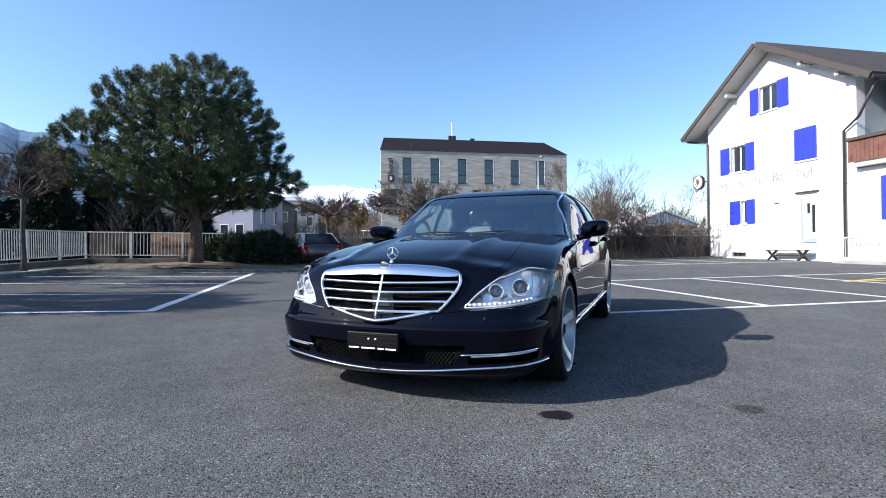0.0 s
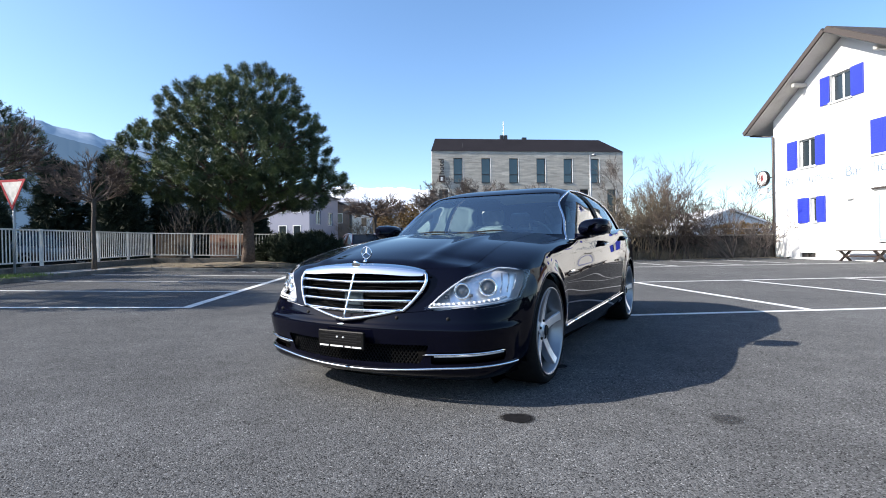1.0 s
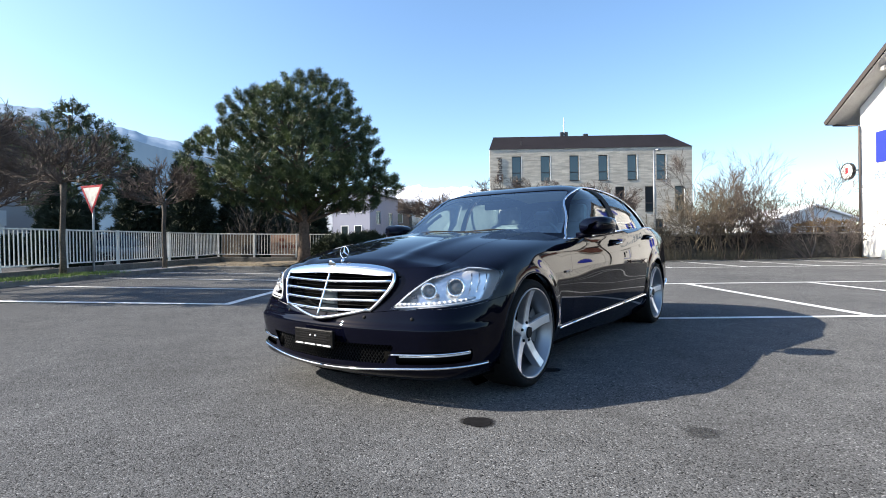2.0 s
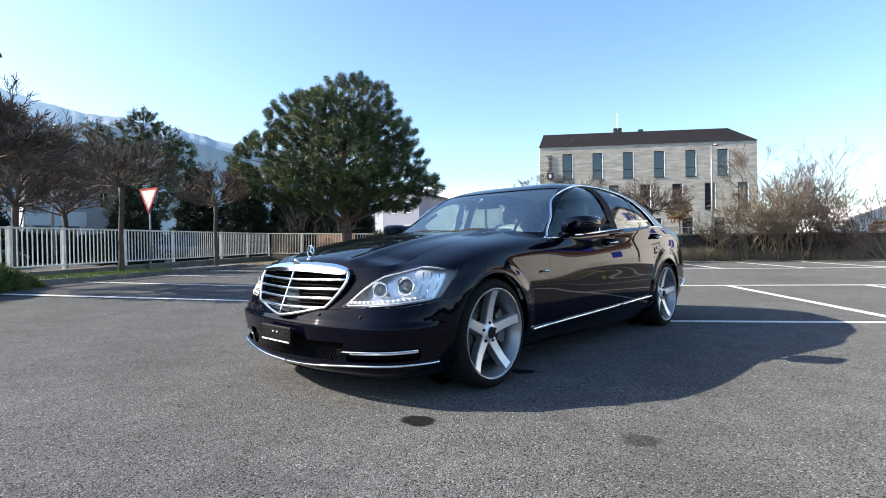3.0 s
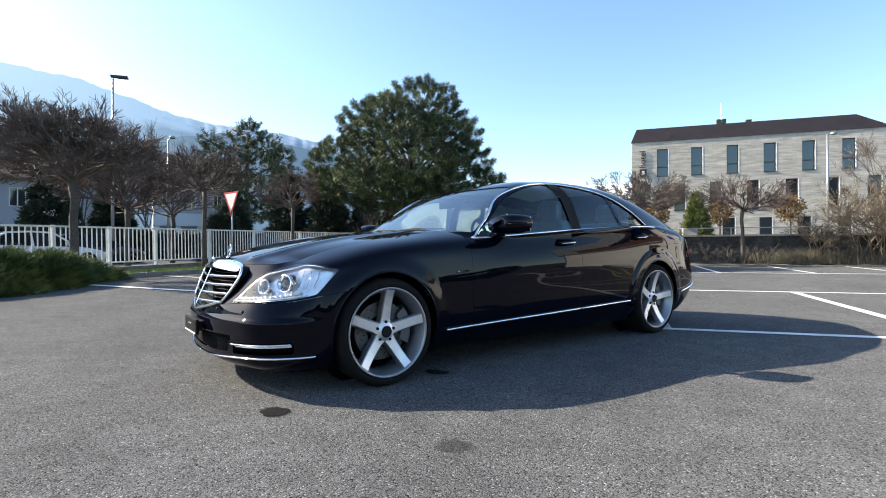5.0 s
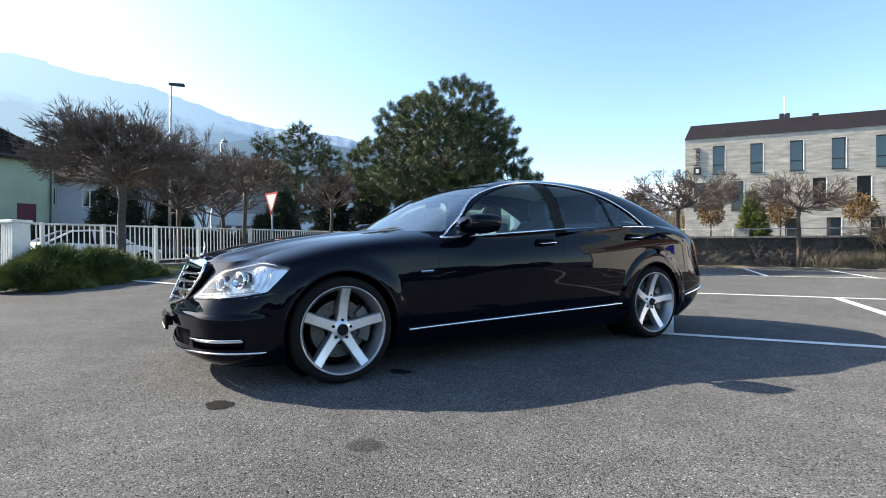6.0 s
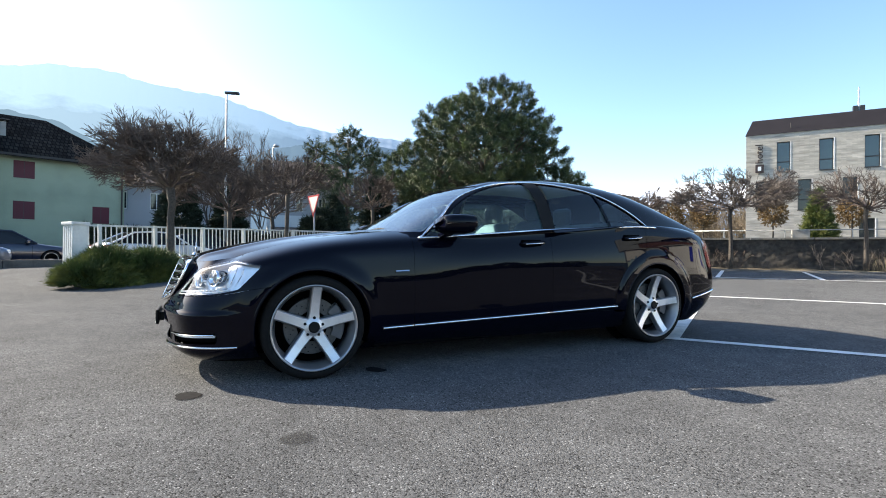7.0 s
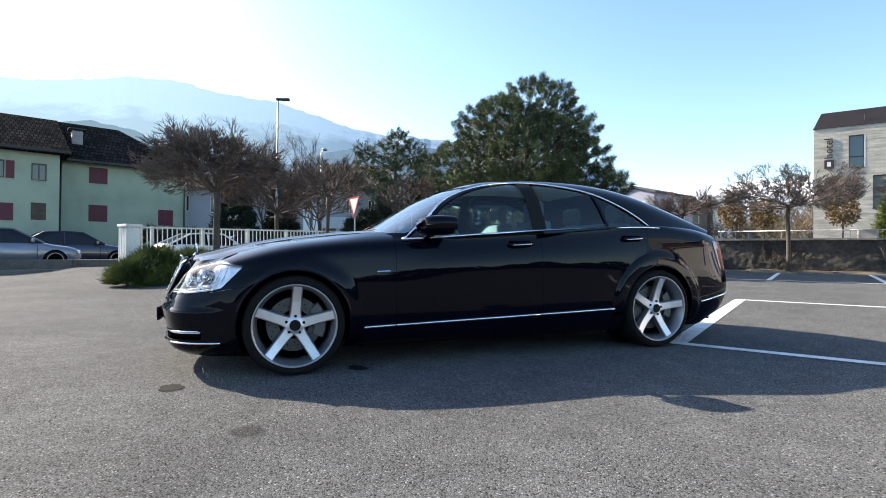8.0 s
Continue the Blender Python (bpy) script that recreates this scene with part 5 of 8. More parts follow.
M_GREENWALL = material("pale green render", (0.36, 0.41, 0.30), 0.85, grain=0.06, stain=0.22, stain_size=0.6, bump=0.004, bump_size=40)
M_MAROON = material("dark maroon shutters", (0.11, 0.012, 0.022), 0.6, grain=0.08)
M_ROOFDK = brick_material("dark speckled roof tiles", (0.020, 0.018, 0.017), (0.042, 0.038, 0.034), (0.012, 0.011, 0.011), 0.24, 0.30, 0.03, 0.02, axis="xz")
M_GREYWALL = material("pale grey render", (0.40, 0.41, 0.44), 0.85, grain=0.04, stain=0.12, stain_size=0.5)
M_LAVENDER = material("pale lavender grey render", (0.27, 0.28, 0.35), 0.85, grain=0.05, stain=0.2, stain_size=0.4)
M_WHITEWALL = material("far white render and sun-glared roof", (0.74, 0.76, 0.78), 0.85, grain=0.04, stain=0.1, stain_size=0.5)
M_BROWNROOF = material("brown tiled roof", (0.12, 0.08, 0.06), 0.85, grain=0.3, grain_size=5, stain=0.3)

M_EAVE = material("dark brown gutter", (0.025, 0.02, 0.018), 0.6)
M_BOARDED = material("worn brown boards", (0.10, 0.065, 0.045), 0.8, grain=0.3, grain_size=6, stain=0.3)
GREEN_WIN = [(1.56, 2.68, 5.41, 6.56), (1.56, 2.70, 2.70, 3.89), (5.98, 7.03, 2.59, 3.81)]
gx, gy, _ = GRID @ Vector((-34.0, 6.0, 0))
gx, gy = 4.5 + 1.2 * (gx - 4.5), -0.23 + 1.2 * (gy + 0.23)
GREEN_AT, EAVE_Z, RIDGE_Z = pose(gx, gy, 0.1, 0, 0, 112), 7.0, 10.5
green = gable_house("green_house", "pale green rendered house with maroon shutters and a dark tiled roof", GREEN_AT, 8.0, 10.6, EAVE_Z, RIDGE_Z, M_GREENWALL, M_ROOFDK, GREEN_WIN, {0: M_MAROON, 1: M_MAROON, 2: M_MAROON}, over=0.7, hip=3.8, left=13.0)
wing = gable_house("green_house_wing", "projecting wing of the pale green house with a downpipe", GREEN_AT @ pose(-12.36, -3.0, 0), 12.0, 9.0, EAVE_Z, RIDGE_Z, M_GREENWALL, M_ROOFDK,
                   [(10.58, 11.34, 2.52, 3.6), (10.58, 11.34, 4.98, 6.05), (8.76, 9.75, 2.43, 3.5), (9.36, 9.78, 5.0, 6.1), (8.5, 9.31, 5.0, 6.1), (5.6, 6.7, 2.43, 3.5), (5.6, 6.7, 5.0, 6.1)], {0: M_BOARDED, 2: M_MAROON, 3: M_MAROON, 5: M_MAROON}, over=0.7, hip=3.8, roofed=False)
part("roof", Geo().prism([(-0.7, EAVE_Z - 0.28), (-0.7, EAVE_Z - 0.08), (8.3, RIDGE_Z + 0.06), (8.3, RIDGE_Z - 0.3), (2.2, EAVE_Z - 0.3)], "x", -0.7, 12.5), M_ROOFDK, wing)
part("eave_board", Geo().box(-0.7, 12.52, -0.74, -0.70, EAVE_Z - 0.22, EAVE_Z - 0.06), M_EAVE, wing)
part("eave_board", Geo().box(0.2, 8.7, -0.74, -0.70, EAVE_Z - 0.24, EAVE_Z - 0.08), M_EAVE, green)
chim = thing("chimney", "pale rendered chimney with a metal cap on the dark roof", "chimney", GREEN_AT @ pose(0.62, 1.7, 0))
part("stack", Geo().box(0.1, 0.75, 0, 0.7, 7.5, 9.3), M_CONCRETE, chim)
part("cap", Geo().box(-0.1, 0.95, -0.15, 0.85, 9.42, 9.48).box(0.12, 0.2, 0.02, 0.68, 9.28, 9.43).box(0.65, 0.73, 0.02, 0.68, 9.28, 9.43), M_PIPE, chim)
part("downpipe", Geo().tube([(-0.25, -0.1, 6.6), (-0.25, -0.1, 0)], 0.06, 8), M_PIPE, green)
part("downpipe", Geo().tube([(7.8, -0.1, 6.6), (7.8, -0.1, 0)], 0.06, 8), M_PIPE, green)

house_win = [(1.2 + 2.6 * i, 2.2 + 2.6 * i, z, z + 1.4) for z in (1.2, 4.0) for i in range(4)]
hx_, hy_, _ = GRID @ Vector((-42.5, 15.5, 0))
gable_house("grey_house", "pale grey house behind bare trees", pose(hx_, hy_, 0.1, 0, 0, 105), 12.0, 9.0, 6.2, 9.0, M_GREYWALL, M_BROWNROOF, house_win, group="houses across the street")
hx_, hy_, _ = GRID @ Vector((-39.0, 29.2, 0))
villa = gable_house("villa", "white villa with a bright entrance and a brown roof", pose(hx_, hy_, 0.1, 0, 0, 84), 7.0, 8.0, 7.2, 10.2, M_GREYWALL, M_BROWNROOF, [(0.6, 1.3, 4.6, 6.0), (2.6, 3.3, 4.6, 6.0), (4.8, 5.5, 4.6, 6.0), (4.6, 5.4, 1.0, 2.6)], group="houses across the street")
part("porch", Geo().box(0.0, 3.6, -1.8, 0.0, -0.4, 0.6).box(0, 0.35, -1.8, -1.45, 0.6, 3.0).box(3.25, 3.6, -1.8, -1.45, 0.6, 3.0).box(1.6, 1.95, -1.8, -1.45, 0.6, 3.0).box(-0.1, 3.7, -1.9, 0, 3.0, 4.1), M_WHITEWALL, villa, "white porch")
M_BROWNWALL = material("grey brown render", (0.19, 0.16, 0.14), 0.85, grain=0.08, stain=0.25, stain_size=0.5)
M_PALEBLUE = material("pale blue render", (0.50, 0.58, 0.62), 0.85, grain=0.05, stain=0.15, stain_size=0.6)
M_SLATE = material("dark slate roof", (0.07, 0.07, 0.075), 0.8, grain=0.25, grain_size=4, stain=0.3)


def end_house(name, label, left, right, length, eave, ridge, wall_mat, roof_mat, windows, group="houses up the slope"):
    """A gabled house that turns its end wall, from left to right, to the car park. windows: (from the right corner, sill height)."""
    (lx, ly), (rx, ry) = left, right
    d = math.hypot(lx - rx, ly - ry)
    h = gable_house(name, label, pose(rx, ry, 0.5, 0, 0, math.degrees(math.atan2(ry - ly, rx - lx)) + 90), length, d, eave, ridge, wall_mat, roof_mat, [(1.5, 2.6, 3.0, 4.3), (4.5, 5.6, 3.0, 4.3)], group=group, over=0.22)
    for y, z in windows:
        w = part("window", Geo().box(-0.03, -0.002, y, y + 0.8, z, z + 0.06).box(-0.03, -0.002, y, y + 0.8, z + 1.0, z + 1.06).box(-0.03, -0.002, y, y + 0.06, z + 0.06, z + 1.0).box(-0.03, -0.002, y + 0.74, y + 0.8, z + 0.06, z + 1.0), M_PVC, h)
        part("pane", Geo().box(-0.018, -0.004, y + 0.06, y + 0.74, z + 0.06, z + 1.0), M_PANE, w)


def bearing(deg, away):
    return 4.5 + away * math.cos(radians(deg)), -0.23 + away * math.sin(radians(deg))


end_house("lavender_house", "lavender-grey rendered gabled house beyond the pine", bearing(142.0, 50), bearing(138.1, 48), 7.0, 6.0, 6.5, M_LAVENDER, M_SLATE, [(0.8, 4.0), (2.2, 4.0), (0.8, 1.8), (2.2, 1.8)])
end_house("white_house", "white rendered house with a low gabled roof", bearing(138.5, 62), bearing(136.2, 62), 7.0, 6.6, 7.1, M_GREYWALL, M_SLATE, [(0.6, 4.2)])
end_house("brown_house", "grey-brown rendered house with a low dark roof", bearing(136.7, 55), bearing(133.2, 55), 8.0, 5.2, 6.0, M_BROWNWALL, M_SLATE, [(0.7, 3.4), (2.0, 3.4)])
end_house("pale_house", "pale blue rendered house with small windows and a dark roof", bearing(132.7, 58), bearing(130.7, 59), 7.0, 5.5, 5.9, M_PALEBLUE, M_SLATE, [(0.35, 3.2), (1.1, 4.2)])
hx_, hy_, _ = GRID @ Vector((-18.0, 54.5, 0))
gable_house("apartment_block", "white stepped apartment block far behind", pose(hx_, hy_, 0.5, 0, 0, 30), 5.0, 8.0, 7.0, 7.6, M_WHITEWALL, M_GREYWALL, [(1.0 + 3.0 * i, 2.0 + 3.0 * i, z, z + 1.4) for z in (2.0, 4.8) for i in range(1)], group="apartment blocks", over=0.3)
hx_, hy_, _ = GRID @ Vector((-15.2, 110.0, 0))
gable_house("apartment_block", "white gabled block far behind", pose(hx_, hy_, 0.5, 0, 0, 38), 4.8, 9.0, 11.6, 12.8, M_WHITEWALL, M_GREYWALL, [(0.8 + 2.2 * i, 1.9 + 2.2 * i, z, z + 1.3) for z in (2.6, 5.4, 8.4) for i in range(2)], group="apartment blocks", over=0.3)
hx_, hy_, _ = GRID @ Vector((40.5, 50.0, 0))
# the roof takes the wall's white, which paints sun glare onto it
gable_house("white_house", "white house with a low gable roof far behind the wall", pose(hx_, hy_, 0.8, 0, 0, 34.5 + 90), 10.0, 8.8, 3.0, 4.6, M_WHITEWALL, M_WHITEWALL, [(1.0, 2.0, 0.9, 2.0), (5.5, 6.8, 0.9, 2.0)], over=0.5)

# ---- the mountains: a ring of ridges far off ----
def backdrop_material(name, low, high, snow_at, haze, haze_amount, sunward=(0.20, 0.285, 0.33)):
    """Forest below, snow above; the valley air's haze is put in as emission. A distant backdrop."""
    mat = bpy.data.materials.new(name)
    mat.use_nodes = True
    nt = mat.node_tree
    b = nt.nodes["Principled BSDF"]
    b.inputs["Roughness"].default_value = 1.0
    b.inputs["Specular IOR Level"].default_value = 0.0
    co, sp = nt.nodes.new("ShaderNodeTexCoord"), nt.nodes.new("ShaderNodeSeparateXYZ")
    nt.links.new(co.outputs["Object"], sp.inputs[0])
    n = nt.nodes.new("ShaderNodeTexNoise")
    n.inputs["Scale"].default_value, n.inputs["Detail"].default_value = 0.006, 10
    nt.links.new(co.outputs["Object"], n.inputs["Vector"])
    ad = nt.nodes.new("ShaderNodeMath")
    ad.operation = "MULTIPLY_ADD"
    ad.inputs[1].default_value = 420
    nt.links.new(n.outputs["Fac"], ad.inputs[0])
    nt.links.new(sp.outputs["Z"], ad.inputs[2])
    r = nt.nodes.new("ShaderNodeMapRange")
    r.inputs[1].default_value, r.inputs[2].default_value = snow_at + 160, snow_at + 300
    nt.links.new(ad.outputs[0], r.inputs[0])
    m = nt.nodes.new("ShaderNodeMix")
    m.data_type = "RGBA"
    m.inputs[6].default_value, m.inputs[7].default_value = (*low, 1), (*high, 1)
    nt.links.new(r.outputs[0], m.inputs[0])
    nt.links.new(m.outputs[2], b.inputs["Base Color"])
    # the painted haze glows brighter and whiter towards the sun
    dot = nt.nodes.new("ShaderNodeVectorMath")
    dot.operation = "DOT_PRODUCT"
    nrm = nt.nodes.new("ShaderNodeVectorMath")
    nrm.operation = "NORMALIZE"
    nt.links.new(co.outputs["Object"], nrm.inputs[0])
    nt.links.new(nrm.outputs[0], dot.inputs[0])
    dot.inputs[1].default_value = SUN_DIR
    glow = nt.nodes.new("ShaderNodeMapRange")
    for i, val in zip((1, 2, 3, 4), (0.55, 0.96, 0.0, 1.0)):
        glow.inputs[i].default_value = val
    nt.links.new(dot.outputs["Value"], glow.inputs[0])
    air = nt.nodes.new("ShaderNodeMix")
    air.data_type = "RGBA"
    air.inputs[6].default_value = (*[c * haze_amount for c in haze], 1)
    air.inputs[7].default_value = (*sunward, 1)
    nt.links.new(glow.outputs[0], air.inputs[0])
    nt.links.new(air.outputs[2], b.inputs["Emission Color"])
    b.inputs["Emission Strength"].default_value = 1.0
    return mat


def ridge(name, label, keys, dist, depth_, seed, mat, rough_, a0, a1, step=0.25):
    """A mountainside: az in degrees left of +y, elevation of the crest in degrees, at a distance in metres."""
    g, rows = Geo(), 10
    az = [a0 + step * i for i in range(int((a1 - a0) / step) + 1)]
    for j in range(rows + 1):
        f = j / rows
        for a in az:
            e = np.interp(a, [k[0] for k in keys], [k[1] for k in keys])
            e += rough_ * (noise.noise((a * 0.35, seed, f * 1.5)) + 0.5 * noise.noise((a * 1.1, seed + 5, f * 3)) + 0.25 * noise.noise((a * 3.0, seed + 9, f * 6)))
            rr = dist + depth_ * f
            z = rr * math.tan(radians(max(0.1, e))) * (f ** 0.8) + 60 * noise.noise((a * 0.5, f * 4, seed + 2)) * f * (1 - f)
            g.v.append((-rr * math.sin(radians(a)), rr * math.cos(radians(a)), z - 3))
    w = len(az)
    g.f = [(j * w + i, j * w + i + 1, (j + 1) * w + i + 1, (j + 1) * w + i) for j in range(rows) for i in range(w - 1)]
    return single(name, g, mat, label, "mountain", kind="structure", shade=True)


# the last colours and amount set the haze glow put into each ridge
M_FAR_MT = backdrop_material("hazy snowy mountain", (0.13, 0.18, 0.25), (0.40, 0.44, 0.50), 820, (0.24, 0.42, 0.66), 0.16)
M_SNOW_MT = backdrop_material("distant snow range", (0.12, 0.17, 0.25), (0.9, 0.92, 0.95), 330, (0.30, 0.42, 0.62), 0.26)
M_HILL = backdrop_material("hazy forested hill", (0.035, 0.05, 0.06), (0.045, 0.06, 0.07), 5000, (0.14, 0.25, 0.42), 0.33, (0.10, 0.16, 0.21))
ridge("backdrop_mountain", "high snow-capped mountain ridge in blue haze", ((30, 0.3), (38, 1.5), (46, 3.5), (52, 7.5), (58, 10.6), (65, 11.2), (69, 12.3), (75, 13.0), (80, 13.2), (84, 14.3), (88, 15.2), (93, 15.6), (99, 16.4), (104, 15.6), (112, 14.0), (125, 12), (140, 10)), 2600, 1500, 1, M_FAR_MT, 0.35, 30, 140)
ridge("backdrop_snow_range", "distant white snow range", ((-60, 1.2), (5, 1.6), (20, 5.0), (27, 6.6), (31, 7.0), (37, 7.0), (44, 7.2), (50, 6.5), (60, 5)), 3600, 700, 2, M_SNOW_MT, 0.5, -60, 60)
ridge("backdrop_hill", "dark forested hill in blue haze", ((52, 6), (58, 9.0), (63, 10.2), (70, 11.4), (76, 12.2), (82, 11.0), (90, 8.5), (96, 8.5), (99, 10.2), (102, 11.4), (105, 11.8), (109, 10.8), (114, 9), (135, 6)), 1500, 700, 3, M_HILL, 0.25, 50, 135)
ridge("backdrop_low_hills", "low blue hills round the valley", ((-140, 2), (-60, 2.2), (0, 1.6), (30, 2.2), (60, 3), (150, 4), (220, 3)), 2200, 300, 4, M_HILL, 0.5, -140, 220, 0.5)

# ---- the black sedan: nose to -y, its left flank to +x, front axle at y = 0 ----
M_BLACK = material("black car paint", (0.0016, 0.0019, 0.0058), 0.5, coat=1.0, spec=0.0)
M_BLACK.node_tree.nodes["Principled BSDF"].inputs["Coat IOR"].default_value = 1.27
M_CHROME = material("polished chrome", (0.86, 0.87, 0.88), 0.06, 1.0)
M_SATIN = material("satin silver wheel lacquer", (0.34, 0.34, 0.35), 0.36, 0.8, grain=0.03, grain_size=30)
M_MACHINED = material("machined bright wheel face", (0.74, 0.74, 0.75), 0.42, 0.8, grain=0.03, grain_size=60)
M_RUBBER = material("black tyre rubber", (0.011, 0.011, 0.011), 0.85, spec=0.12, grain=0.15, grain_size=50, bump=0.001, bump_size=200)
M_PLASTIC = material("black textured plastic", (0.008, 0.008, 0.008), 0.7, spec=0.2, grain=0.1)
# near-black that puts shade into cavities, slots, holes, gaps and the underbody
M_VOID = material("black for shaded cavities", (0.004, 0.004, 0.004), 0.9, spec=0.0)
M_GLOSSNET = material("black moulded grille plastic", (0.004, 0.004, 0.004), 0.45, spec=0.12)
M_IRON = material("brake disc iron", (0.10, 0.098, 0.096), 0.5, 0.8, grain=0.15, grain_size=60)
M_CALIPER = material("grey cast caliper", (0.12, 0.12, 0.125), 0.45, 0.5)
M_LAMP_SILVER = material("silvered lamp housing", (0.86, 0.88, 0.91), 0.22, 0.60, grain=0.05, grain_size=40)
M_LENS = glass("clear lamp lens", (0.96, 0.97, 0.98))
M_WIND = glass("faintly green windscreen", (0.78, 0.88, 0.88), ior=3.6)
M_TINT = glass("tinted side glass", (0.52, 0.72, 0.76))
M_TAIL = material("red tail lamp lens", (0.35, 0.01, 0.015), 0.12, coat=1.0)
M_LEATHER = material("grey leather", (0.30, 0.30, 0.285), 0.5, grain=0.1, bump=0.002)
M_DASH = material("black dashboard", (0.02, 0.02, 0.021), 0.5, grain=0.1)
M_BULB = material("projector glass", (0.07, 0.08, 0.09), 0.05, coat=1.0)
M_DRL = material("frosted running light strip", (0.80, 0.82, 0.85), 0.25, coat=0.8)


def spline(keys):
    """A natural cubic curve through (t, value) keys; straight beyond its ends."""
    x = np.array([k[0] for k in keys], float)
    y = np.array([k[1] for k in keys], float)
    n = len(x)
    h = np.diff(x)
    a, rhs = np.eye(n), np.zeros(n)
    for i in range(1, n - 1):
        a[i, i - 1], a[i, i], a[i, i + 1] = h[i - 1], 2 * (h[i - 1] + h[i]), h[i]
        rhs[i] = 6 * ((y[i + 1] - y[i]) / h[i] - (y[i] - y[i - 1]) / h[i - 1])
    c = np.linalg.solve(a, rhs)

    def f(t):
        t = float(t)
        i = int(np.clip(np.searchsorted(x, t) - 1, 0, n - 2))
        d = min(max(t, x[0]), x[-1])
        p, q = x[i + 1] - d, d - x[i]
        v = (c[i] * p ** 3 + c[i + 1] * q ** 3) / (6 * h[i]) + (y[i] / h[i] - c[i] * h[i] / 6) * p + (y[i + 1] / h[i] - c[i + 1] * h[i] / 6) * q
        if t < x[0]:
            v += (t - x[0]) * ((y[1] - y[0]) / h[0] - h[0] * c[1] / 6)
        elif t > x[-1]:
            v += (t - x[-1]) * ((y[-1] - y[-2]) / h[-1] + h[-1] * c[-2] / 6)
        return float(v)

    return f


WHEEL_Z, BASE, ARCH_R = 0.337, 3.035, 0.374
# the plan outline from the nose's middle round the flank to the tail's middle
PLAN = ((0.0, -0.905), (0.2, -0.899), (0.4, -0.872), (0.57, -0.830), (0.70, -0.786), (0.80, -0.714), (0.866, -0.612), (0.906, -0.508), (0.928, -0.36), (0.934, -0.15), (0.932, 0.1), (0.921, 0.6), (0.930, 1.3),
        (0.942, 2.0), (0.943, 2.7), (0.936, 3.1), (0.917, 3.45), (0.880, 3.75), (0.81, 3.94), (0.68, 4.05), (0.42, 4.105), (0.0, 4.12))
run = [0.0]
for (xa, ya), (xb, yb) in zip(PLAN, PLAN[1:]):
    run.append(run[-1] + math.hypot(xb - xa, yb - ya))
plan_x, plan_y = spline([(s, p[0]) for s, p in zip(run, PLAN)]), spline([(s, p[1]) for s, p in zip(run, PLAN)])
S_END = run[-1]
y_table = [(plan_y(S_END * i / 400), S_END * i / 400) for i in range(401)]


def s_at(y):
    """The place along the plan outline at a length along the car."""
    return float(np.interp(y, [a for a, _ in y_table], [b for _, b in y_table]))


shoulder = spline([(-0.93, 0.66), (-0.72, 0.69), (-0.5, 0.735), (-0.36, 0.768), (-0.1, 0.825), (0.2, 0.862), (0.5, 0.882), (0.8, 0.893), (1.3, 0.938), (1.9, 0.985), (2.5, 1.008), (3.0, 1.015), (3.3, 0.995), (3.7, 0.955), (4.12, 0.92)])
crown_rise = spline([(-0.93, 0.10), (-0.72, 0.085), (-0.5, 0.065), (-0.36, 0.065), (0.0, 0.068), (0.4, 0.080), (0.8, 0.075), (1.0, 0.012), (2.9, 0.012), (3.2, 0.05), (3.6, 0.10), (3.9, 0.085), (4.12, 0.07)])
crown_in = spline([(-0.93, 0.055), (-0.72, 0.10), (-0.5, 0.19), (-0.36, 0.225), (0.0, 0.245), (0.4, 0.24), (0.8, 0.16), (1.0, 0.03), (2.9, 0.03), (3.2, 0.10), (3.6, 0.22), (3.9, 0.19), (4.12, 0.07)])
T_KEYS = (0.0, 0.1, 0.22, 0.36, 0.5, 0.62, 0.74, 0.84, 1.0)
Z_LOW = {"front": (0.15, 0.195, 0.26, 0.37, 0.47, 0.55), "side": (0.16, 0.23, 0.32, 0.43, 0.54, 0.64), "rear": (0.20, 0.26, 0.34, 0.44, 0.54, 0.64)}
INSET = {"front": (0.105, 0.032, 0.022, 0.006, 0.0, 0.032, 0.068, 0.095), "side": (0.105, 0.05, 0.018, 0.004, 0.0, 0.0, 0.012, 0.045), "rear": (0.20, 0.10, 0.04, 0.006, 0.0, 0.014, 0.045, 0.085)}


def profile(s):
    """Height and inset curves up the skin at a place on the plan outline."""
    y = plan_y(s)
    front, rear = 1 - smooth((y + 0.72) / 0.46), smooth((y - 3.55) / 0.45)
    side = 1 - front - rear
    mix3 = lambda d, i: front * d["front"][i] + side * d["side"][i] + rear * d["rear"][i]
    zs = shoulder(y)
    z = [mix3(Z_LOW, i) for i in range(6)]
    z += [z[5] + (zs - z[5]) * 0.55, zs, zs + crown_rise(y)]
    ins = [mix3(INSET, i) for i in range(8)]
    ins.append(ins[7] + crown_in(y))
    return spline(list(zip(T_KEYS, z))), spline(list(zip(T_KEYS, ins)))


profiles = {}


def flare(y, z):
    f = 0.0
    for yc in (0.0, BASE):
        r = math.hypot(y - yc, z - WHEEL_Z)
        f += 0.017 * smooth((ARCH_R + 0.125 - r) / (0.06 if yc else 0.115)) * smooth((z - 0.16) / 0.2)
    return f


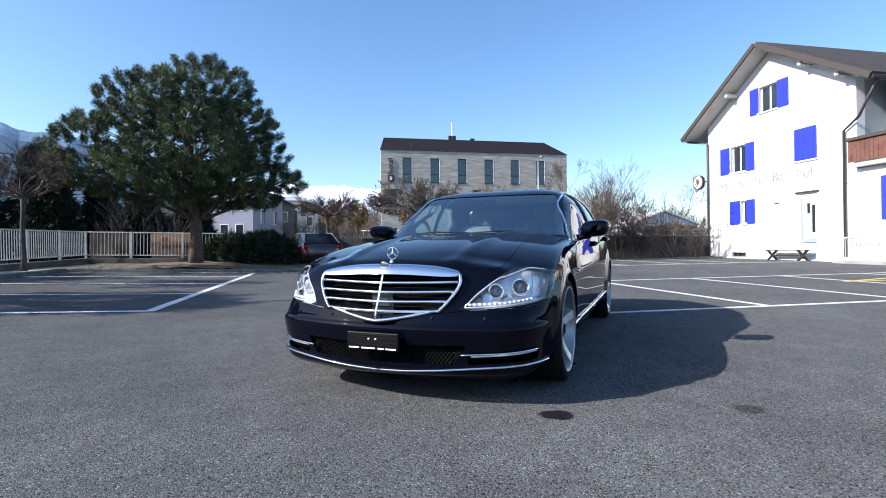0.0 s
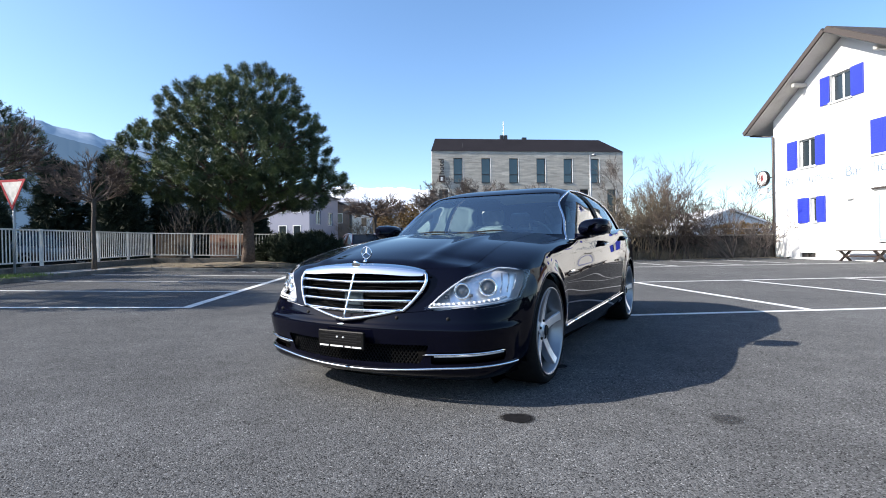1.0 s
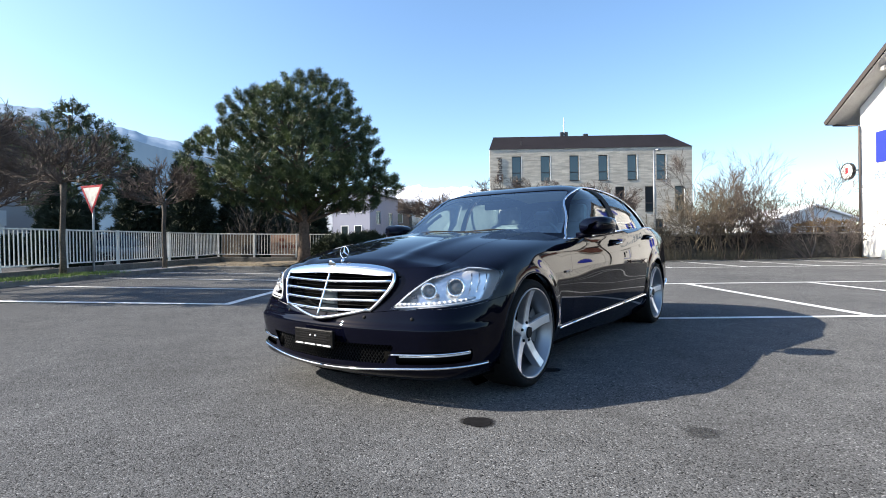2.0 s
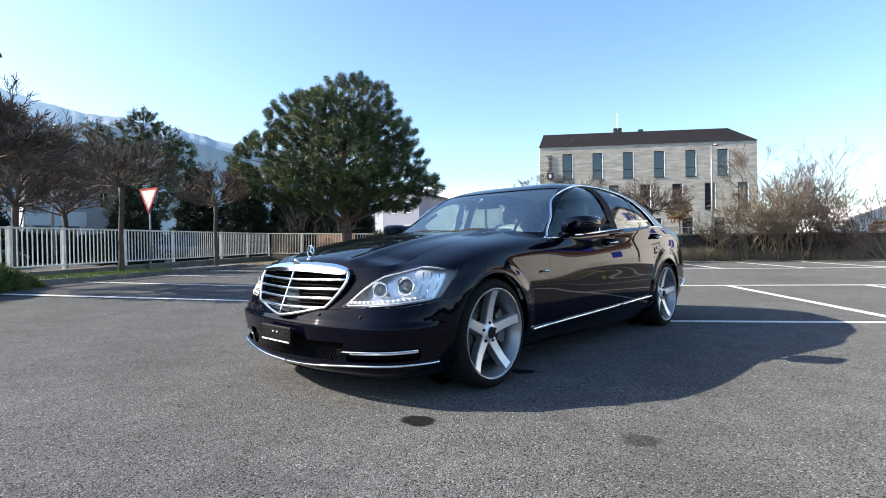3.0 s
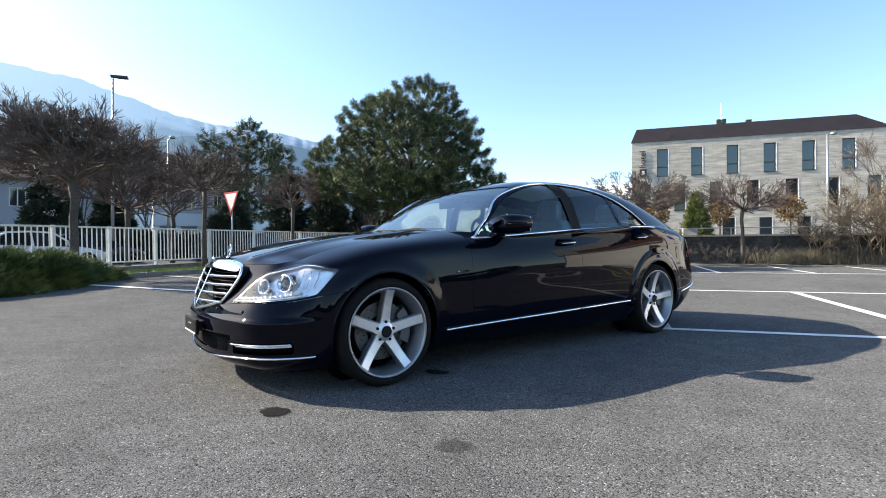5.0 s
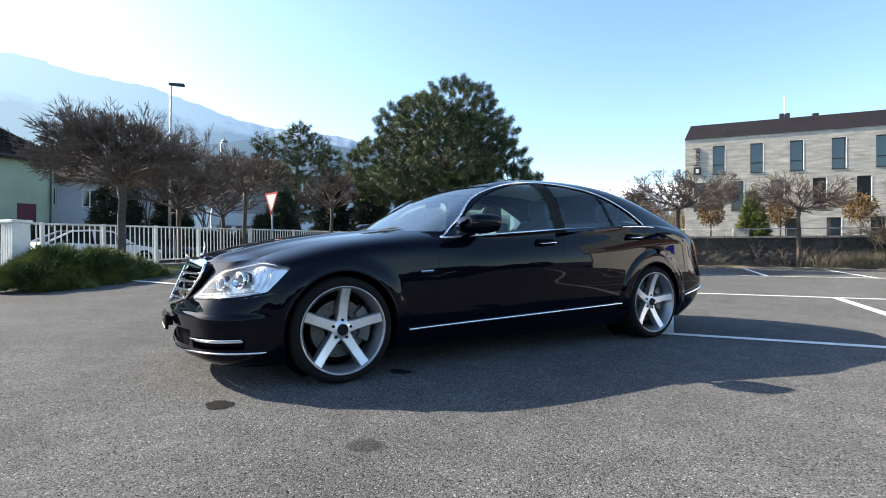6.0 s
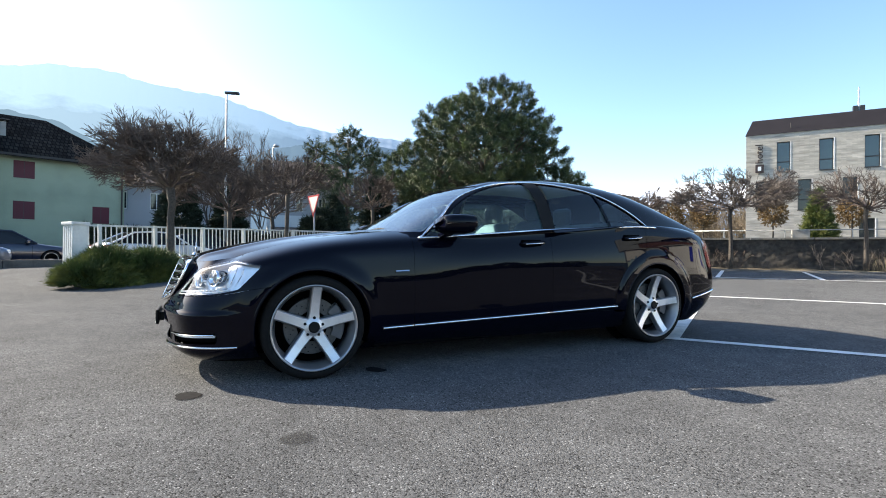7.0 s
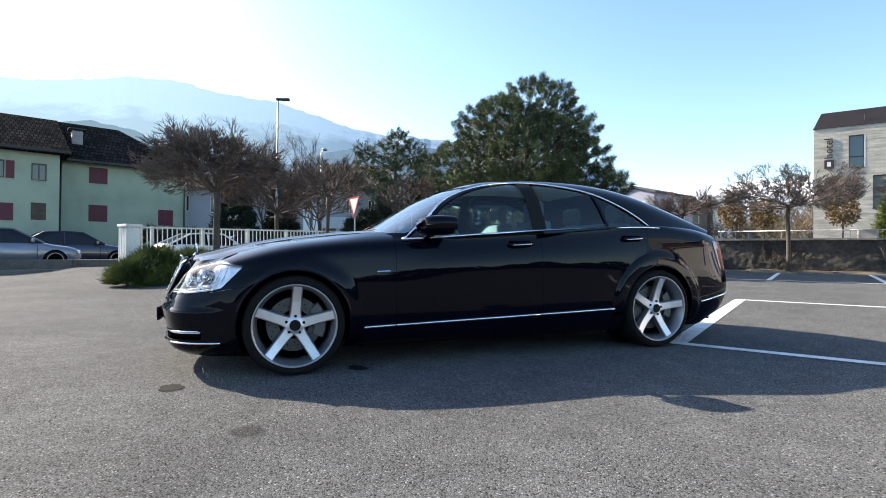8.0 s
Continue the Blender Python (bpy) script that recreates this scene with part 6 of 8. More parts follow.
def skin(s, t, off=0.0):
    """A point of the car's outer skin: s along the plan outline, t from the sill up over the shoulder."""
    key = round(s, 4)
    if key not in profiles:
        profiles[key] = profile(s)
    fz, fi = profiles[key]
    x, y = plan_x(s), plan_y(s)
    dx, dy = plan_x(s + 0.01) - plan_x(s - 0.01), plan_y(s + 0.01) - plan_y(s - 0.01)
    ln = math.hypot(dx, dy)
    nx, ny = dy / ln, -dx / ln
    if s <= 0 or s >= S_END:
        x, nx, ny = 0.0, 0.0, (-1.0 if s <= 0 else 1.0)
    z = fz(t)
    ins = fi(t) - off
    if -0.6 < y < 3.6:
        ins -= flare(y, z)
    if y < -0.35:
        # the bumper stands proud below a crease under the lamps
        ins += 0.017 * smooth((z - 0.447) / 0.018) * (1 - smooth((y + 0.66) / 0.28))
    return Vector((x - nx * ins, y - ny * ins, z))


def trimmed(surface, a_vals, b_vals, keeps, thick=0.0):
    """A grid on a surface, cut to where all keeps(point) are positive; its edge is drawn onto the cut."""
    na, nb = len(a_vals), len(b_vals)
    par = [[(a, b) for b in b_vals] for a in a_vals]
    pts = [[surface(a, b) for b in b_vals] for a in a_vals]
    val = lambda p: min((k(p) for k in keeps), default=1.0)
    vv = [[val(pts[i][j]) for j in range(nb)] for i in range(na)]
    faces, used = [], set()
    for i in range(na - 1):
        for j in range(nb - 1):
            q = ((i, j), (i + 1, j), (i + 1, j + 1), (i, j + 1))
            if max(vv[a][b] for a, b in q) > 0:
                faces.append(q)
                used.update(q)
    for i, j in used:
        if vv[i][j] >= 0 or not keeps:
            continue
        best, near = None, None
        for di in (-1, 0, 1):
            for dj in (-1, 0, 1):
                a, b = i + di, j + dj
                if 0 <= a < na and 0 <= b < nb and vv[a][b] > 0:
                    lo, hi = par[i][j], par[a][b]
                    f0, f1 = 0.0, 1.0
                    for _ in range(9):
                        fm = (f0 + f1) / 2
                        if val(surface(lo[0] + (hi[0] - lo[0]) * fm, lo[1] + (hi[1] - lo[1]) * fm)) > 0:
                            f1 = fm
                        else:
                            f0 = fm
                    p = surface(lo[0] + (hi[0] - lo[0]) * f1, lo[1] + (hi[1] - lo[1]) * f1)
                    dd = (p - pts[i][j]).length
                    if best is None or dd < best:
                        best, near = dd, p
        if near is not None:
            pts[i][j] = near
    index, g = {}, Geo()
    for key in sorted(used):
        index[key] = len(g.v)
        g.v.append(tuple(pts[key[0]][key[1]]))
    g.f = [tuple(index[k] for k in q) for q in faces]
    return g


def steps(a, b, n):
    return [a + (b - a) * i / n for i in range(n + 1)]


def mirrored(g):
    m = Geo()
    m.v = [(-x, y, z) for x, y, z in g.v]
    m.f = [tuple(reversed(f)) for f in g.f]
    return m


def ball_out(ob, middle=Vector((0, 1.6, 0.6))):
    """Turns the faces of a shell outwards."""
    me = ob.data
    bm = bmesh.new()
    bm.from_mesh(me)
    bmesh.ops.remove_doubles(bm, verts=bm.verts, dist=0.0022)
    bmesh.ops.dissolve_degenerate(bm, edges=bm.edges, dist=0.0008)
    bmesh.ops.recalc_face_normals(bm, faces=bm.faces)
    bm.normal_update()
    tot = sum((f.calc_center_median() - middle).dot(f.normal) * f.calc_area() for f in bm.faces)
    if tot < 0:
        bmesh.ops.reverse_faces(bm, faces=bm.faces)
    bm.to_mesh(me)
    bm.free()
    return ob


def crisp(ob):
    """Keep the cut edges of a pressed panel sharp, so that its face stays true to the seam."""
    bm = bmesh.new()
    bm.from_mesh(ob.data)
    for e in bm.edges:
        if e.is_boundary:
            e.smooth = False
    bm.to_mesh(ob.data)
    bm.free()


def panel(name, g, mat, label="", thick=0.006, parent=None, middle=Vector((0, 1.6, 0.6))):
    ob = part(name, g, mat, parent or car, label, shade=True)
    ball_out(ob, middle)
    if thick:
        crisp(ob)
        mod = ob.modifiers.new("thickness", "SOLIDIFY")
        mod.thickness, mod.offset = thick, -1
    return ob


def both(name, g, mat, label="", thick=0.006, parent=None):
    return panel(name, g, mat, label, thick, parent), panel(name, mirrored(g), mat, label, thick, parent)


def whole(name, g, mat, label="", thick=0.006):
    """A panel that runs across the car, made from its left half."""
    m = mirrored(g)
    n = len(g.v)
    both_halves = Geo()
    both_halves.v = g.v + m.v
    both_halves.f = g.f + [tuple(n + i for i in f) for f in m.f]
    return panel(name, both_halves, mat, label, thick)


car = thing("sedan", "black luxury sedan parked on silver five-spoke wheels", "car", pose(-0.006, 0, 0, 0.69, 0.34, 0))
GAP = 0.001
arch_f = lambda p: math.hypot(p.y, p.z - WHEEL_Z) - ARCH_R
arch_r = lambda p: math.hypot(p.y - BASE, p.z - WHEEL_Z) - ARCH_R
# seams: height of the bumper's upper edge, lamp outline, door cuts
bumper_edge = spline([(-0.93, 0.495), (-0.85, 0.522), (-0.80, 0.540), (-0.66, 0.552), (-0.45, 0.585), (-0.30, 0.608)])
lamp_low = spline([(0.0, 0.548), (0.26, 0.560), (0.515, 0.592), (0.64, 0.628)])
lamp_high = spline([(0.0, 0.552), (0.02, 0.566), (0.07, 0.610), (0.12, 0.650), (0.19, 0.697), (0.26, 0.731), (0.35, 0.758), (0.47, 0.768), (0.63, 0.742)])
lamp_run = lambda p: math.hypot(abs(p.x) - 0.475, p.y + 0.80)


def lamp_in(p, grow_=0.0):
    """Positive inside the headlamp's outline."""
    h = lamp_run(p)
    tip = (-0.322 + grow_) - p.y - 0.97 * max(0.0, 0.742 - p.z)
    return min(p.z - lamp_low(h) + grow_, lamp_high(h) - p.z + grow_, tip, abs(p.x) - 0.478 + grow_)


rear_edge = 0.60
door_cut_r = lambda p: min(2.93 - p.y - 0.25 * max(0, 0.92 - p.z), math.hypot(p.y - BASE, p.z - WHEEL_Z) - (ARCH_R + 0.118))
T_ALL = steps(0.0, 1.0, 56)

# front bumper, with openings for the lower grille and the running lights
intake = lambda p: min(p.z - 0.238 - 0.03 * abs(p.x), 0.345 + 0.02 * abs(p.x) - p.z, 0.45 + 0.6 * (p.z - 0.24) - abs(p.x)) if p.y < -0.7 else -1.0
drl_slot = lambda p: min(p.z - (0.252 + 0.05 * (abs(p.x) - 0.6)), (0.318 + 0.05 * (abs(p.x) - 0.6)) - p.z, abs(p.x) - 0.52, -0.58 - p.y)
grille_hole = lambda p: min(0.435 - abs(p.x) - 0.45 * max(0.0, 0.68 - p.z), p.z - 0.485, 0.735 - p.z) if p.y < -0.5 else -1.0
sb = steps(0.0, s_at(-0.28), 88)
g = trimmed(skin, sb, [t for t in T_ALL if t < 0.72], [arch_f, lambda p: bumper_edge(p.y) - GAP - p.z, lambda p: -intake(p), lambda p: -drl_slot(p)])
whole("front_bumper", g, M_BLACK)
# fender, from the lamp over the wheel to the door
g = trimmed(skin, steps(s_at(-0.62), s_at(0.70) - GAP, 100), T_ALL, [arch_f, lambda p: p.z - bumper_edge(p.y) - GAP if p.y < 0 else 1.0, lambda p: -lamp_in(p, GAP), lambda p: p.z - 0.30 if p.y > 0.2 else 1.0])
both("fender", g, M_BLACK)
# nose panel between lamp, grille and hood
g = trimmed(skin, steps(0.0, s_at(-0.62), 60), [t for t in T_ALL if t > 0.4], [lambda p: p.z - bumper_edge(p.y) - GAP, lambda p: -lamp_in(p, GAP), lambda p: -grille_hole(p)])
whole("nose_panel", g, M_BLACK)
g = trimmed(skin, steps(s_at(0.70) + GAP, s_at(1.885) - GAP, 60), [t for t in T_ALL if t < 0.90], [lambda p: p.z - 0.322])
both("front_door", g, M_BLACK)
g = trimmed(skin, steps(s_at(1.885) + GAP, s_at(2.96), 60), [t for t in T_ALL if t < 0.93], [lambda p: p.z - 0.322, lambda p: door_cut_r(p) - GAP])
both("rear_door", g, M_BLACK)
g = trimmed(skin, steps(s_at(2.50), s_at(4.0), 110), T_ALL, [arch_r, lambda p: -door_cut_r(p) - GAP, lambda p: p.z - rear_edge - GAP if p.y > BASE + 0.1 else p.z - 0.322])
both("rear_quarter", g, M_BLACK)
g = trimmed(skin, steps(s_at(4.0), S_END, 30), [t for t in T_ALL if t > 0.5], [lambda p: p.z - rear_edge - GAP])
whole("tail_panel", g, M_BLACK)
g = trimmed(skin, steps(s_at(3.2), S_END, 70), [t for t in T_ALL if t < 0.75], [arch_r, lambda p: rear_edge - GAP - p.z])
whole("rear_bumper", g, M_BLACK)
g = trimmed(skin, steps(s_at(0.30), s_at(2.75), 80), [t for t in T_ALL if t < 0.36], [arch_f, arch_r, lambda p: 0.318 - p.z if 0.45 < p.y < 2.55 else 0.305 - p.z])
both("sill", g, M_BLACK)

# hood and boot lid span the crown rails
hood_mid = spline([(-0.765, 0.782), (-0.68, 0.812), (-0.5, 0.862), (-0.3, 0.902), (0.0, 0.947), (0.3, 0.975), (0.62, 0.995)])
boot_mid = spline([(3.42, 1.135), (3.6, 1.105), (3.8, 1.065), (4.0, 1.025), (4.09, 1.0)])


def deck(s, b, mid, mid_y, power=2.3, ridge_=0.0):
    r = skin(s, 1.0)
    yc = mid_y(r.y)
    zc = mid(yc)
    w = abs(b) ** power
    ridge_z = ridge_ * math.exp(-((abs(b) - 0.60) / 0.085) ** 2)
    return Vector((b * r.x, yc + (r.y - yc) * b * b, zc + (r.z - zc) * w + ridge_z))


hood_y = spline([(-0.70, -0.768), (-0.5, -0.60), (0.0, -0.08), (0.4, 0.30), (0.74, 0.60)])
s_lip = s_at(-0.70)
rail_end = skin(s_lip, 1.0)
lip_x = [skin(s, 1.0).x for s in steps(0.0, s_lip, 80)]
lip_s = steps(0.0, s_lip, 80)
hood_b = steps(-0.995, 0.995, 60)
hood = trimmed(lambda s, b: deck(s, b, hood_mid, hood_y, ridge_=0.011), steps(s_lip, s_at(0.76), 70), hood_b, [])
# the lip runs on from the hood's front edge down to the grille and the lamps
base = len(hood.v)
for b in hood_b:
    p0, p1 = deck(s_lip, b, hood_mid, hood_y, ridge_=0.011), deck(s_lip + 0.02, b, hood_mid, hood_y, ridge_=0.011)
    a = skin(float(np.interp(abs(b) * rail_end.x, lip_x, lip_s)), 1.0, 0.002)
    a = Vector((math.copysign(a.x, b) if abs(b) > 1e-6 else 0.0, a.y, a.z))
    c = p0 + (p0 - p1).normalized() * (a - p0).length * 0.55
    for f in steps(0, 1, 6):
        hood.v.append(tuple(p0 * (1 - f) ** 2 + c * (2 * f * (1 - f)) + a * f * f))
hood.f += [(base + 7 * i + j, base + 7 * i + j + 1, base + 7 * i + j + 8, base + 7 * i + j + 7) for i in range(60) for j in range(6)]
panel("hood", hood, M_BLACK, "long black engine hood", 0.008)
boot_y = spline([(3.30, 3.42), (3.6, 3.66), (3.85, 3.93), (3.98, 4.09)])
g = trimmed(lambda s, b: deck(s, b, boot_mid, boot_y, 2.6), steps(s_at(3.25), s_at(3.98), 40), steps(-0.995, 0.995, 40), [])
panel("boot_lid", g, M_BLACK, "", 0.008)

# ---- cabin ----
roof_line = spline([(0.40, 0.82), (0.60, 0.928), (0.75, 1.010), (0.90, 1.094), (1.05, 1.182), (1.20, 1.272), (1.35, 1.352), (1.50, 1.408), (1.65, 1.440), (1.85, 1.461), (2.05, 1.470), (2.35, 1.467), (2.66, 1.440), (2.95, 1.378), (3.2, 1.296), (3.45, 1.203), (3.75, 1.09), (3.9, 1.03)])
belt_x = spline([(0.4, 0.80), (0.8, 0.86), (1.3, 0.872), (2.0, 0.876), (2.7, 0.862), (3.1, 0.832), (3.5, 0.78), (3.9, 0.70)])
belt_z = spline([(0.4, 0.90), (0.8, 0.915), (1.3, 0.948), (1.9, 0.988), (2.5, 1.010), (3.0, 1.015), (3.4, 1.0), (3.9, 0.97)])
bow = spline([(0.4, 0.13), (0.9, 0.12), (1.3, 0.09), (1.8, 0.0), (2.4, 0.0), (2.9, -0.10), (3.4, -0.20), (3.9, -0.22)])


def cabin(yw, f, off=0.0):
    """A point of the cabin's skin: yw along the car, f from the left belt (0) over the roof (0.5) to the right belt (1)."""
    xb, zb, zr = belt_x(yw), belt_z(yw) - 0.012, roof_line(yw)
    ang = math.pi * f
    c, s = math.cos(ang), math.sin(ang)
    q = 4.4 + 3.8 * (1 - smooth((yw - 1.25) / 0.55))
    rad = (abs(c) ** q + abs(s) ** q) ** (-1 / q)
    X, Z = c * rad, s * rad
    Z -= (1 - smooth((yw - 1.25) / 0.4)) * max(0.0, Z - (1 - 0.06 * X * X))
    x = (xb - off) * X * (1 - 0.175 * Z)
    z = zb + (zr - zb - off) * Z
    y = yw - bow(yw) * (1 - (x / 0.86) ** 2) * smooth(Z * 1.4)
    return Vector((x, y, z))


dlo_top = spline([(0.70, 0.865), (0.79, 0.925), (0.88, 0.992), (0.99, 1.072), (1.12, 1.185), (1.31, 1.300), (1.56, 1.374), (1.88, 1.405), (2.18, 1.384), (2.48, 1.324), (2.74, 1.212), (2.93, 1.105), (3.06, 1.010), (3.14, 0.95)])
sill_line = lambda y: belt_z(y) + 0.006


def side_glass(p):
    return min(dlo_top(p.y) - p.z, p.z - sill_line(p.y), abs(p.x) - 0.45)


def screen(p):
    return min(p.z - dlo_top(p.y) - 0.030, 1.30 + 0.07 * (p.x / 0.6) ** 2 - p.y, p.z - 0.972)


rear_pane_edge = spline([(1.0, 0.60), (1.15, 0.585), (1.3, 0.56), (1.45, 0.52)])


def rear_screen(p):
    return min(rear_pane_edge(p.z) - abs(p.x), p.y - 2.80 + 0.08 * (p.x / 0.6) ** 2, p.z - 1.125)


F_ALL = steps(0.0, 1.0, 140)
g = trimmed(cabin, steps(0.42, 3.80, 130), F_ALL, [lambda p: -side_glass(p), lambda p: -screen(p), lambda p: -rear_screen(p), lambda p: p.z - belt_z(p.y) + 0.02])
panel("roof", g, M_BLACK, "black roof with pillars", 0.02, middle=Vector((0, 1.9, 0.9)))
inner = lambda yw, f: cabin(yw, f, 0.006)
g = trimmed(inner, steps(0.40, 1.65, 50), steps(0.04, 0.96, 80), [lambda p: screen(p) + 0.012])
ws = panel("windscreen", g, M_WIND, "clear faintly green windscreen", 0, middle=Vector((0, 1.9, 0.9)))
g = trimmed(inner, steps(2.6, 3.8, 40), steps(0.06, 0.94, 50), [lambda p: rear_screen(p) + 0.012])
panel("rear_window", g, M_TINT, "", 0, middle=Vector((0, 1.9, 0.9)))
for y0, y1, nm in ((0.6, 1.845, "front_side_window"), (1.955, 3.2, "rear_side_window")):
    g = trimmed(inner, steps(y0 - 0.1, y1 + 0.1, 56), steps(0.0, 0.42, 40), [lambda p: side_glass(p) + 0.012, lambda p: p.y - y0, lambda p: y1 - p.y])
    both(nm, g, M_TINT, "dark tinted glass", 0)


def on_cabin(y, z):
    """A point on the cabin's left skin at a length and height."""
    lo, hi = 0.0, 0.5
    for _ in range(22):
        m = (lo + hi) / 2
        if cabin(y, m).z < z:
            lo = m
        else:
            hi = m
    return cabin(y, lo)


def strip(name, pts, r, mat, flat=0.5, label="", parent=None, sides=8):
    g = Geo().tube(pts, r, sides, flat=flat)
    part(name, g, mat, parent or car, label, shade=True)
    part(name, mirrored(g), mat, parent or car, label, shade=True)


top_pts = [on_cabin(y, max(dlo_top(y), sill_line(y)) + 0.006) + Vector((0.004, 0, 0)) for y in steps(0.765, 3.055, 60)]
strip("window_trim", top_pts, 0.009, M_CHROME, 0.9, "bright chrome window surround")
belt_pts = []
for y in steps(0.75, 3.07, 50):
    a, b = skin(s_at(y), 0.86), on_cabin(y, sill_line(y) + 0.002)
    belt_pts.append(Vector((max(a.x, b.x + 0.006) + 0.003, y, max(a.z, b.z) + 0.004)))
strip("belt_trim", belt_pts, 0.0085, M_CHROME, 0.9, "bright chrome belt strip")
# black pillar between the doors, and the thin bar of the rear quarter pane
for y0, y1, w in ((1.90, 1.86, 0.06), (2.57, 2.48, 0.012)):
    g = Geo()
    rows = []
    for k in range(13):
        f = k / 12
        y = y0 + (y1 - y0) * f
        z = sill_line(y) + (dlo_top(y) - sill_line(y)) * f
        rows.append((on_cabin(y - w, z) + Vector((0.003, 0, 0)), on_cabin(y + w, z) + Vector((0.003, 0, 0))))
    for a, b in rows:
        g.v += [tuple(a), tuple(b)]
    g.f = [(2 * k, 2 * k + 1, 2 * k + 3, 2 * k + 2) for k in range(12)]
    for gg in (g, mirrored(g)):
        part("window_pillar", gg, M_PLASTIC if w > 0.03 else M_BLACK, car, "gloss black pillar", shade=True)

# ---- trims on the flank ----
def flank(y, z, off=0.004):
    return skin_at(s_at(y), z, off)


def skin_at(s, z, off=0.0):
    """The skin's point at a height."""
    lo, hi = 0.0, 0.9
    for _ in range(20):
        m = (lo + hi) / 2
        if skin(s, m).z < z:
            lo = m
        else:
            hi = m
    return skin(s, lo, off)


for y0, y1 in ((0.47, 0.695), (0.705, 1.88), (1.89, 2.56)):
    strip("sill_trim", [flank(y, 0.300 + 0.026 * (y - 0.47), 0.007) for y in steps(y0, y1, 16)], 0.011, M_CHROME, 0.8, "bright chrome sill strip")
strip("rear_bumper_trim", [flank(y, 0.385 + 0.16 * (y - 3.55), 0.006) for y in steps(3.53, 3.93, 14)], 0.011, M_CHROME, 0.8, "bright chrome bumper strip")
strip("chin_trim", [skin_at(s, 0.197 + 0.045 * smooth(plan_x(s) / 0.86), 0.006) for s in steps(0.0, s_at(-0.47), 50)], 0.0085, M_CHROME, 0.8, "bright chrome chin strip")


for yc in (0.0, BASE):
    ring_ = []
    for a in steps(radians(-16), radians(196), 60):
        y, z = yc + (ARCH_R + 0.003) * math.cos(a), WHEEL_Z + (ARCH_R + 0.003) * math.sin(a)
        ring_.append(flank(y, z, -0.006))
    strip("arch_lip", ring_, 0.010, M_BLACK, 1.0, "", None, 8)


# black strips set behind the door gaps to draw their shade
for y0, z0, z1 in ((0.70, 0.31, 0.93), (1.885, 0.31, 0.98)):
    gap_strip = Geo()
    for z in steps(z0, z1, 60):
        gap_strip.v += [tuple(flank(y0 - 0.004, z, -0.0022)), tuple(flank(y0 + 0.004, z, -0.0022))]
    gap_strip.f = [(2 * k, 2 * k + 1, 2 * k + 3, 2 * k + 2) for k in range(60)]
    part("door_seal", gap_strip, M_VOID, car)
    part("door_seal", mirrored(gap_strip), M_VOID, car)
# ---- headlamps ----
SL = steps(0.44, s_at(-0.28), 90)
TL = steps(0.36, 0.99, 60)


def lampf(h, z, off):
    """The skin's point at a length from the lamp's inner tip, at a height."""
    lo_s, hi_s = 0.48, s_at(-0.2)
    for _ in range(18):
        ms = (lo_s + hi_s) / 2
        if lamp_run(skin_at(ms, z)) < h:
            lo_s = ms
        else:
            hi_s = ms
    return skin_at(lo_s, z, off)


lens_g = trimmed(lambda s, t: skin(s, t, 0.003), SL, TL, [lambda p: lamp_in(p, 0.004)])
bowl_g = trimmed(lambda s, t: skin(s, t, -0.062), SL, TL, [lambda p: lamp_in(p + Vector((0.025, -0.025, 0)), 0.05), lambda p: p.x - 0.455])
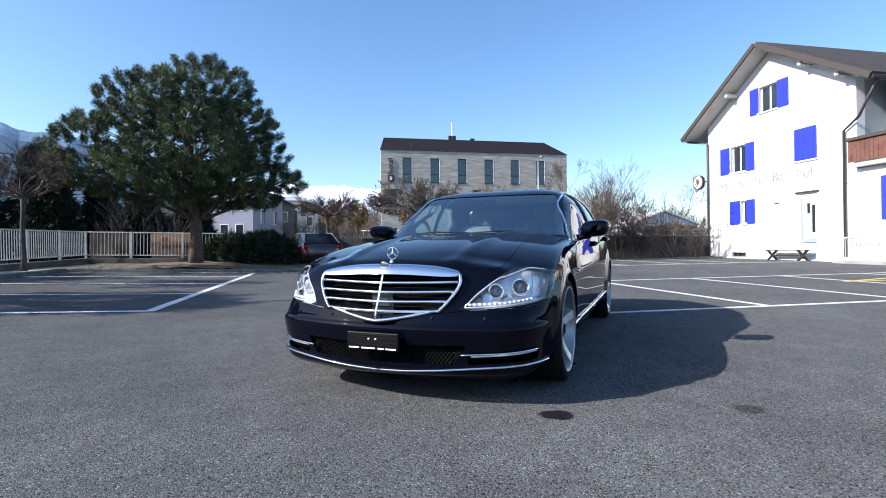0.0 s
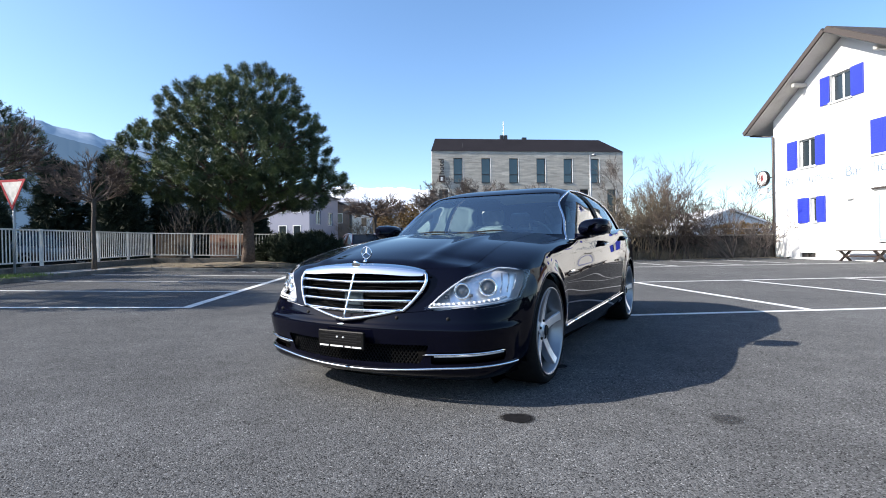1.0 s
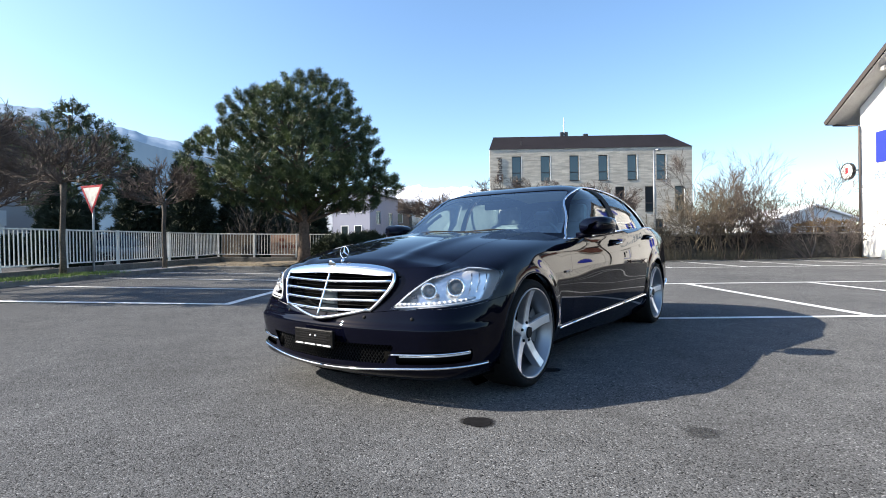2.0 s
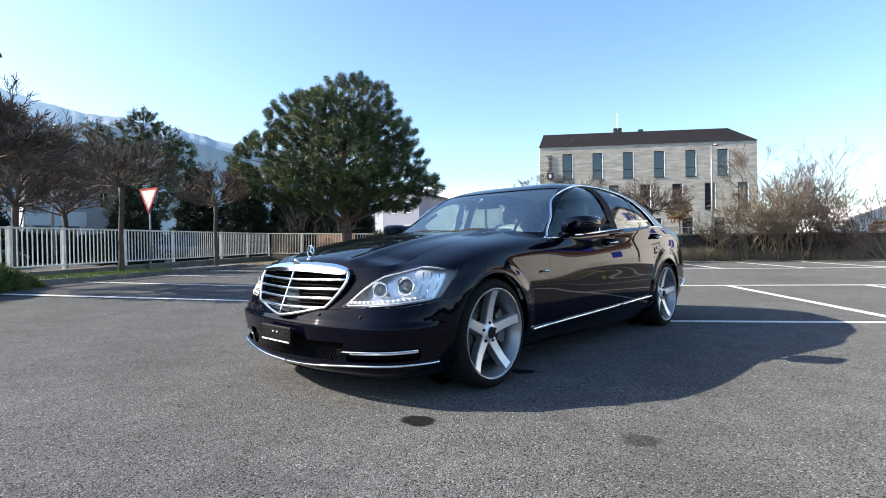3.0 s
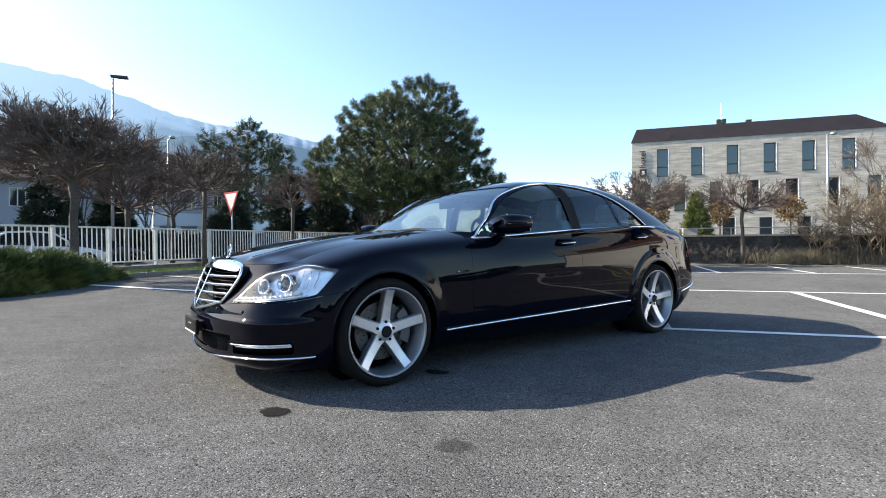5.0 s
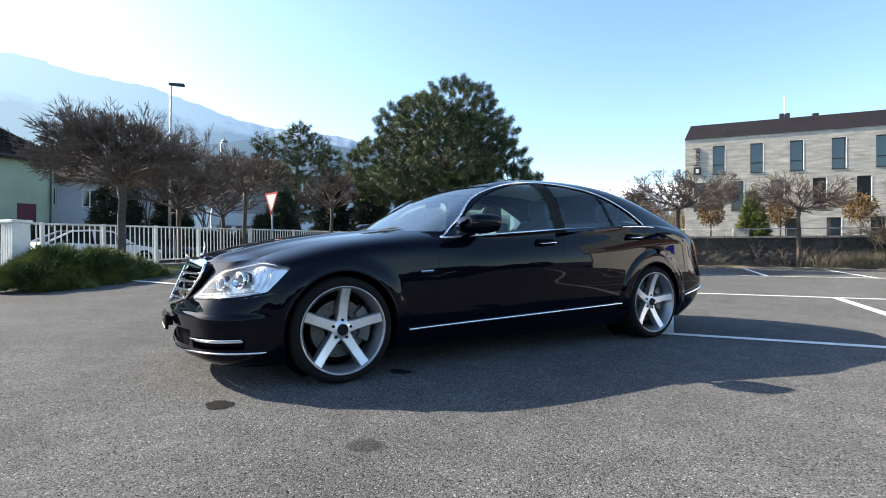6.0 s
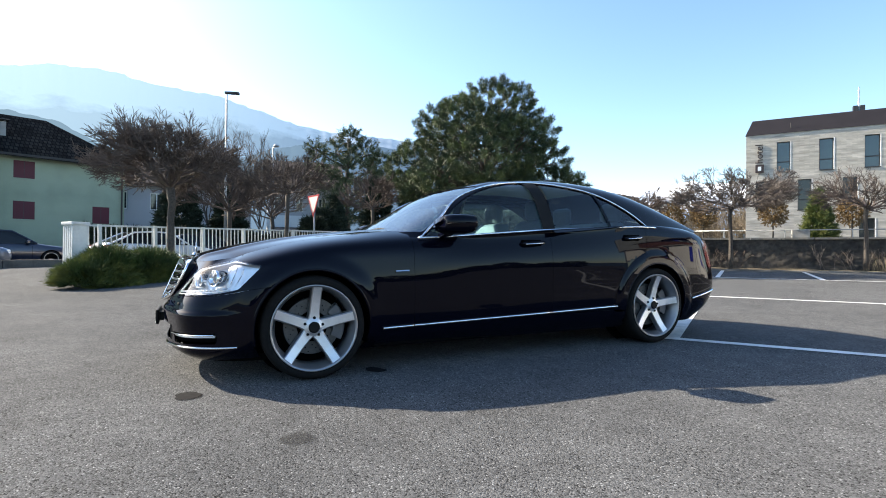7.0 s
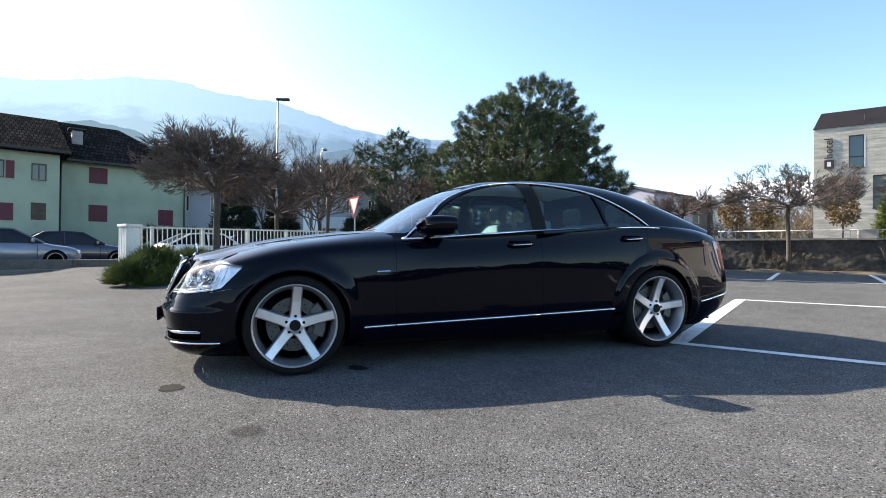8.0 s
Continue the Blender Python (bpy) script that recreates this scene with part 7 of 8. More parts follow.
for sign in (1, -1):
    flip = (lambda q: q) if sign > 0 else mirrored
    lamp = part("headlamp", flip(bowl_g), M_LAMP_SILVER, car, "clear headlamp with two round projectors", shade=True)
    ln = part("lens", flip(lens_g), M_LENS, lamp, "clear plastic lens", shade=True)
    ln.visible_shadow = False
    for (lx, ly, lz, r) in ((0.636, -0.664, 0.640, 0.046), (0.756, -0.580, 0.660, 0.053)):
        m = look((lx, ly, lz), (lx + 0.5, ly - 1.0, lz + 0.12)) @ pose(0, 0, 0, 180)
        pr = Geo().ring([(r * 0.62, 0.0), (r * 0.78, 0.018), (r * 0.98, 0.022), (r, 0.012), (r, -0.05)], 28, "z").moved(m)
        part("projector_ring", flip(pr), M_CHROME, lamp, "chrome projector ring", shade=True)
        bl = Geo().ring([(0.0, 0.016), (r * 0.25, 0.0145), (r * 0.45, 0.009), (r * 0.62, -0.001)], 24, "z").moved(m)
        part("projector_glass", flip(bl), M_BULB, lamp, "grey projector glass", shade=True)
    for edge, lift_ in ((lamp_low, 0.006), (lamp_high, -0.006)):
        bez = Geo().tube([lampf(y, edge(y) + lift_, -0.004) for y in steps(0.02, 0.57 if lift_ < 0 else 0.50, 26)], 0.0045, 6)
        part("bezel", flip(bez), M_LAMP_SILVER, lamp, shade=True)
    tray = Geo().tube([lampf(y, lamp_low(y) + 0.020, -0.016) for y in steps(0.04, 0.47, 18)], 0.012, 8, flat=0.6)
    part("tray", flip(tray), M_LAMP_SILVER, lamp, shade=True)
    for k in range(3):
        y = 0.45 + 0.045 * k
        za, zb = lamp_low(y) + 0.04, lamp_high(y) - 0.035
        fin = Geo().tube([lampf(y - 0.01, za, -0.026), lampf(y + 0.006, (za + zb) / 2, -0.022), lampf(y + 0.012, zb, -0.02)], 0.0045, 6, flat=0.5)
        part("reflector_fin", flip(fin), M_CHROME, lamp, shade=True)
    for y0, y1 in ((0.10, 0.12), (0.25, 0.27)):
        dark = Geo().tube([lampf(y, lamp_low(y) + 0.055, -0.036) for y in steps(y0, y1, 4)], 0.017, 8, flat=0.6)
        part("shroud", flip(dark), M_CALIPER, lamp, "dark grey shroud", shade=True)
    for k in range(14):
        y = 0.05 + 0.028 * k
        c = lampf(y, lamp_low(y) + 0.022, -0.006)
        led = Geo().box(c.x - 0.006, c.x + 0.006, c.y - 0.006, c.y + 0.006, c.z - 0.006, c.z + 0.006)
        part("led", flip(led), M_DRL, lamp)
    # running light in the bumper
    dp = [skin_at(s, 0.296 + 0.05 * (plan_x(s) - 0.6), -0.010) for s in steps(s_at(-0.855), s_at(-0.60), 14)]
    dl = part("running_light", flip(Geo().tube(dp[2:], 0.0075, 8, flat=0.9)), M_DRL, car, "clear running light with a chrome blade", shade=True)
    dc = [p + Vector((0.012, -0.012, 0.011)) for p in dp]
    part("blade", flip(Geo().tube(dc, 0.005, 6)), M_CHROME, dl, shade=True)
    part("slot", flip(Geo().tube([p + Vector((-0.03, 0.03, -0.005)) for p in dp], 0.04, 8)), M_VOID, dl, shade=True)

# ---- radiator grille ----
grille = part("grille", Geo().prism([(-0.45, 0.50), (0.45, 0.50), (0.47, 0.72), (-0.47, 0.72)], "y", -0.715, -0.70), M_VOID, car, "chrome radiator grille with bright slats")
G_TOP = lambda x: 0.772 - 0.030 * (abs(x) / 0.46) ** 2.2
G_LOW = lambda x: 0.480 + 0.090 * (abs(x) / 0.46) ** 1.4
G_Y = lambda x, z: -0.914 + 0.42 * (z - 0.485) + 0.15 * (math.sqrt(x * x + 0.0016) - 0.04)


def g_pt(x, z, out=0.0):
    return Vector((x, G_Y(x, z) - out, z))


outline = [g_pt(x, G_TOP(x)) for x in steps(-0.44, 0.44, 24)]
side_x = spline([(0.0, 0.452), (0.2, 0.462), (0.5, 0.437), (0.8, 0.392), (1.0, 0.352)])
right = [g_pt(side_x(f), 0.738 - f * 0.208) for f in steps(0.03, 0.97, 12)]
lower = [g_pt(x, G_LOW(x)) for x in steps(0.335, -0.335, 22)]
left = [Vector((-p.x, p.y, p.z)) for p in reversed(right)]
loop = outline + right + lower + left
shell = Geo()
for p in loop + [loop[0]]:
    shell.v += [tuple(p), tuple(p + Vector((-0.03 * p.x, 0.05, 0.006))), tuple(p + Vector((-0.06 * p.x, 0.13, 0.014)))]
shell.f = [(3 * i + j, 3 * i + 3 + j, 3 * i + 4 + j, 3 * i + 1 + j) for i in range(len(loop)) for j in range(2)]
part("surround", shell, M_PLASTIC, grille, "black surround running back into the nose", shade=True)
part("frame", Geo().tube(loop + [loop[0]], [0.010] * (len(loop) + 1), 10, caps=False), M_CHROME, grille, "polished chrome frame", shade=True)
top_band = Geo()
BAND = ((0.0, 0.0), (0.016, 0.006), (0.032, 0.015), (0.045, 0.028), (0.053, 0.046), (0.056, 0.068))
for x in steps(-0.445, 0.445, 36):
    fw = 1 - 0.55 * (abs(x) / 0.445) ** 6
    foot = g_pt(x, G_TOP(x) - 0.034 * fw, 0.016)
    top_band.v += [tuple(foot + Vector((0, dy * fw, dz * fw))) for dz, dy in BAND]
top_band.f = [(6 * i + j, 6 * i + 6 + j, 6 * i + 7 + j, 6 * i + 1 + j) for i in range(36) for j in range(5)]
part("top_band", top_band, M_CHROME, grille, "broad polished chrome band", shade=True)
for k in range(4):
    half = (0.345, 0.398, 0.432, 0.45)[k]
    pts = [g_pt(x, 0.532 + 0.052 * k + 0.008 * (x / 0.46) ** 2, 0.004) for x in steps(-half, half, 26)]
    part("slat", Geo().tube(pts, [0.0065] * len(pts), 8, flat=1.3), M_CHROME, grille, "bright slat", shade=True)
part("spine", Geo().tube([g_pt(0, z, 0.008) for z in steps(0.484, 0.768, 8)], 0.007, 8, flat=0.7), M_CHROME, grille, "bright middle bar", shade=True)
mesh_back = Geo()
for k in range(10):
    z = 0.50 + 0.026 * k
    mesh_back.tube([g_pt(x, z, -0.05) for x in steps(-0.40, 0.40, 10)], 0.0025, 4)
part("mesh", mesh_back, M_PLASTIC, grille, kind="stuff")
part("sensor_plate", Geo().prism([(-0.068, 0.50), (0.068, 0.50), (0.066, 0.64), (-0.066, 0.64)], "y", -0.826, -0.818), material("grey sensor plate", (0.03, 0.045, 0.055), 0.4, spec=0.3), grille)
part("badge", Geo().ring([(0, -0.012), (0.026, -0.010), (0.030, 0.0)], 20, "y").moved(pose(0, -0.792, 0.786, 35)), M_CHROME, grille, "small round chrome badge", shade=True)

# hood ornament: an upright ring with three spokes
orn = part("hood_ornament", Geo().tube([(0, -0.715, 0.79), (0, -0.703, 0.822)], [0.016, 0.006], 10), M_CHROME, car, "upright chrome ring ornament", shade=True)
RC = Vector((0, -0.695, 0.856))
part("ring", Geo().tube([RC + Vector((0.036 * math.cos(a), 0, 0.036 * math.sin(a))) for a in steps(0, 2 * math.pi, 32)], 0.0035, 6, caps=False), M_CHROME, orn, shade=True)
for k in range(3):
    a = math.pi / 2 + k * 2 * math.pi / 3
    part("spoke", Geo().tube([RC, RC + Vector((0.035 * math.cos(a), 0, 0.035 * math.sin(a)))], [0.007, 0.0015], 6), M_CHROME, orn)

# lower intake: a black sheet drawn for its inner shade, with a diamond mesh
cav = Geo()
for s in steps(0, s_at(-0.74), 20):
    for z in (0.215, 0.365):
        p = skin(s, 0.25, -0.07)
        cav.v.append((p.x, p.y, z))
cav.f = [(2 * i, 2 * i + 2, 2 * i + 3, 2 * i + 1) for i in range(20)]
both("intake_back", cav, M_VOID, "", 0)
msh = Geo()
for k in range(-26, 27):
    for sg in (1, -1):
        x0, x1 = k * 0.023, k * 0.023 + sg * 0.085
        if abs(x0) < 0.55 and abs(x1) < 0.55:
            pts = []
            for f in steps(0, 1, 4):
                x = x0 + (x1 - x0) * f
                sx = float(np.interp(abs(x), [plan_x(s) for s in steps(0, run[4], 30)], steps(0, run[4], 30)))
                p = skin(sx, 0.25, -0.022)
                pts.append(Vector((math.copysign(p.x, x) if abs(x) > 1e-6 else 0.0, p.y, 0.235 + 0.115 * f)))
            msh.tube(pts, 0.0034, 4, caps=False)
part("intake_mesh", msh, M_GLOSSNET, car, "black diamond mesh in the lower intake", kind="stuff")

# plate holder without a plate, its writing as bars
plate = part("plate_holder", Geo().box(-0.165, 0.165, -0.9510, -0.9310, 0.318, 0.418), M_GLOSSNET, car, "empty black number plate holder", bevel=0.006)
M_RIB = material("black ribbed plastic", (0.007, 0.007, 0.008), 0.5, spec=0.15)
for k in range(5):
    part("rib", Geo().box(-0.15 if k % 2 else -0.11, 0.15 if k % 2 else 0.12, -0.9545, -0.9520, 0.347 + 0.0135 * k, 0.354 + 0.0135 * k), M_RIB, plate)
M_BAR_WHITE = material("white print", (0.75, 0.75, 0.75), 0.6)
for k, (a, b) in enumerate(((-0.15, -0.085), (-0.07, 0.02), (0.035, 0.075), (0.085, 0.15))):
    part("writing_bar", Geo().box(a, b, -0.9545, -0.9520, 0.326, 0.334), M_BAR_WHITE, plate)
for x in (-0.022, 0.022):
    part("screw", Geo().ring([(0.0, -0.003), (0.0055, -0.002), (0.007, 0.002)], 10, "y").moved(pose(x, -0.9525, 0.382)), M_BAR_WHITE, plate, shade=True)
part("bracket", Geo().box(-0.12, 0.12, -0.9330, -0.9010, 0.34, 0.40), M_PLASTIC, plate)
for x in (-0.62, -0.33, 0.33, 0.62):
    sx = float(np.interp(abs(x), [plan_x(s) for s in steps(0, run[5], 40)], steps(0, run[5], 40)))
    p = skin(sx, 0.54, 0.002)
    part("parking_sensor", Geo().ring([(0.0, -0.004), (0.009, -0.003), (0.011, 0.004)], 14, "y").moved(pose(math.copysign(p.x, x), p.y, p.z, 0, 0, 25 * x)), M_PLASTIC, car, shade=True)

# ---- mirrors, handles, badge, lamps at the tail ----
for sign in (1, -1):
    flip = (lambda q: q) if sign > 0 else mirrored
    sh = Geo()
    n = 16
    ring_pts = []
    for i, (yy, w, h, xo) in enumerate(((0.845, 0.02, 0.015, 0), (0.86, 0.085, 0.05, 0), (0.90, 0.108, 0.064, 0), (0.97, 0.118, 0.070, 0), (1.05, 0.118, 0.069, 0), (1.075, 0.112, 0.064, 0))):
        base = len(sh.v)
        for k in range(n):
            a = 2 * math.pi * k / n
            c, s = math.cos(a), math.sin(a)
            sh.v.append((1.005 + w * abs(c) ** 0.7 * math.copysign(1, c), yy + 0.02 * c, 1.022 + h * abs(s) ** 0.75 * math.copysign(1, s) + 0.012 * c))
        if i:
            sh.f += [(base - n + k, base - n + (k + 1) % n, base + (k + 1) % n, base + k) for k in range(n)]
    sh.f.append(tuple(range(n)))
    mir = part("door_mirror", flip(sh), M_BLACK, car, "black door mirror", shade=True)
    part("mirror_glass", flip(Geo().prism([(0.90, 0.962), (1.11, 0.972), (1.112, 1.078), (0.90, 1.07)], "y", 1.076, 1.080)), M_CHROME, mir)
    part("stalk", flip(Geo().tube([(0.86, 0.93, 0.945), (0.92, 0.94, 0.955), (0.97, 0.95, 0.968)], [0.028, 0.024, 0.03], 8)), M_BLACK, mir, shade=True)
    part("turn_signal", flip(Geo().tube([(1.09, 0.872, 1.022), (1.128, 0.92, 1.026), (1.132, 0.99, 1.028)], 0.003, 6)), M_PLASTIC, mir, shade=True)
    for hy0, hy1, hz in ((1.60, 1.81, 0.885), (2.66, 2.865, 0.935)):
        pts = [flank(hy0 + (hy1 - hy0) * f, hz + 0.012 * f, 0.004 + 0.038 * math.sin(math.pi * clamp(f * 1.0)) ** 0.5) for f in steps(0.0, 1.0, 10)]
        hd = part("door_handle", flip(Geo().tube(pts, 0.017, 8, flat=0.8)), M_BLACK, car, "black door handle with a chrome strip", shade=True)
        part("strip", flip(Geo().tube([p + Vector((0.014, 0, -0.004)) for p in pts[1:-1]], 0.005, 6)), M_CHROME, hd, shade=True)
        part("recess", flip(Geo().tube([flank(y, hz + 0.005, -0.006) for y in steps(hy0 + 0.01, hy1 - 0.03, 6)], 0.028, 10, flat=1.0)), M_VOID, hd, shade=True)
    part("fender_badge", flip(Geo().tube([flank(0.555, 0.690, 0.002), flank(0.655, 0.693, 0.002)], 0.011, 6, flat=0.8)), M_CHROME, car, "small chrome badge")
    tl = trimmed(lambda s, t: skin(s, t, 0.004), steps(s_at(3.60), s_at(4.06), 30), steps(0.60, 0.95, 24), [lambda p: p.z - 0.655 - 0.9 * max(0, 3.84 - p.y), lambda p: 0.925 - p.z, lambda p: p.y - 3.73 - 0.35 * abs(p.z - 0.9)])
    part("tail_lamp", flip(tl), M_TAIL, car, "red tail lamp", shade=True)
# wipers lie at the foot of the screen
for x0, x1 in ((-0.05, 0.58), (-0.62, 0.02)):
    part("wiper", Geo().tube([(x0, 0.60 + 0.25 * x0 * x0, 0.990), ((x0 + x1) / 2, 0.645, 1.008), (x1, 0.62 + 0.25 * x1 * x1, 0.998)], [0.006, 0.008, 0.005], 6), M_PLASTIC, car, shade=True)
cowl = Geo()
for x in steps(-0.74, 0.74, 24):
    r = 0.60 + 0.28 * x * x
    cowl.v += [(x, r - 0.02, 0.985 - 0.10 * x * x), (x, r + 0.10, 0.975 - 0.10 * x * x)]
cowl.f = [(2 * i, 2 * i + 2, 2 * i + 3, 2 * i + 1) for i in range(24)]
part("cowl", cowl, M_PLASTIC, car, "black plastic scuttle")

# ---- wheels ----
def wheel(name, x, y, turn, side):
    w = part(name, Geo().ring([(0.272, -0.012), (0.283, 0.003), (0.308, 0.008), (0.329, -0.010), (0.3365, -0.035), (0.3372, -0.12), (0.3365, -0.215), (0.331, -0.24), (0.30, -0.25), (0.285, -0.24)], 64, "x"), M_RUBBER, car, "low profile tyre on a silver five-spoke wheel", shade=True,
             m=pose(x, y, WHEEL_Z) @ (Matrix() if side > 0 else Matrix.Diagonal((-1, 1, 1, 1))))
    part("rim", Geo().ring([(0.266, -0.24), (0.268, -0.04), (0.273, -0.012), (0.280, 0.002), (0.280, 0.008), (0.273, 0.008), (0.264, -0.004), (0.259, -0.03), (0.245, -0.05), (0.241, -0.20), (0.258, -0.235)], 64, "x"), M_SATIN, w, "silver rim with a stepped lip", shade=True)
    for k in range(5):
        a = radians(turn + 72 * k)
        sp = Geo()
        prof = ((0.045, 0.040, -0.048), (0.085, 0.034, -0.046), (0.16, 0.0325, -0.036), (0.215, 0.032, -0.022), (0.248, 0.0325, -0.010), (0.263, 0.034, -0.004))
        for r, hw, xx in prof:
            for t, dx in ((-hw - 0.006, -0.045), (-hw, -0.004), (-hw + 0.006, 0.0), (hw - 0.006, 0.0), (hw, -0.004), (hw + 0.006, -0.045)):
                c, s = math.cos(a), math.sin(a)
                sp.v.append((xx + dx, r * c - t * s, r * s + t * c))
        sp.f = [(i * 6 + j, (i + 1) * 6 + j, (i + 1) * 6 + j + 1, i * 6 + j + 1) for i in range(len(prof) - 1) for j in range(5)]
        ob = part("spoke", sp, M_MACHINED, w, "flat bright spoke")
        ob.data.materials.append(M_SATIN)
        for i, f in enumerate(ob.data.polygons):
            f.material_index = 0 if i % 5 == 2 else 1
    hub = part("hub", Geo().ring([(0.0, -0.028), (0.034, -0.028), (0.037, -0.036), (0.060, -0.046), (0.066, -0.06), (0.066, -0.12)], 40, "x"), M_MACHINED, w, "silver hub", shade=False)
    part("cap", Geo().ring([(0.0, -0.020), (0.031, -0.020), (0.037, -0.028)], 28, "x"), M_PLASTIC, hub, "black hub cap")
    for k in range(5):
        a = radians(turn + 72 * k)
        part("bolt", Geo().ring([(0.0, -0.038), (0.0085, -0.038), (0.011, -0.050)], 8, "x").moved(pose(0, 0.060 * math.cos(a), 0.060 * math.sin(a))), M_PLASTIC, hub)
    # black disc drawn for the shade inside the rim
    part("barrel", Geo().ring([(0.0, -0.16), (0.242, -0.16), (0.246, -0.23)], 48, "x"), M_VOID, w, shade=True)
    disc = part("brake_disc", Geo().ring([(0.10, -0.100), (0.184, -0.100), (0.186, -0.105), (0.186, -0.145)], 48, "x"), M_IRON, w, "drilled iron brake disc")
    for k in range(40):
        a = 2 * math.pi * k / 40
        r = 0.125 + 0.022 * (k % 3)
        part("hole", Geo().ring([(0.0, -0.0985), (0.0045, -0.0985)], 8, "x").moved(pose(0, r * math.cos(a), r * math.sin(a))), M_VOID, disc)
    cal = Geo()
    cal.ring([(0.135, -0.075), (0.205, -0.075), (0.215, -0.09), (0.215, -0.15), (0.135, -0.15), (0.135, -0.075)], 10, "x", radians(-28), radians(70))
    part("caliper", cal, M_CALIPER, w, "grey brake caliper", shade=False)
    return w


wheel("wheel", 0.932, 0.0, 86, 1)
wheel("wheel", 0.932, BASE, 80, 1)
wheel("wheel", -0.932, 0.0, 97, -1)
wheel("wheel", -0.932, BASE, 85, -1)
# arch linings and floor, blackened for the shade there
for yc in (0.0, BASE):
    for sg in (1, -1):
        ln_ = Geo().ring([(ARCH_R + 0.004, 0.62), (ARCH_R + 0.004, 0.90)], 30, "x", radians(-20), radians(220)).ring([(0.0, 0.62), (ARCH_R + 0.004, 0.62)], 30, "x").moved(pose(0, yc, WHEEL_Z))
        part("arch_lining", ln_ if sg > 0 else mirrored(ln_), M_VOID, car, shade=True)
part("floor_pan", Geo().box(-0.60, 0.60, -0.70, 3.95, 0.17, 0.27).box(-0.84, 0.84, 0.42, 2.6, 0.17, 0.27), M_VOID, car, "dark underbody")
# unseen tray added to stop sunlight leaking under the bumper
tray_pts = [(plan_x(q) - 0.11, plan_y(q) + 0.12) for q in steps(0.0, s_at(-0.40), 16)]
tray_pts = [(max(0.0, x), y) for x, y in tray_pts]
part("undertray", Geo().prism([(x, y) for x, y in tray_pts] + [(-x, y) for x, y in reversed(tray_pts) if x > 0.01], "z", 0.135, 0.18), M_VOID, car)
part("engine_bay", Geo().box(-0.55, 0.55, -0.66, 0.45, 0.27, 0.70), M_VOID, car)
part("boot_floor", Geo().box(-0.60, 0.60, 3.05, 3.85, 0.27, 0.85), M_VOID, car)

# ---- cabin inside ----
inside = part("cabin_trim", Geo().box(-0.80, 0.80, 0.85, 3.0, 0.27, 0.45), M_DASH, car)
for sg in (1, -1):
    part("door_card", Geo().box(0.80 * sg - 0.02, 0.80 * sg + 0.02, 0.75, 3.0, 0.4, 0.92), M_DASH, car)
dash = Geo()
for x in steps(-0.78, 0.78, 20):
    b = 0.05 * math.exp(-((x - 0.37) / 0.2) ** 2)
    dash.v += [(x, 0.62 + 0.25 * x * x, 0.94), (x, 0.90, 0.955 + b), (x, 1.12, 0.93 + b), (x, 1.18, 0.80)]
dash.f = [(4 * i + j, 4 * i + 4 + j, 4 * i + 5 + j, 4 * i + 1 + j) for i in range(20) for j in range(3)]
part("dashboard", dash, M_DASH, car, "black dashboard", shade=True)
SWC = pose(0.37, 1.33, 0.93, -65, 0, 0)
sw = part("steering_wheel", Geo().tube([SWC @ Vector((0.185 * math.cos(a), 0.185 * math.sin(a), 0)) for a in steps(0, 2 * math.pi, 36)], 0.014, 8, caps=False), M_LEATHER, car, "dark leather steering wheel", shade=True)
part("boss", Geo().ring([(0, 0.02), (0.07, 0.015), (0.085, -0.02)], 18, "z").moved(SWC), M_LEATHER, sw, shade=True)
for a in (0, 180, 270):
    part("arm", Geo().tube([SWC @ Vector((0, 0, 0)), SWC @ Vector((0.18 * math.cos(radians(a)), 0.18 * math.sin(radians(a)), 0))], 0.014, 6), M_SATIN, sw)


def seat(x, y, wide, rest):
    st = part("seat", Geo().box(x - wide, x + wide, y - 0.5, y + 0.05, 0.45, 0.60), M_LEATHER, car, "grey leather seat", bevel=0.05)
    back = Geo()
    for z, yy, w in ((0.55, y + 0.0, wide), (0.8, y + 0.05, wide), (1.0, y + 0.12, wide * 0.94), (1.10, y + 0.16, wide * 0.7)):
        back.v += [(x - w, yy - 0.06, z), (x + w, yy - 0.06, z), (x + w, yy + 0.09, z), (x - w, yy + 0.09, z)]
    back.f = [(4 * i + j, 4 * i + (j + 1) % 4, 4 * i + 4 + (j + 1) % 4, 4 * i + 4 + j) for i in range(3) for j in range(4)] + [(12, 13, 14, 15)]
    part("backrest", back, M_LEATHER, st, bevel=0.03)
    for hx in rest:
        part("headrest", Geo().box(x + hx - 0.13, x + hx + 0.13, y + 0.12, y + 0.22, 1.10, 1.29), M_LEATHER, st, bevel=0.045)


seat(0.37, 1.95, 0.27, (0.0,))
seat(-0.37, 1.95, 0.27, (0.0,))
seat(0.0, 2.85, 0.66, (-0.38, 0.38))
part("rear_mirror", Geo().box(-0.12, 0.12, 1.17, 1.20, 1.205, 1.27), M_PLASTIC, car, "inside rear-view mirror", bevel=0.012)
part("sensor_pod", Geo().box(-0.07, 0.07, 1.19, 1.30, 1.275, 1.32), M_PLASTIC, car, bevel=0.02)

M_LINER = material("pale grey headlining", (0.42, 0.42, 0.40), 0.9, grain=0.05)
liner = trimmed(lambda yw, f: cabin(yw, f, 0.035), steps(1.45, 2.75, 24), steps(0.30, 0.70, 20), [])
part("headlining", liner, M_LINER, car, "pale grey headlining", shade=True)
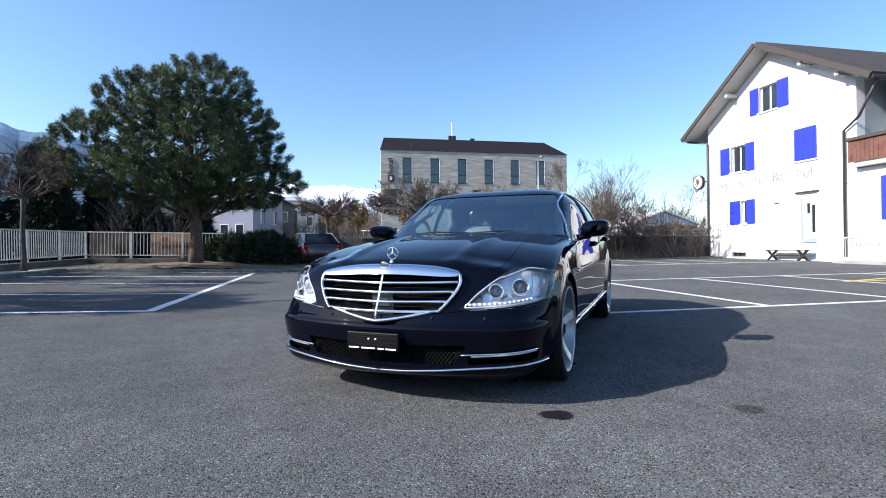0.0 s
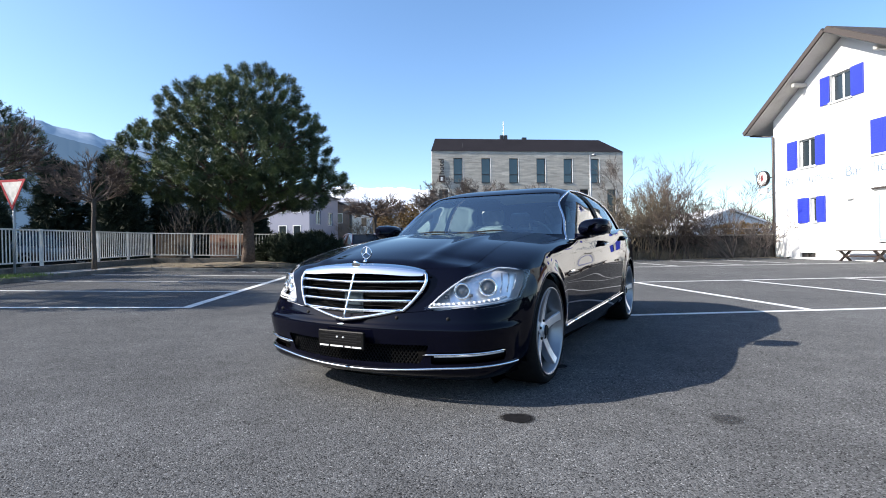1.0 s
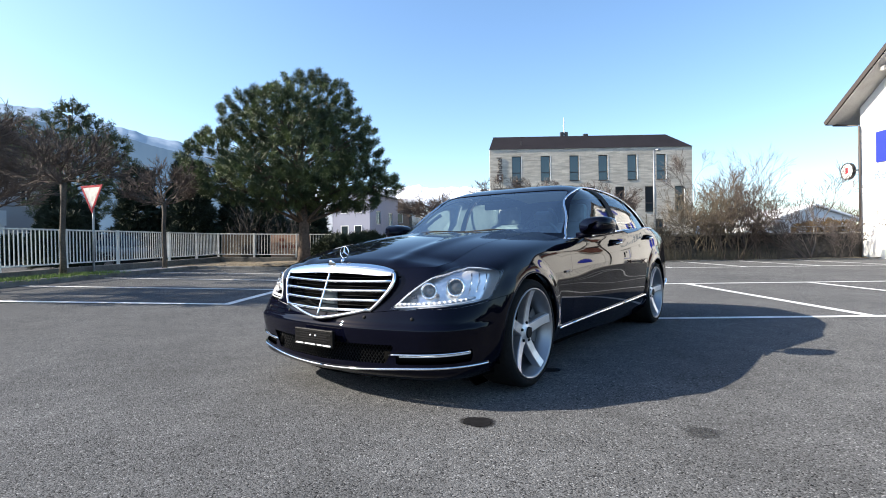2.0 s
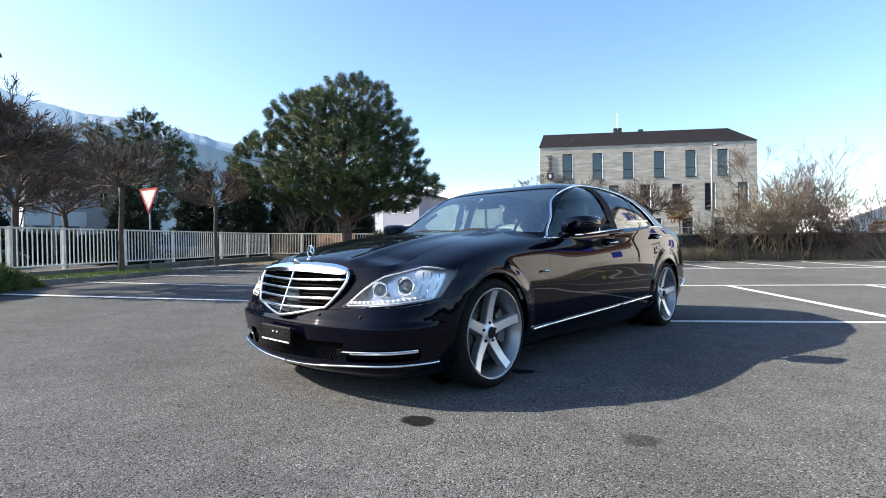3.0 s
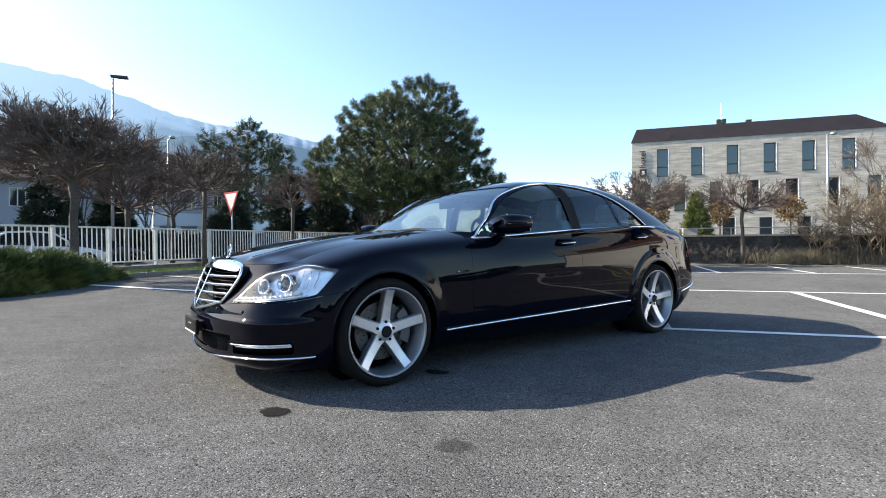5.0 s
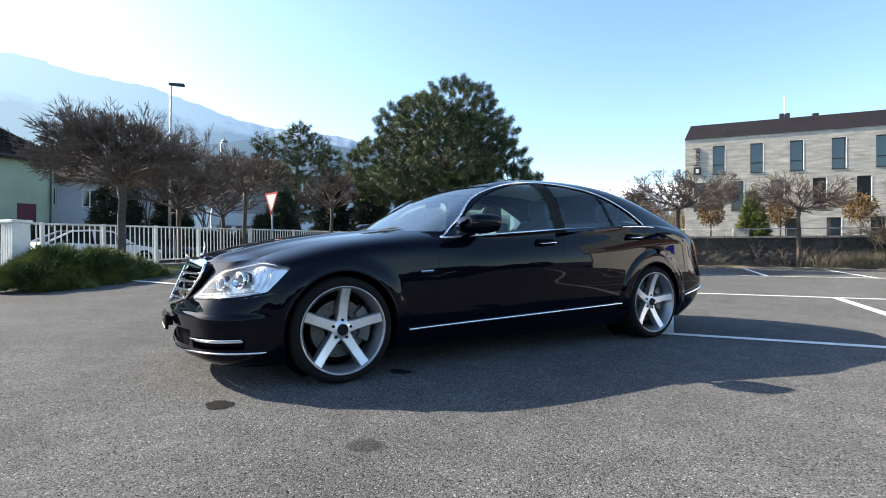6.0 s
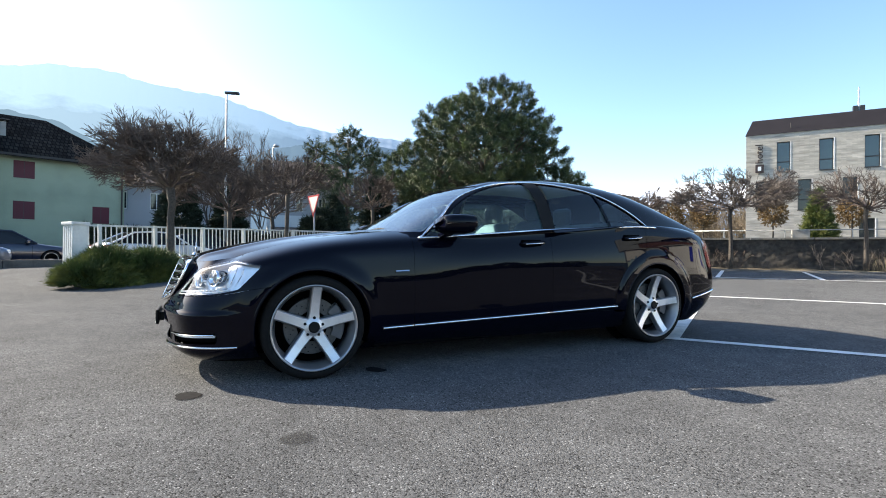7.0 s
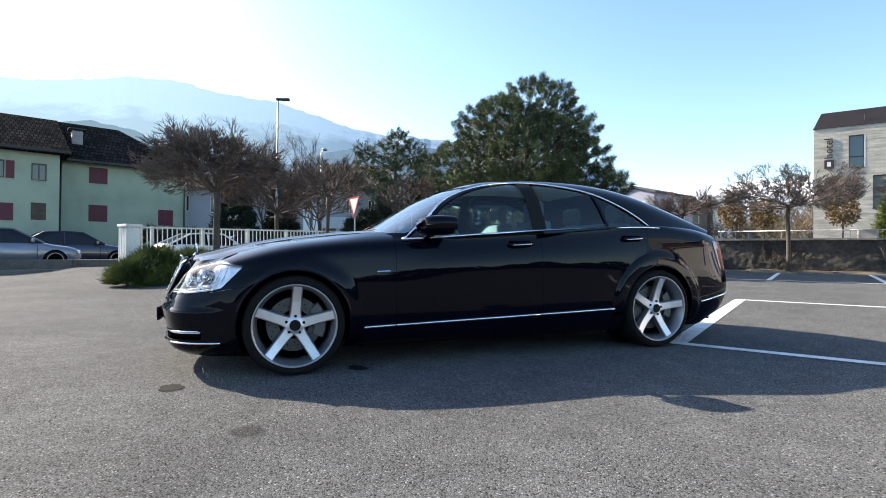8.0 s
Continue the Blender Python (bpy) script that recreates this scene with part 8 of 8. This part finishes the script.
for sg in (1, -1):
    pil = Geo().tube([Vector((p.x - 0.075, p.y + 0.05, p.z - 0.02)) for p in [on_cabin(y, dlo_top(y) + 0.03) for y in steps(0.95, 1.10, 6)]], 0.018, 8)
    part("pillar_trim", pil if sg > 0 else mirrored(pil), M_LINER, car, shade=True)


# ---- parked cars of the street and the car park ----
M_CARGLASS = material("dark car window glass", (0.010, 0.012, 0.014), 0.05, spec=0.35)


def parked_car(label, m, paint, length, width, height, belt, keys, hood_z, tail_z, group="parked cars"):
    """keys: y of bonnet end, screen top, roof end, rear glass end. Nose to -y, resting on z = 0."""
    c = thing("parked_car", label, "car", m, group)
    hw, yb, yst, yre, yge = width / 2, *keys
    top = lambda y: float(np.interp(y, [0, 0.05, 0.16, 0.45, 0.8, yb, yge, length - 0.15, length], [hood_z - 0.26, hood_z - 0.17, hood_z - 0.10, hood_z - 0.03, hood_z + 0.01, belt, belt + 0.02, tail_z, tail_z - 0.12]))
    half = lambda y: hw * float(np.interp(y, [0, 0.06, 0.2, 0.6, length - 0.6, length - 0.12, length], [0.70, 0.82, 0.92, 1, 1, 0.9, 0.78]))
    g, n = Geo(), 40
    for i in range(n + 1):
        y = length * (i / n + 0.09 * math.sin(2 * math.pi * i / n) * -1)
        w, z = half(y), top(y)
        prof = ((w - 0.1, 0.2), (w - 0.02, 0.34), (w, 0.55), (w - 0.02, z - 0.09), (w - 0.09, z - 0.015), (w * 0.5, z + 0.015), (0, z + 0.022))
        g.v += [(x, y, zz) for x, zz in prof] + [(-x, y, zz) for x, zz in reversed(prof[:-1])]
    k = 13
    g.f = [(i * k + j, (i + 1) * k + j, (i + 1) * k + j + 1, i * k + j + 1) for i in range(n) for j in range(k - 1)]
    g.f += [tuple(range(k)), tuple(n * k + j for j in range(k - 1, -1, -1))]
    part("body", g, paint, c, shade=True, tidy=True)
    cab = ((yb, belt, hw - 0.10), (yst, height - 0.03, hw - 0.27), ((yst + yre) / 2, height, hw - 0.26), (yre, height - 0.05, hw - 0.28), (yge, belt + 0.03, hw - 0.12))
    roof = Geo()
    for a in range(1, 3):
        (y0, z0, w0), (y1, z1, w1) = cab[a], cab[a + 1]
        roof.add([(w0, y0, z0), (w0 * 0.5, y0, z0 + 0.025), (-w0 * 0.5, y0, z0 + 0.025), (-w0, y0, z0), (w1, y1, z1), (w1 * 0.5, y1, z1 + 0.025), (-w1 * 0.5, y1, z1 + 0.025), (-w1, y1, z1)],
                 [(0, 1, 5, 4), (1, 2, 6, 5), (2, 3, 7, 6)])
    part("roof", roof, paint, c, shade=True)
    for nm, a, b in (("windscreen", 0, 1), ("rear_window", 3, 4)):
        (y0, z0, w0), (y1, z1, w1) = cab[a], cab[b]
        part(nm, Geo().add([(w0, y0, z0), (-w0, y0, z0), (-w1, y1, z1), (w1, y1, z1)], [(0, 1, 2, 3)]), M_CARGLASS, c)
    for sg in (1, -1):
        pts = [(w * sg, y, z) for y, z, w in cab]
        sd = Geo().add([((hw - 0.06) * sg, yb, belt - 0.03)] + pts + [((hw - 0.06) * sg, yge, belt - 0.03)], [tuple(range(7))])
        part("side_window", sd, M_CARGLASS, c)
        for a, b in ((0, 1), (1, 2), (2, 3), (3, 4)):
            part("pillar", Geo().tube([pts[a], pts[b]], 0.035, 6), paint, c)
        ym = (yst + yre) / 2
        part("pillar", Geo().tube([((hw - 0.06) * sg, ym, belt - 0.02), (cab[2][2] * sg, ym, height - 0.01)], 0.03, 6), paint, c)
        part("mirror", Geo().box(sg * (hw + 0.0) - 0.09, sg * hw + 0.09, yb + 0.25, yb + 0.37, belt, belt + 0.13), paint, c, bevel=0.03)
        part("tail_lamp", Geo().box(sg * (hw - 0.16) - 0.13, sg * (hw - 0.16) + 0.10, length - 0.16, length - 0.005, tail_z - 0.24, tail_z - 0.08), M_TAIL, c, bevel=0.02)
        part("headlamp", Geo().box(sg * (hw - 0.28) - 0.15, sg * (hw - 0.28) + 0.15, 0.05, 0.30, hood_z - 0.29, hood_z - 0.15), M_DRL, c, bevel=0.03)
        part("sill_trim", Geo().box(sg * (hw - 0.03) - 0.02, sg * (hw - 0.03) + 0.02, 1.2, length - 1.25, 0.22, 0.31), M_PLASTIC, c)
        part("fog_grille", Geo().box(sg * (hw - 0.34) - 0.13, sg * (hw - 0.34) + 0.13, -0.012, 0.1, 0.28, 0.38), M_PLASTIC, c, bevel=0.01)
        for yd in (yb + 0.18, ym, yre + 0.1):
            # black tubes drawn for the shade in the door gaps
            part("door_gap", Geo().tube([(sg * (hw - 0.018), yd, 0.34), (sg * hw, yd, 0.55), (sg * (hw - 0.018), yd, belt - 0.09)], 0.007, 5), M_VOID, c)
        for yd in (ym - 0.14, yre - 0.1):
            part("door_handle", Geo().box(sg * (hw + 0.005) - 0.014, sg * (hw + 0.005) + 0.014, yd - 0.09, yd + 0.09, belt - 0.20, belt - 0.17), paint, c, bevel=0.006)
        for yw in (0.82, length - 0.85):
            tyre = part("wheel", Geo().ring([(0.2, 0.0), (0.31, 0.0), (0.325, -0.03), (0.325, -0.19), (0.2, -0.2)], 28, "x"), M_RUBBER, c, shade=True, m=pose(sg * (hw + 0.005), yw, 0.325) @ (Matrix() if sg > 0 else Matrix.Diagonal((-1, 1, 1, 1))))
            rim_ = Geo().ring([(0.0, -0.03), (0.06, -0.02), (0.07, -0.05), (0.20, -0.05), (0.225, 0.003), (0.245, 0.004)], 28, "x")
            part("rim", rim_, M_SATIN, tyre, shade=False)
            # flat black half disc drawn for the shade inside the wheel arch
            part("arch", Geo().ring([(0.0, 0.004), (0.355, 0.004)], 20, "x", 0.0, math.pi), M_VOID, c, m=pose(sg * (hw - 0.002) + (0 if sg > 0 else -0.008), yw, 0.325))
    part("grille", Geo().box(-0.36, 0.36, -0.012, 0.08, 0.33, hood_z - 0.30), M_PLASTIC, c, bevel=0.015)
    part("rear_bumper_line", Geo().box(-hw * 0.7, hw * 0.7, length - 0.005, length + 0.01, 0.42, 0.46), M_PLASTIC, c)
    return c


M_GREYCAR = material("grey car paint", (0.18, 0.20, 0.24), 0.3, 0.4, coat=1.0)
M_NAVY = material("dark navy car paint", (0.012, 0.016, 0.035), 0.3, coat=1.0)
M_MAROONCAR = material("dark maroon car paint", (0.03, 0.006, 0.008), 0.3, coat=1.0)
M_WHITECAR = material("white car paint", (0.72, 0.73, 0.75), 0.3, coat=1.0)
M_DARKCAR = material("black car paint of a parked car", (0.008, 0.008, 0.01), 0.3, coat=1.0)
parked_car("dark maroon hatchback parked before the retaining wall", at(-3.8, 16.4, None, 196) @ pose(0, -4.0, 0), M_MAROONCAR, 4.1, 1.74, 1.42, 0.92, (1.15, 1.75, 3.4, 4.0), 0.86, 0.95)
parked_car("grey metallic hatchback parked beyond the low wall", at(-21.6, 2.65, 0.12, 172), M_GREYCAR, 4.3, 1.78, 1.42, 0.93, (1.15, 1.95, 3.4, 4.15), 0.83, 0.95)
parked_car("dark navy sedan parked by the green house", at(-24.0, 5.6, 0.12, 172), M_NAVY, 4.6, 1.80, 1.42, 0.92, (1.25, 2.0, 3.3, 4.0), 0.84, 0.92)
parked_car("white car parked across the street behind the fence", at(-20.4, 9.6, 0.15, 172), M_WHITECAR, 4.4, 1.78, 1.42, 0.92, (1.2, 1.9, 3.3, 4.1), 0.84, 0.94)
parked_car("black car parked across the street behind the fence", at(-22.0, 12.8, 0.15, 172), M_DARKCAR, 4.5, 1.8, 1.45, 0.93, (1.2, 1.9, 3.4, 4.2), 0.85, 0.95)
parked_car("black car parked across the street behind the fence", at(-16.2, 17.2, 0.3, 172), M_DARKCAR, 4.3, 1.75, 1.40, 0.90, (1.2, 1.9, 3.3, 4.0), 0.82, 0.92)
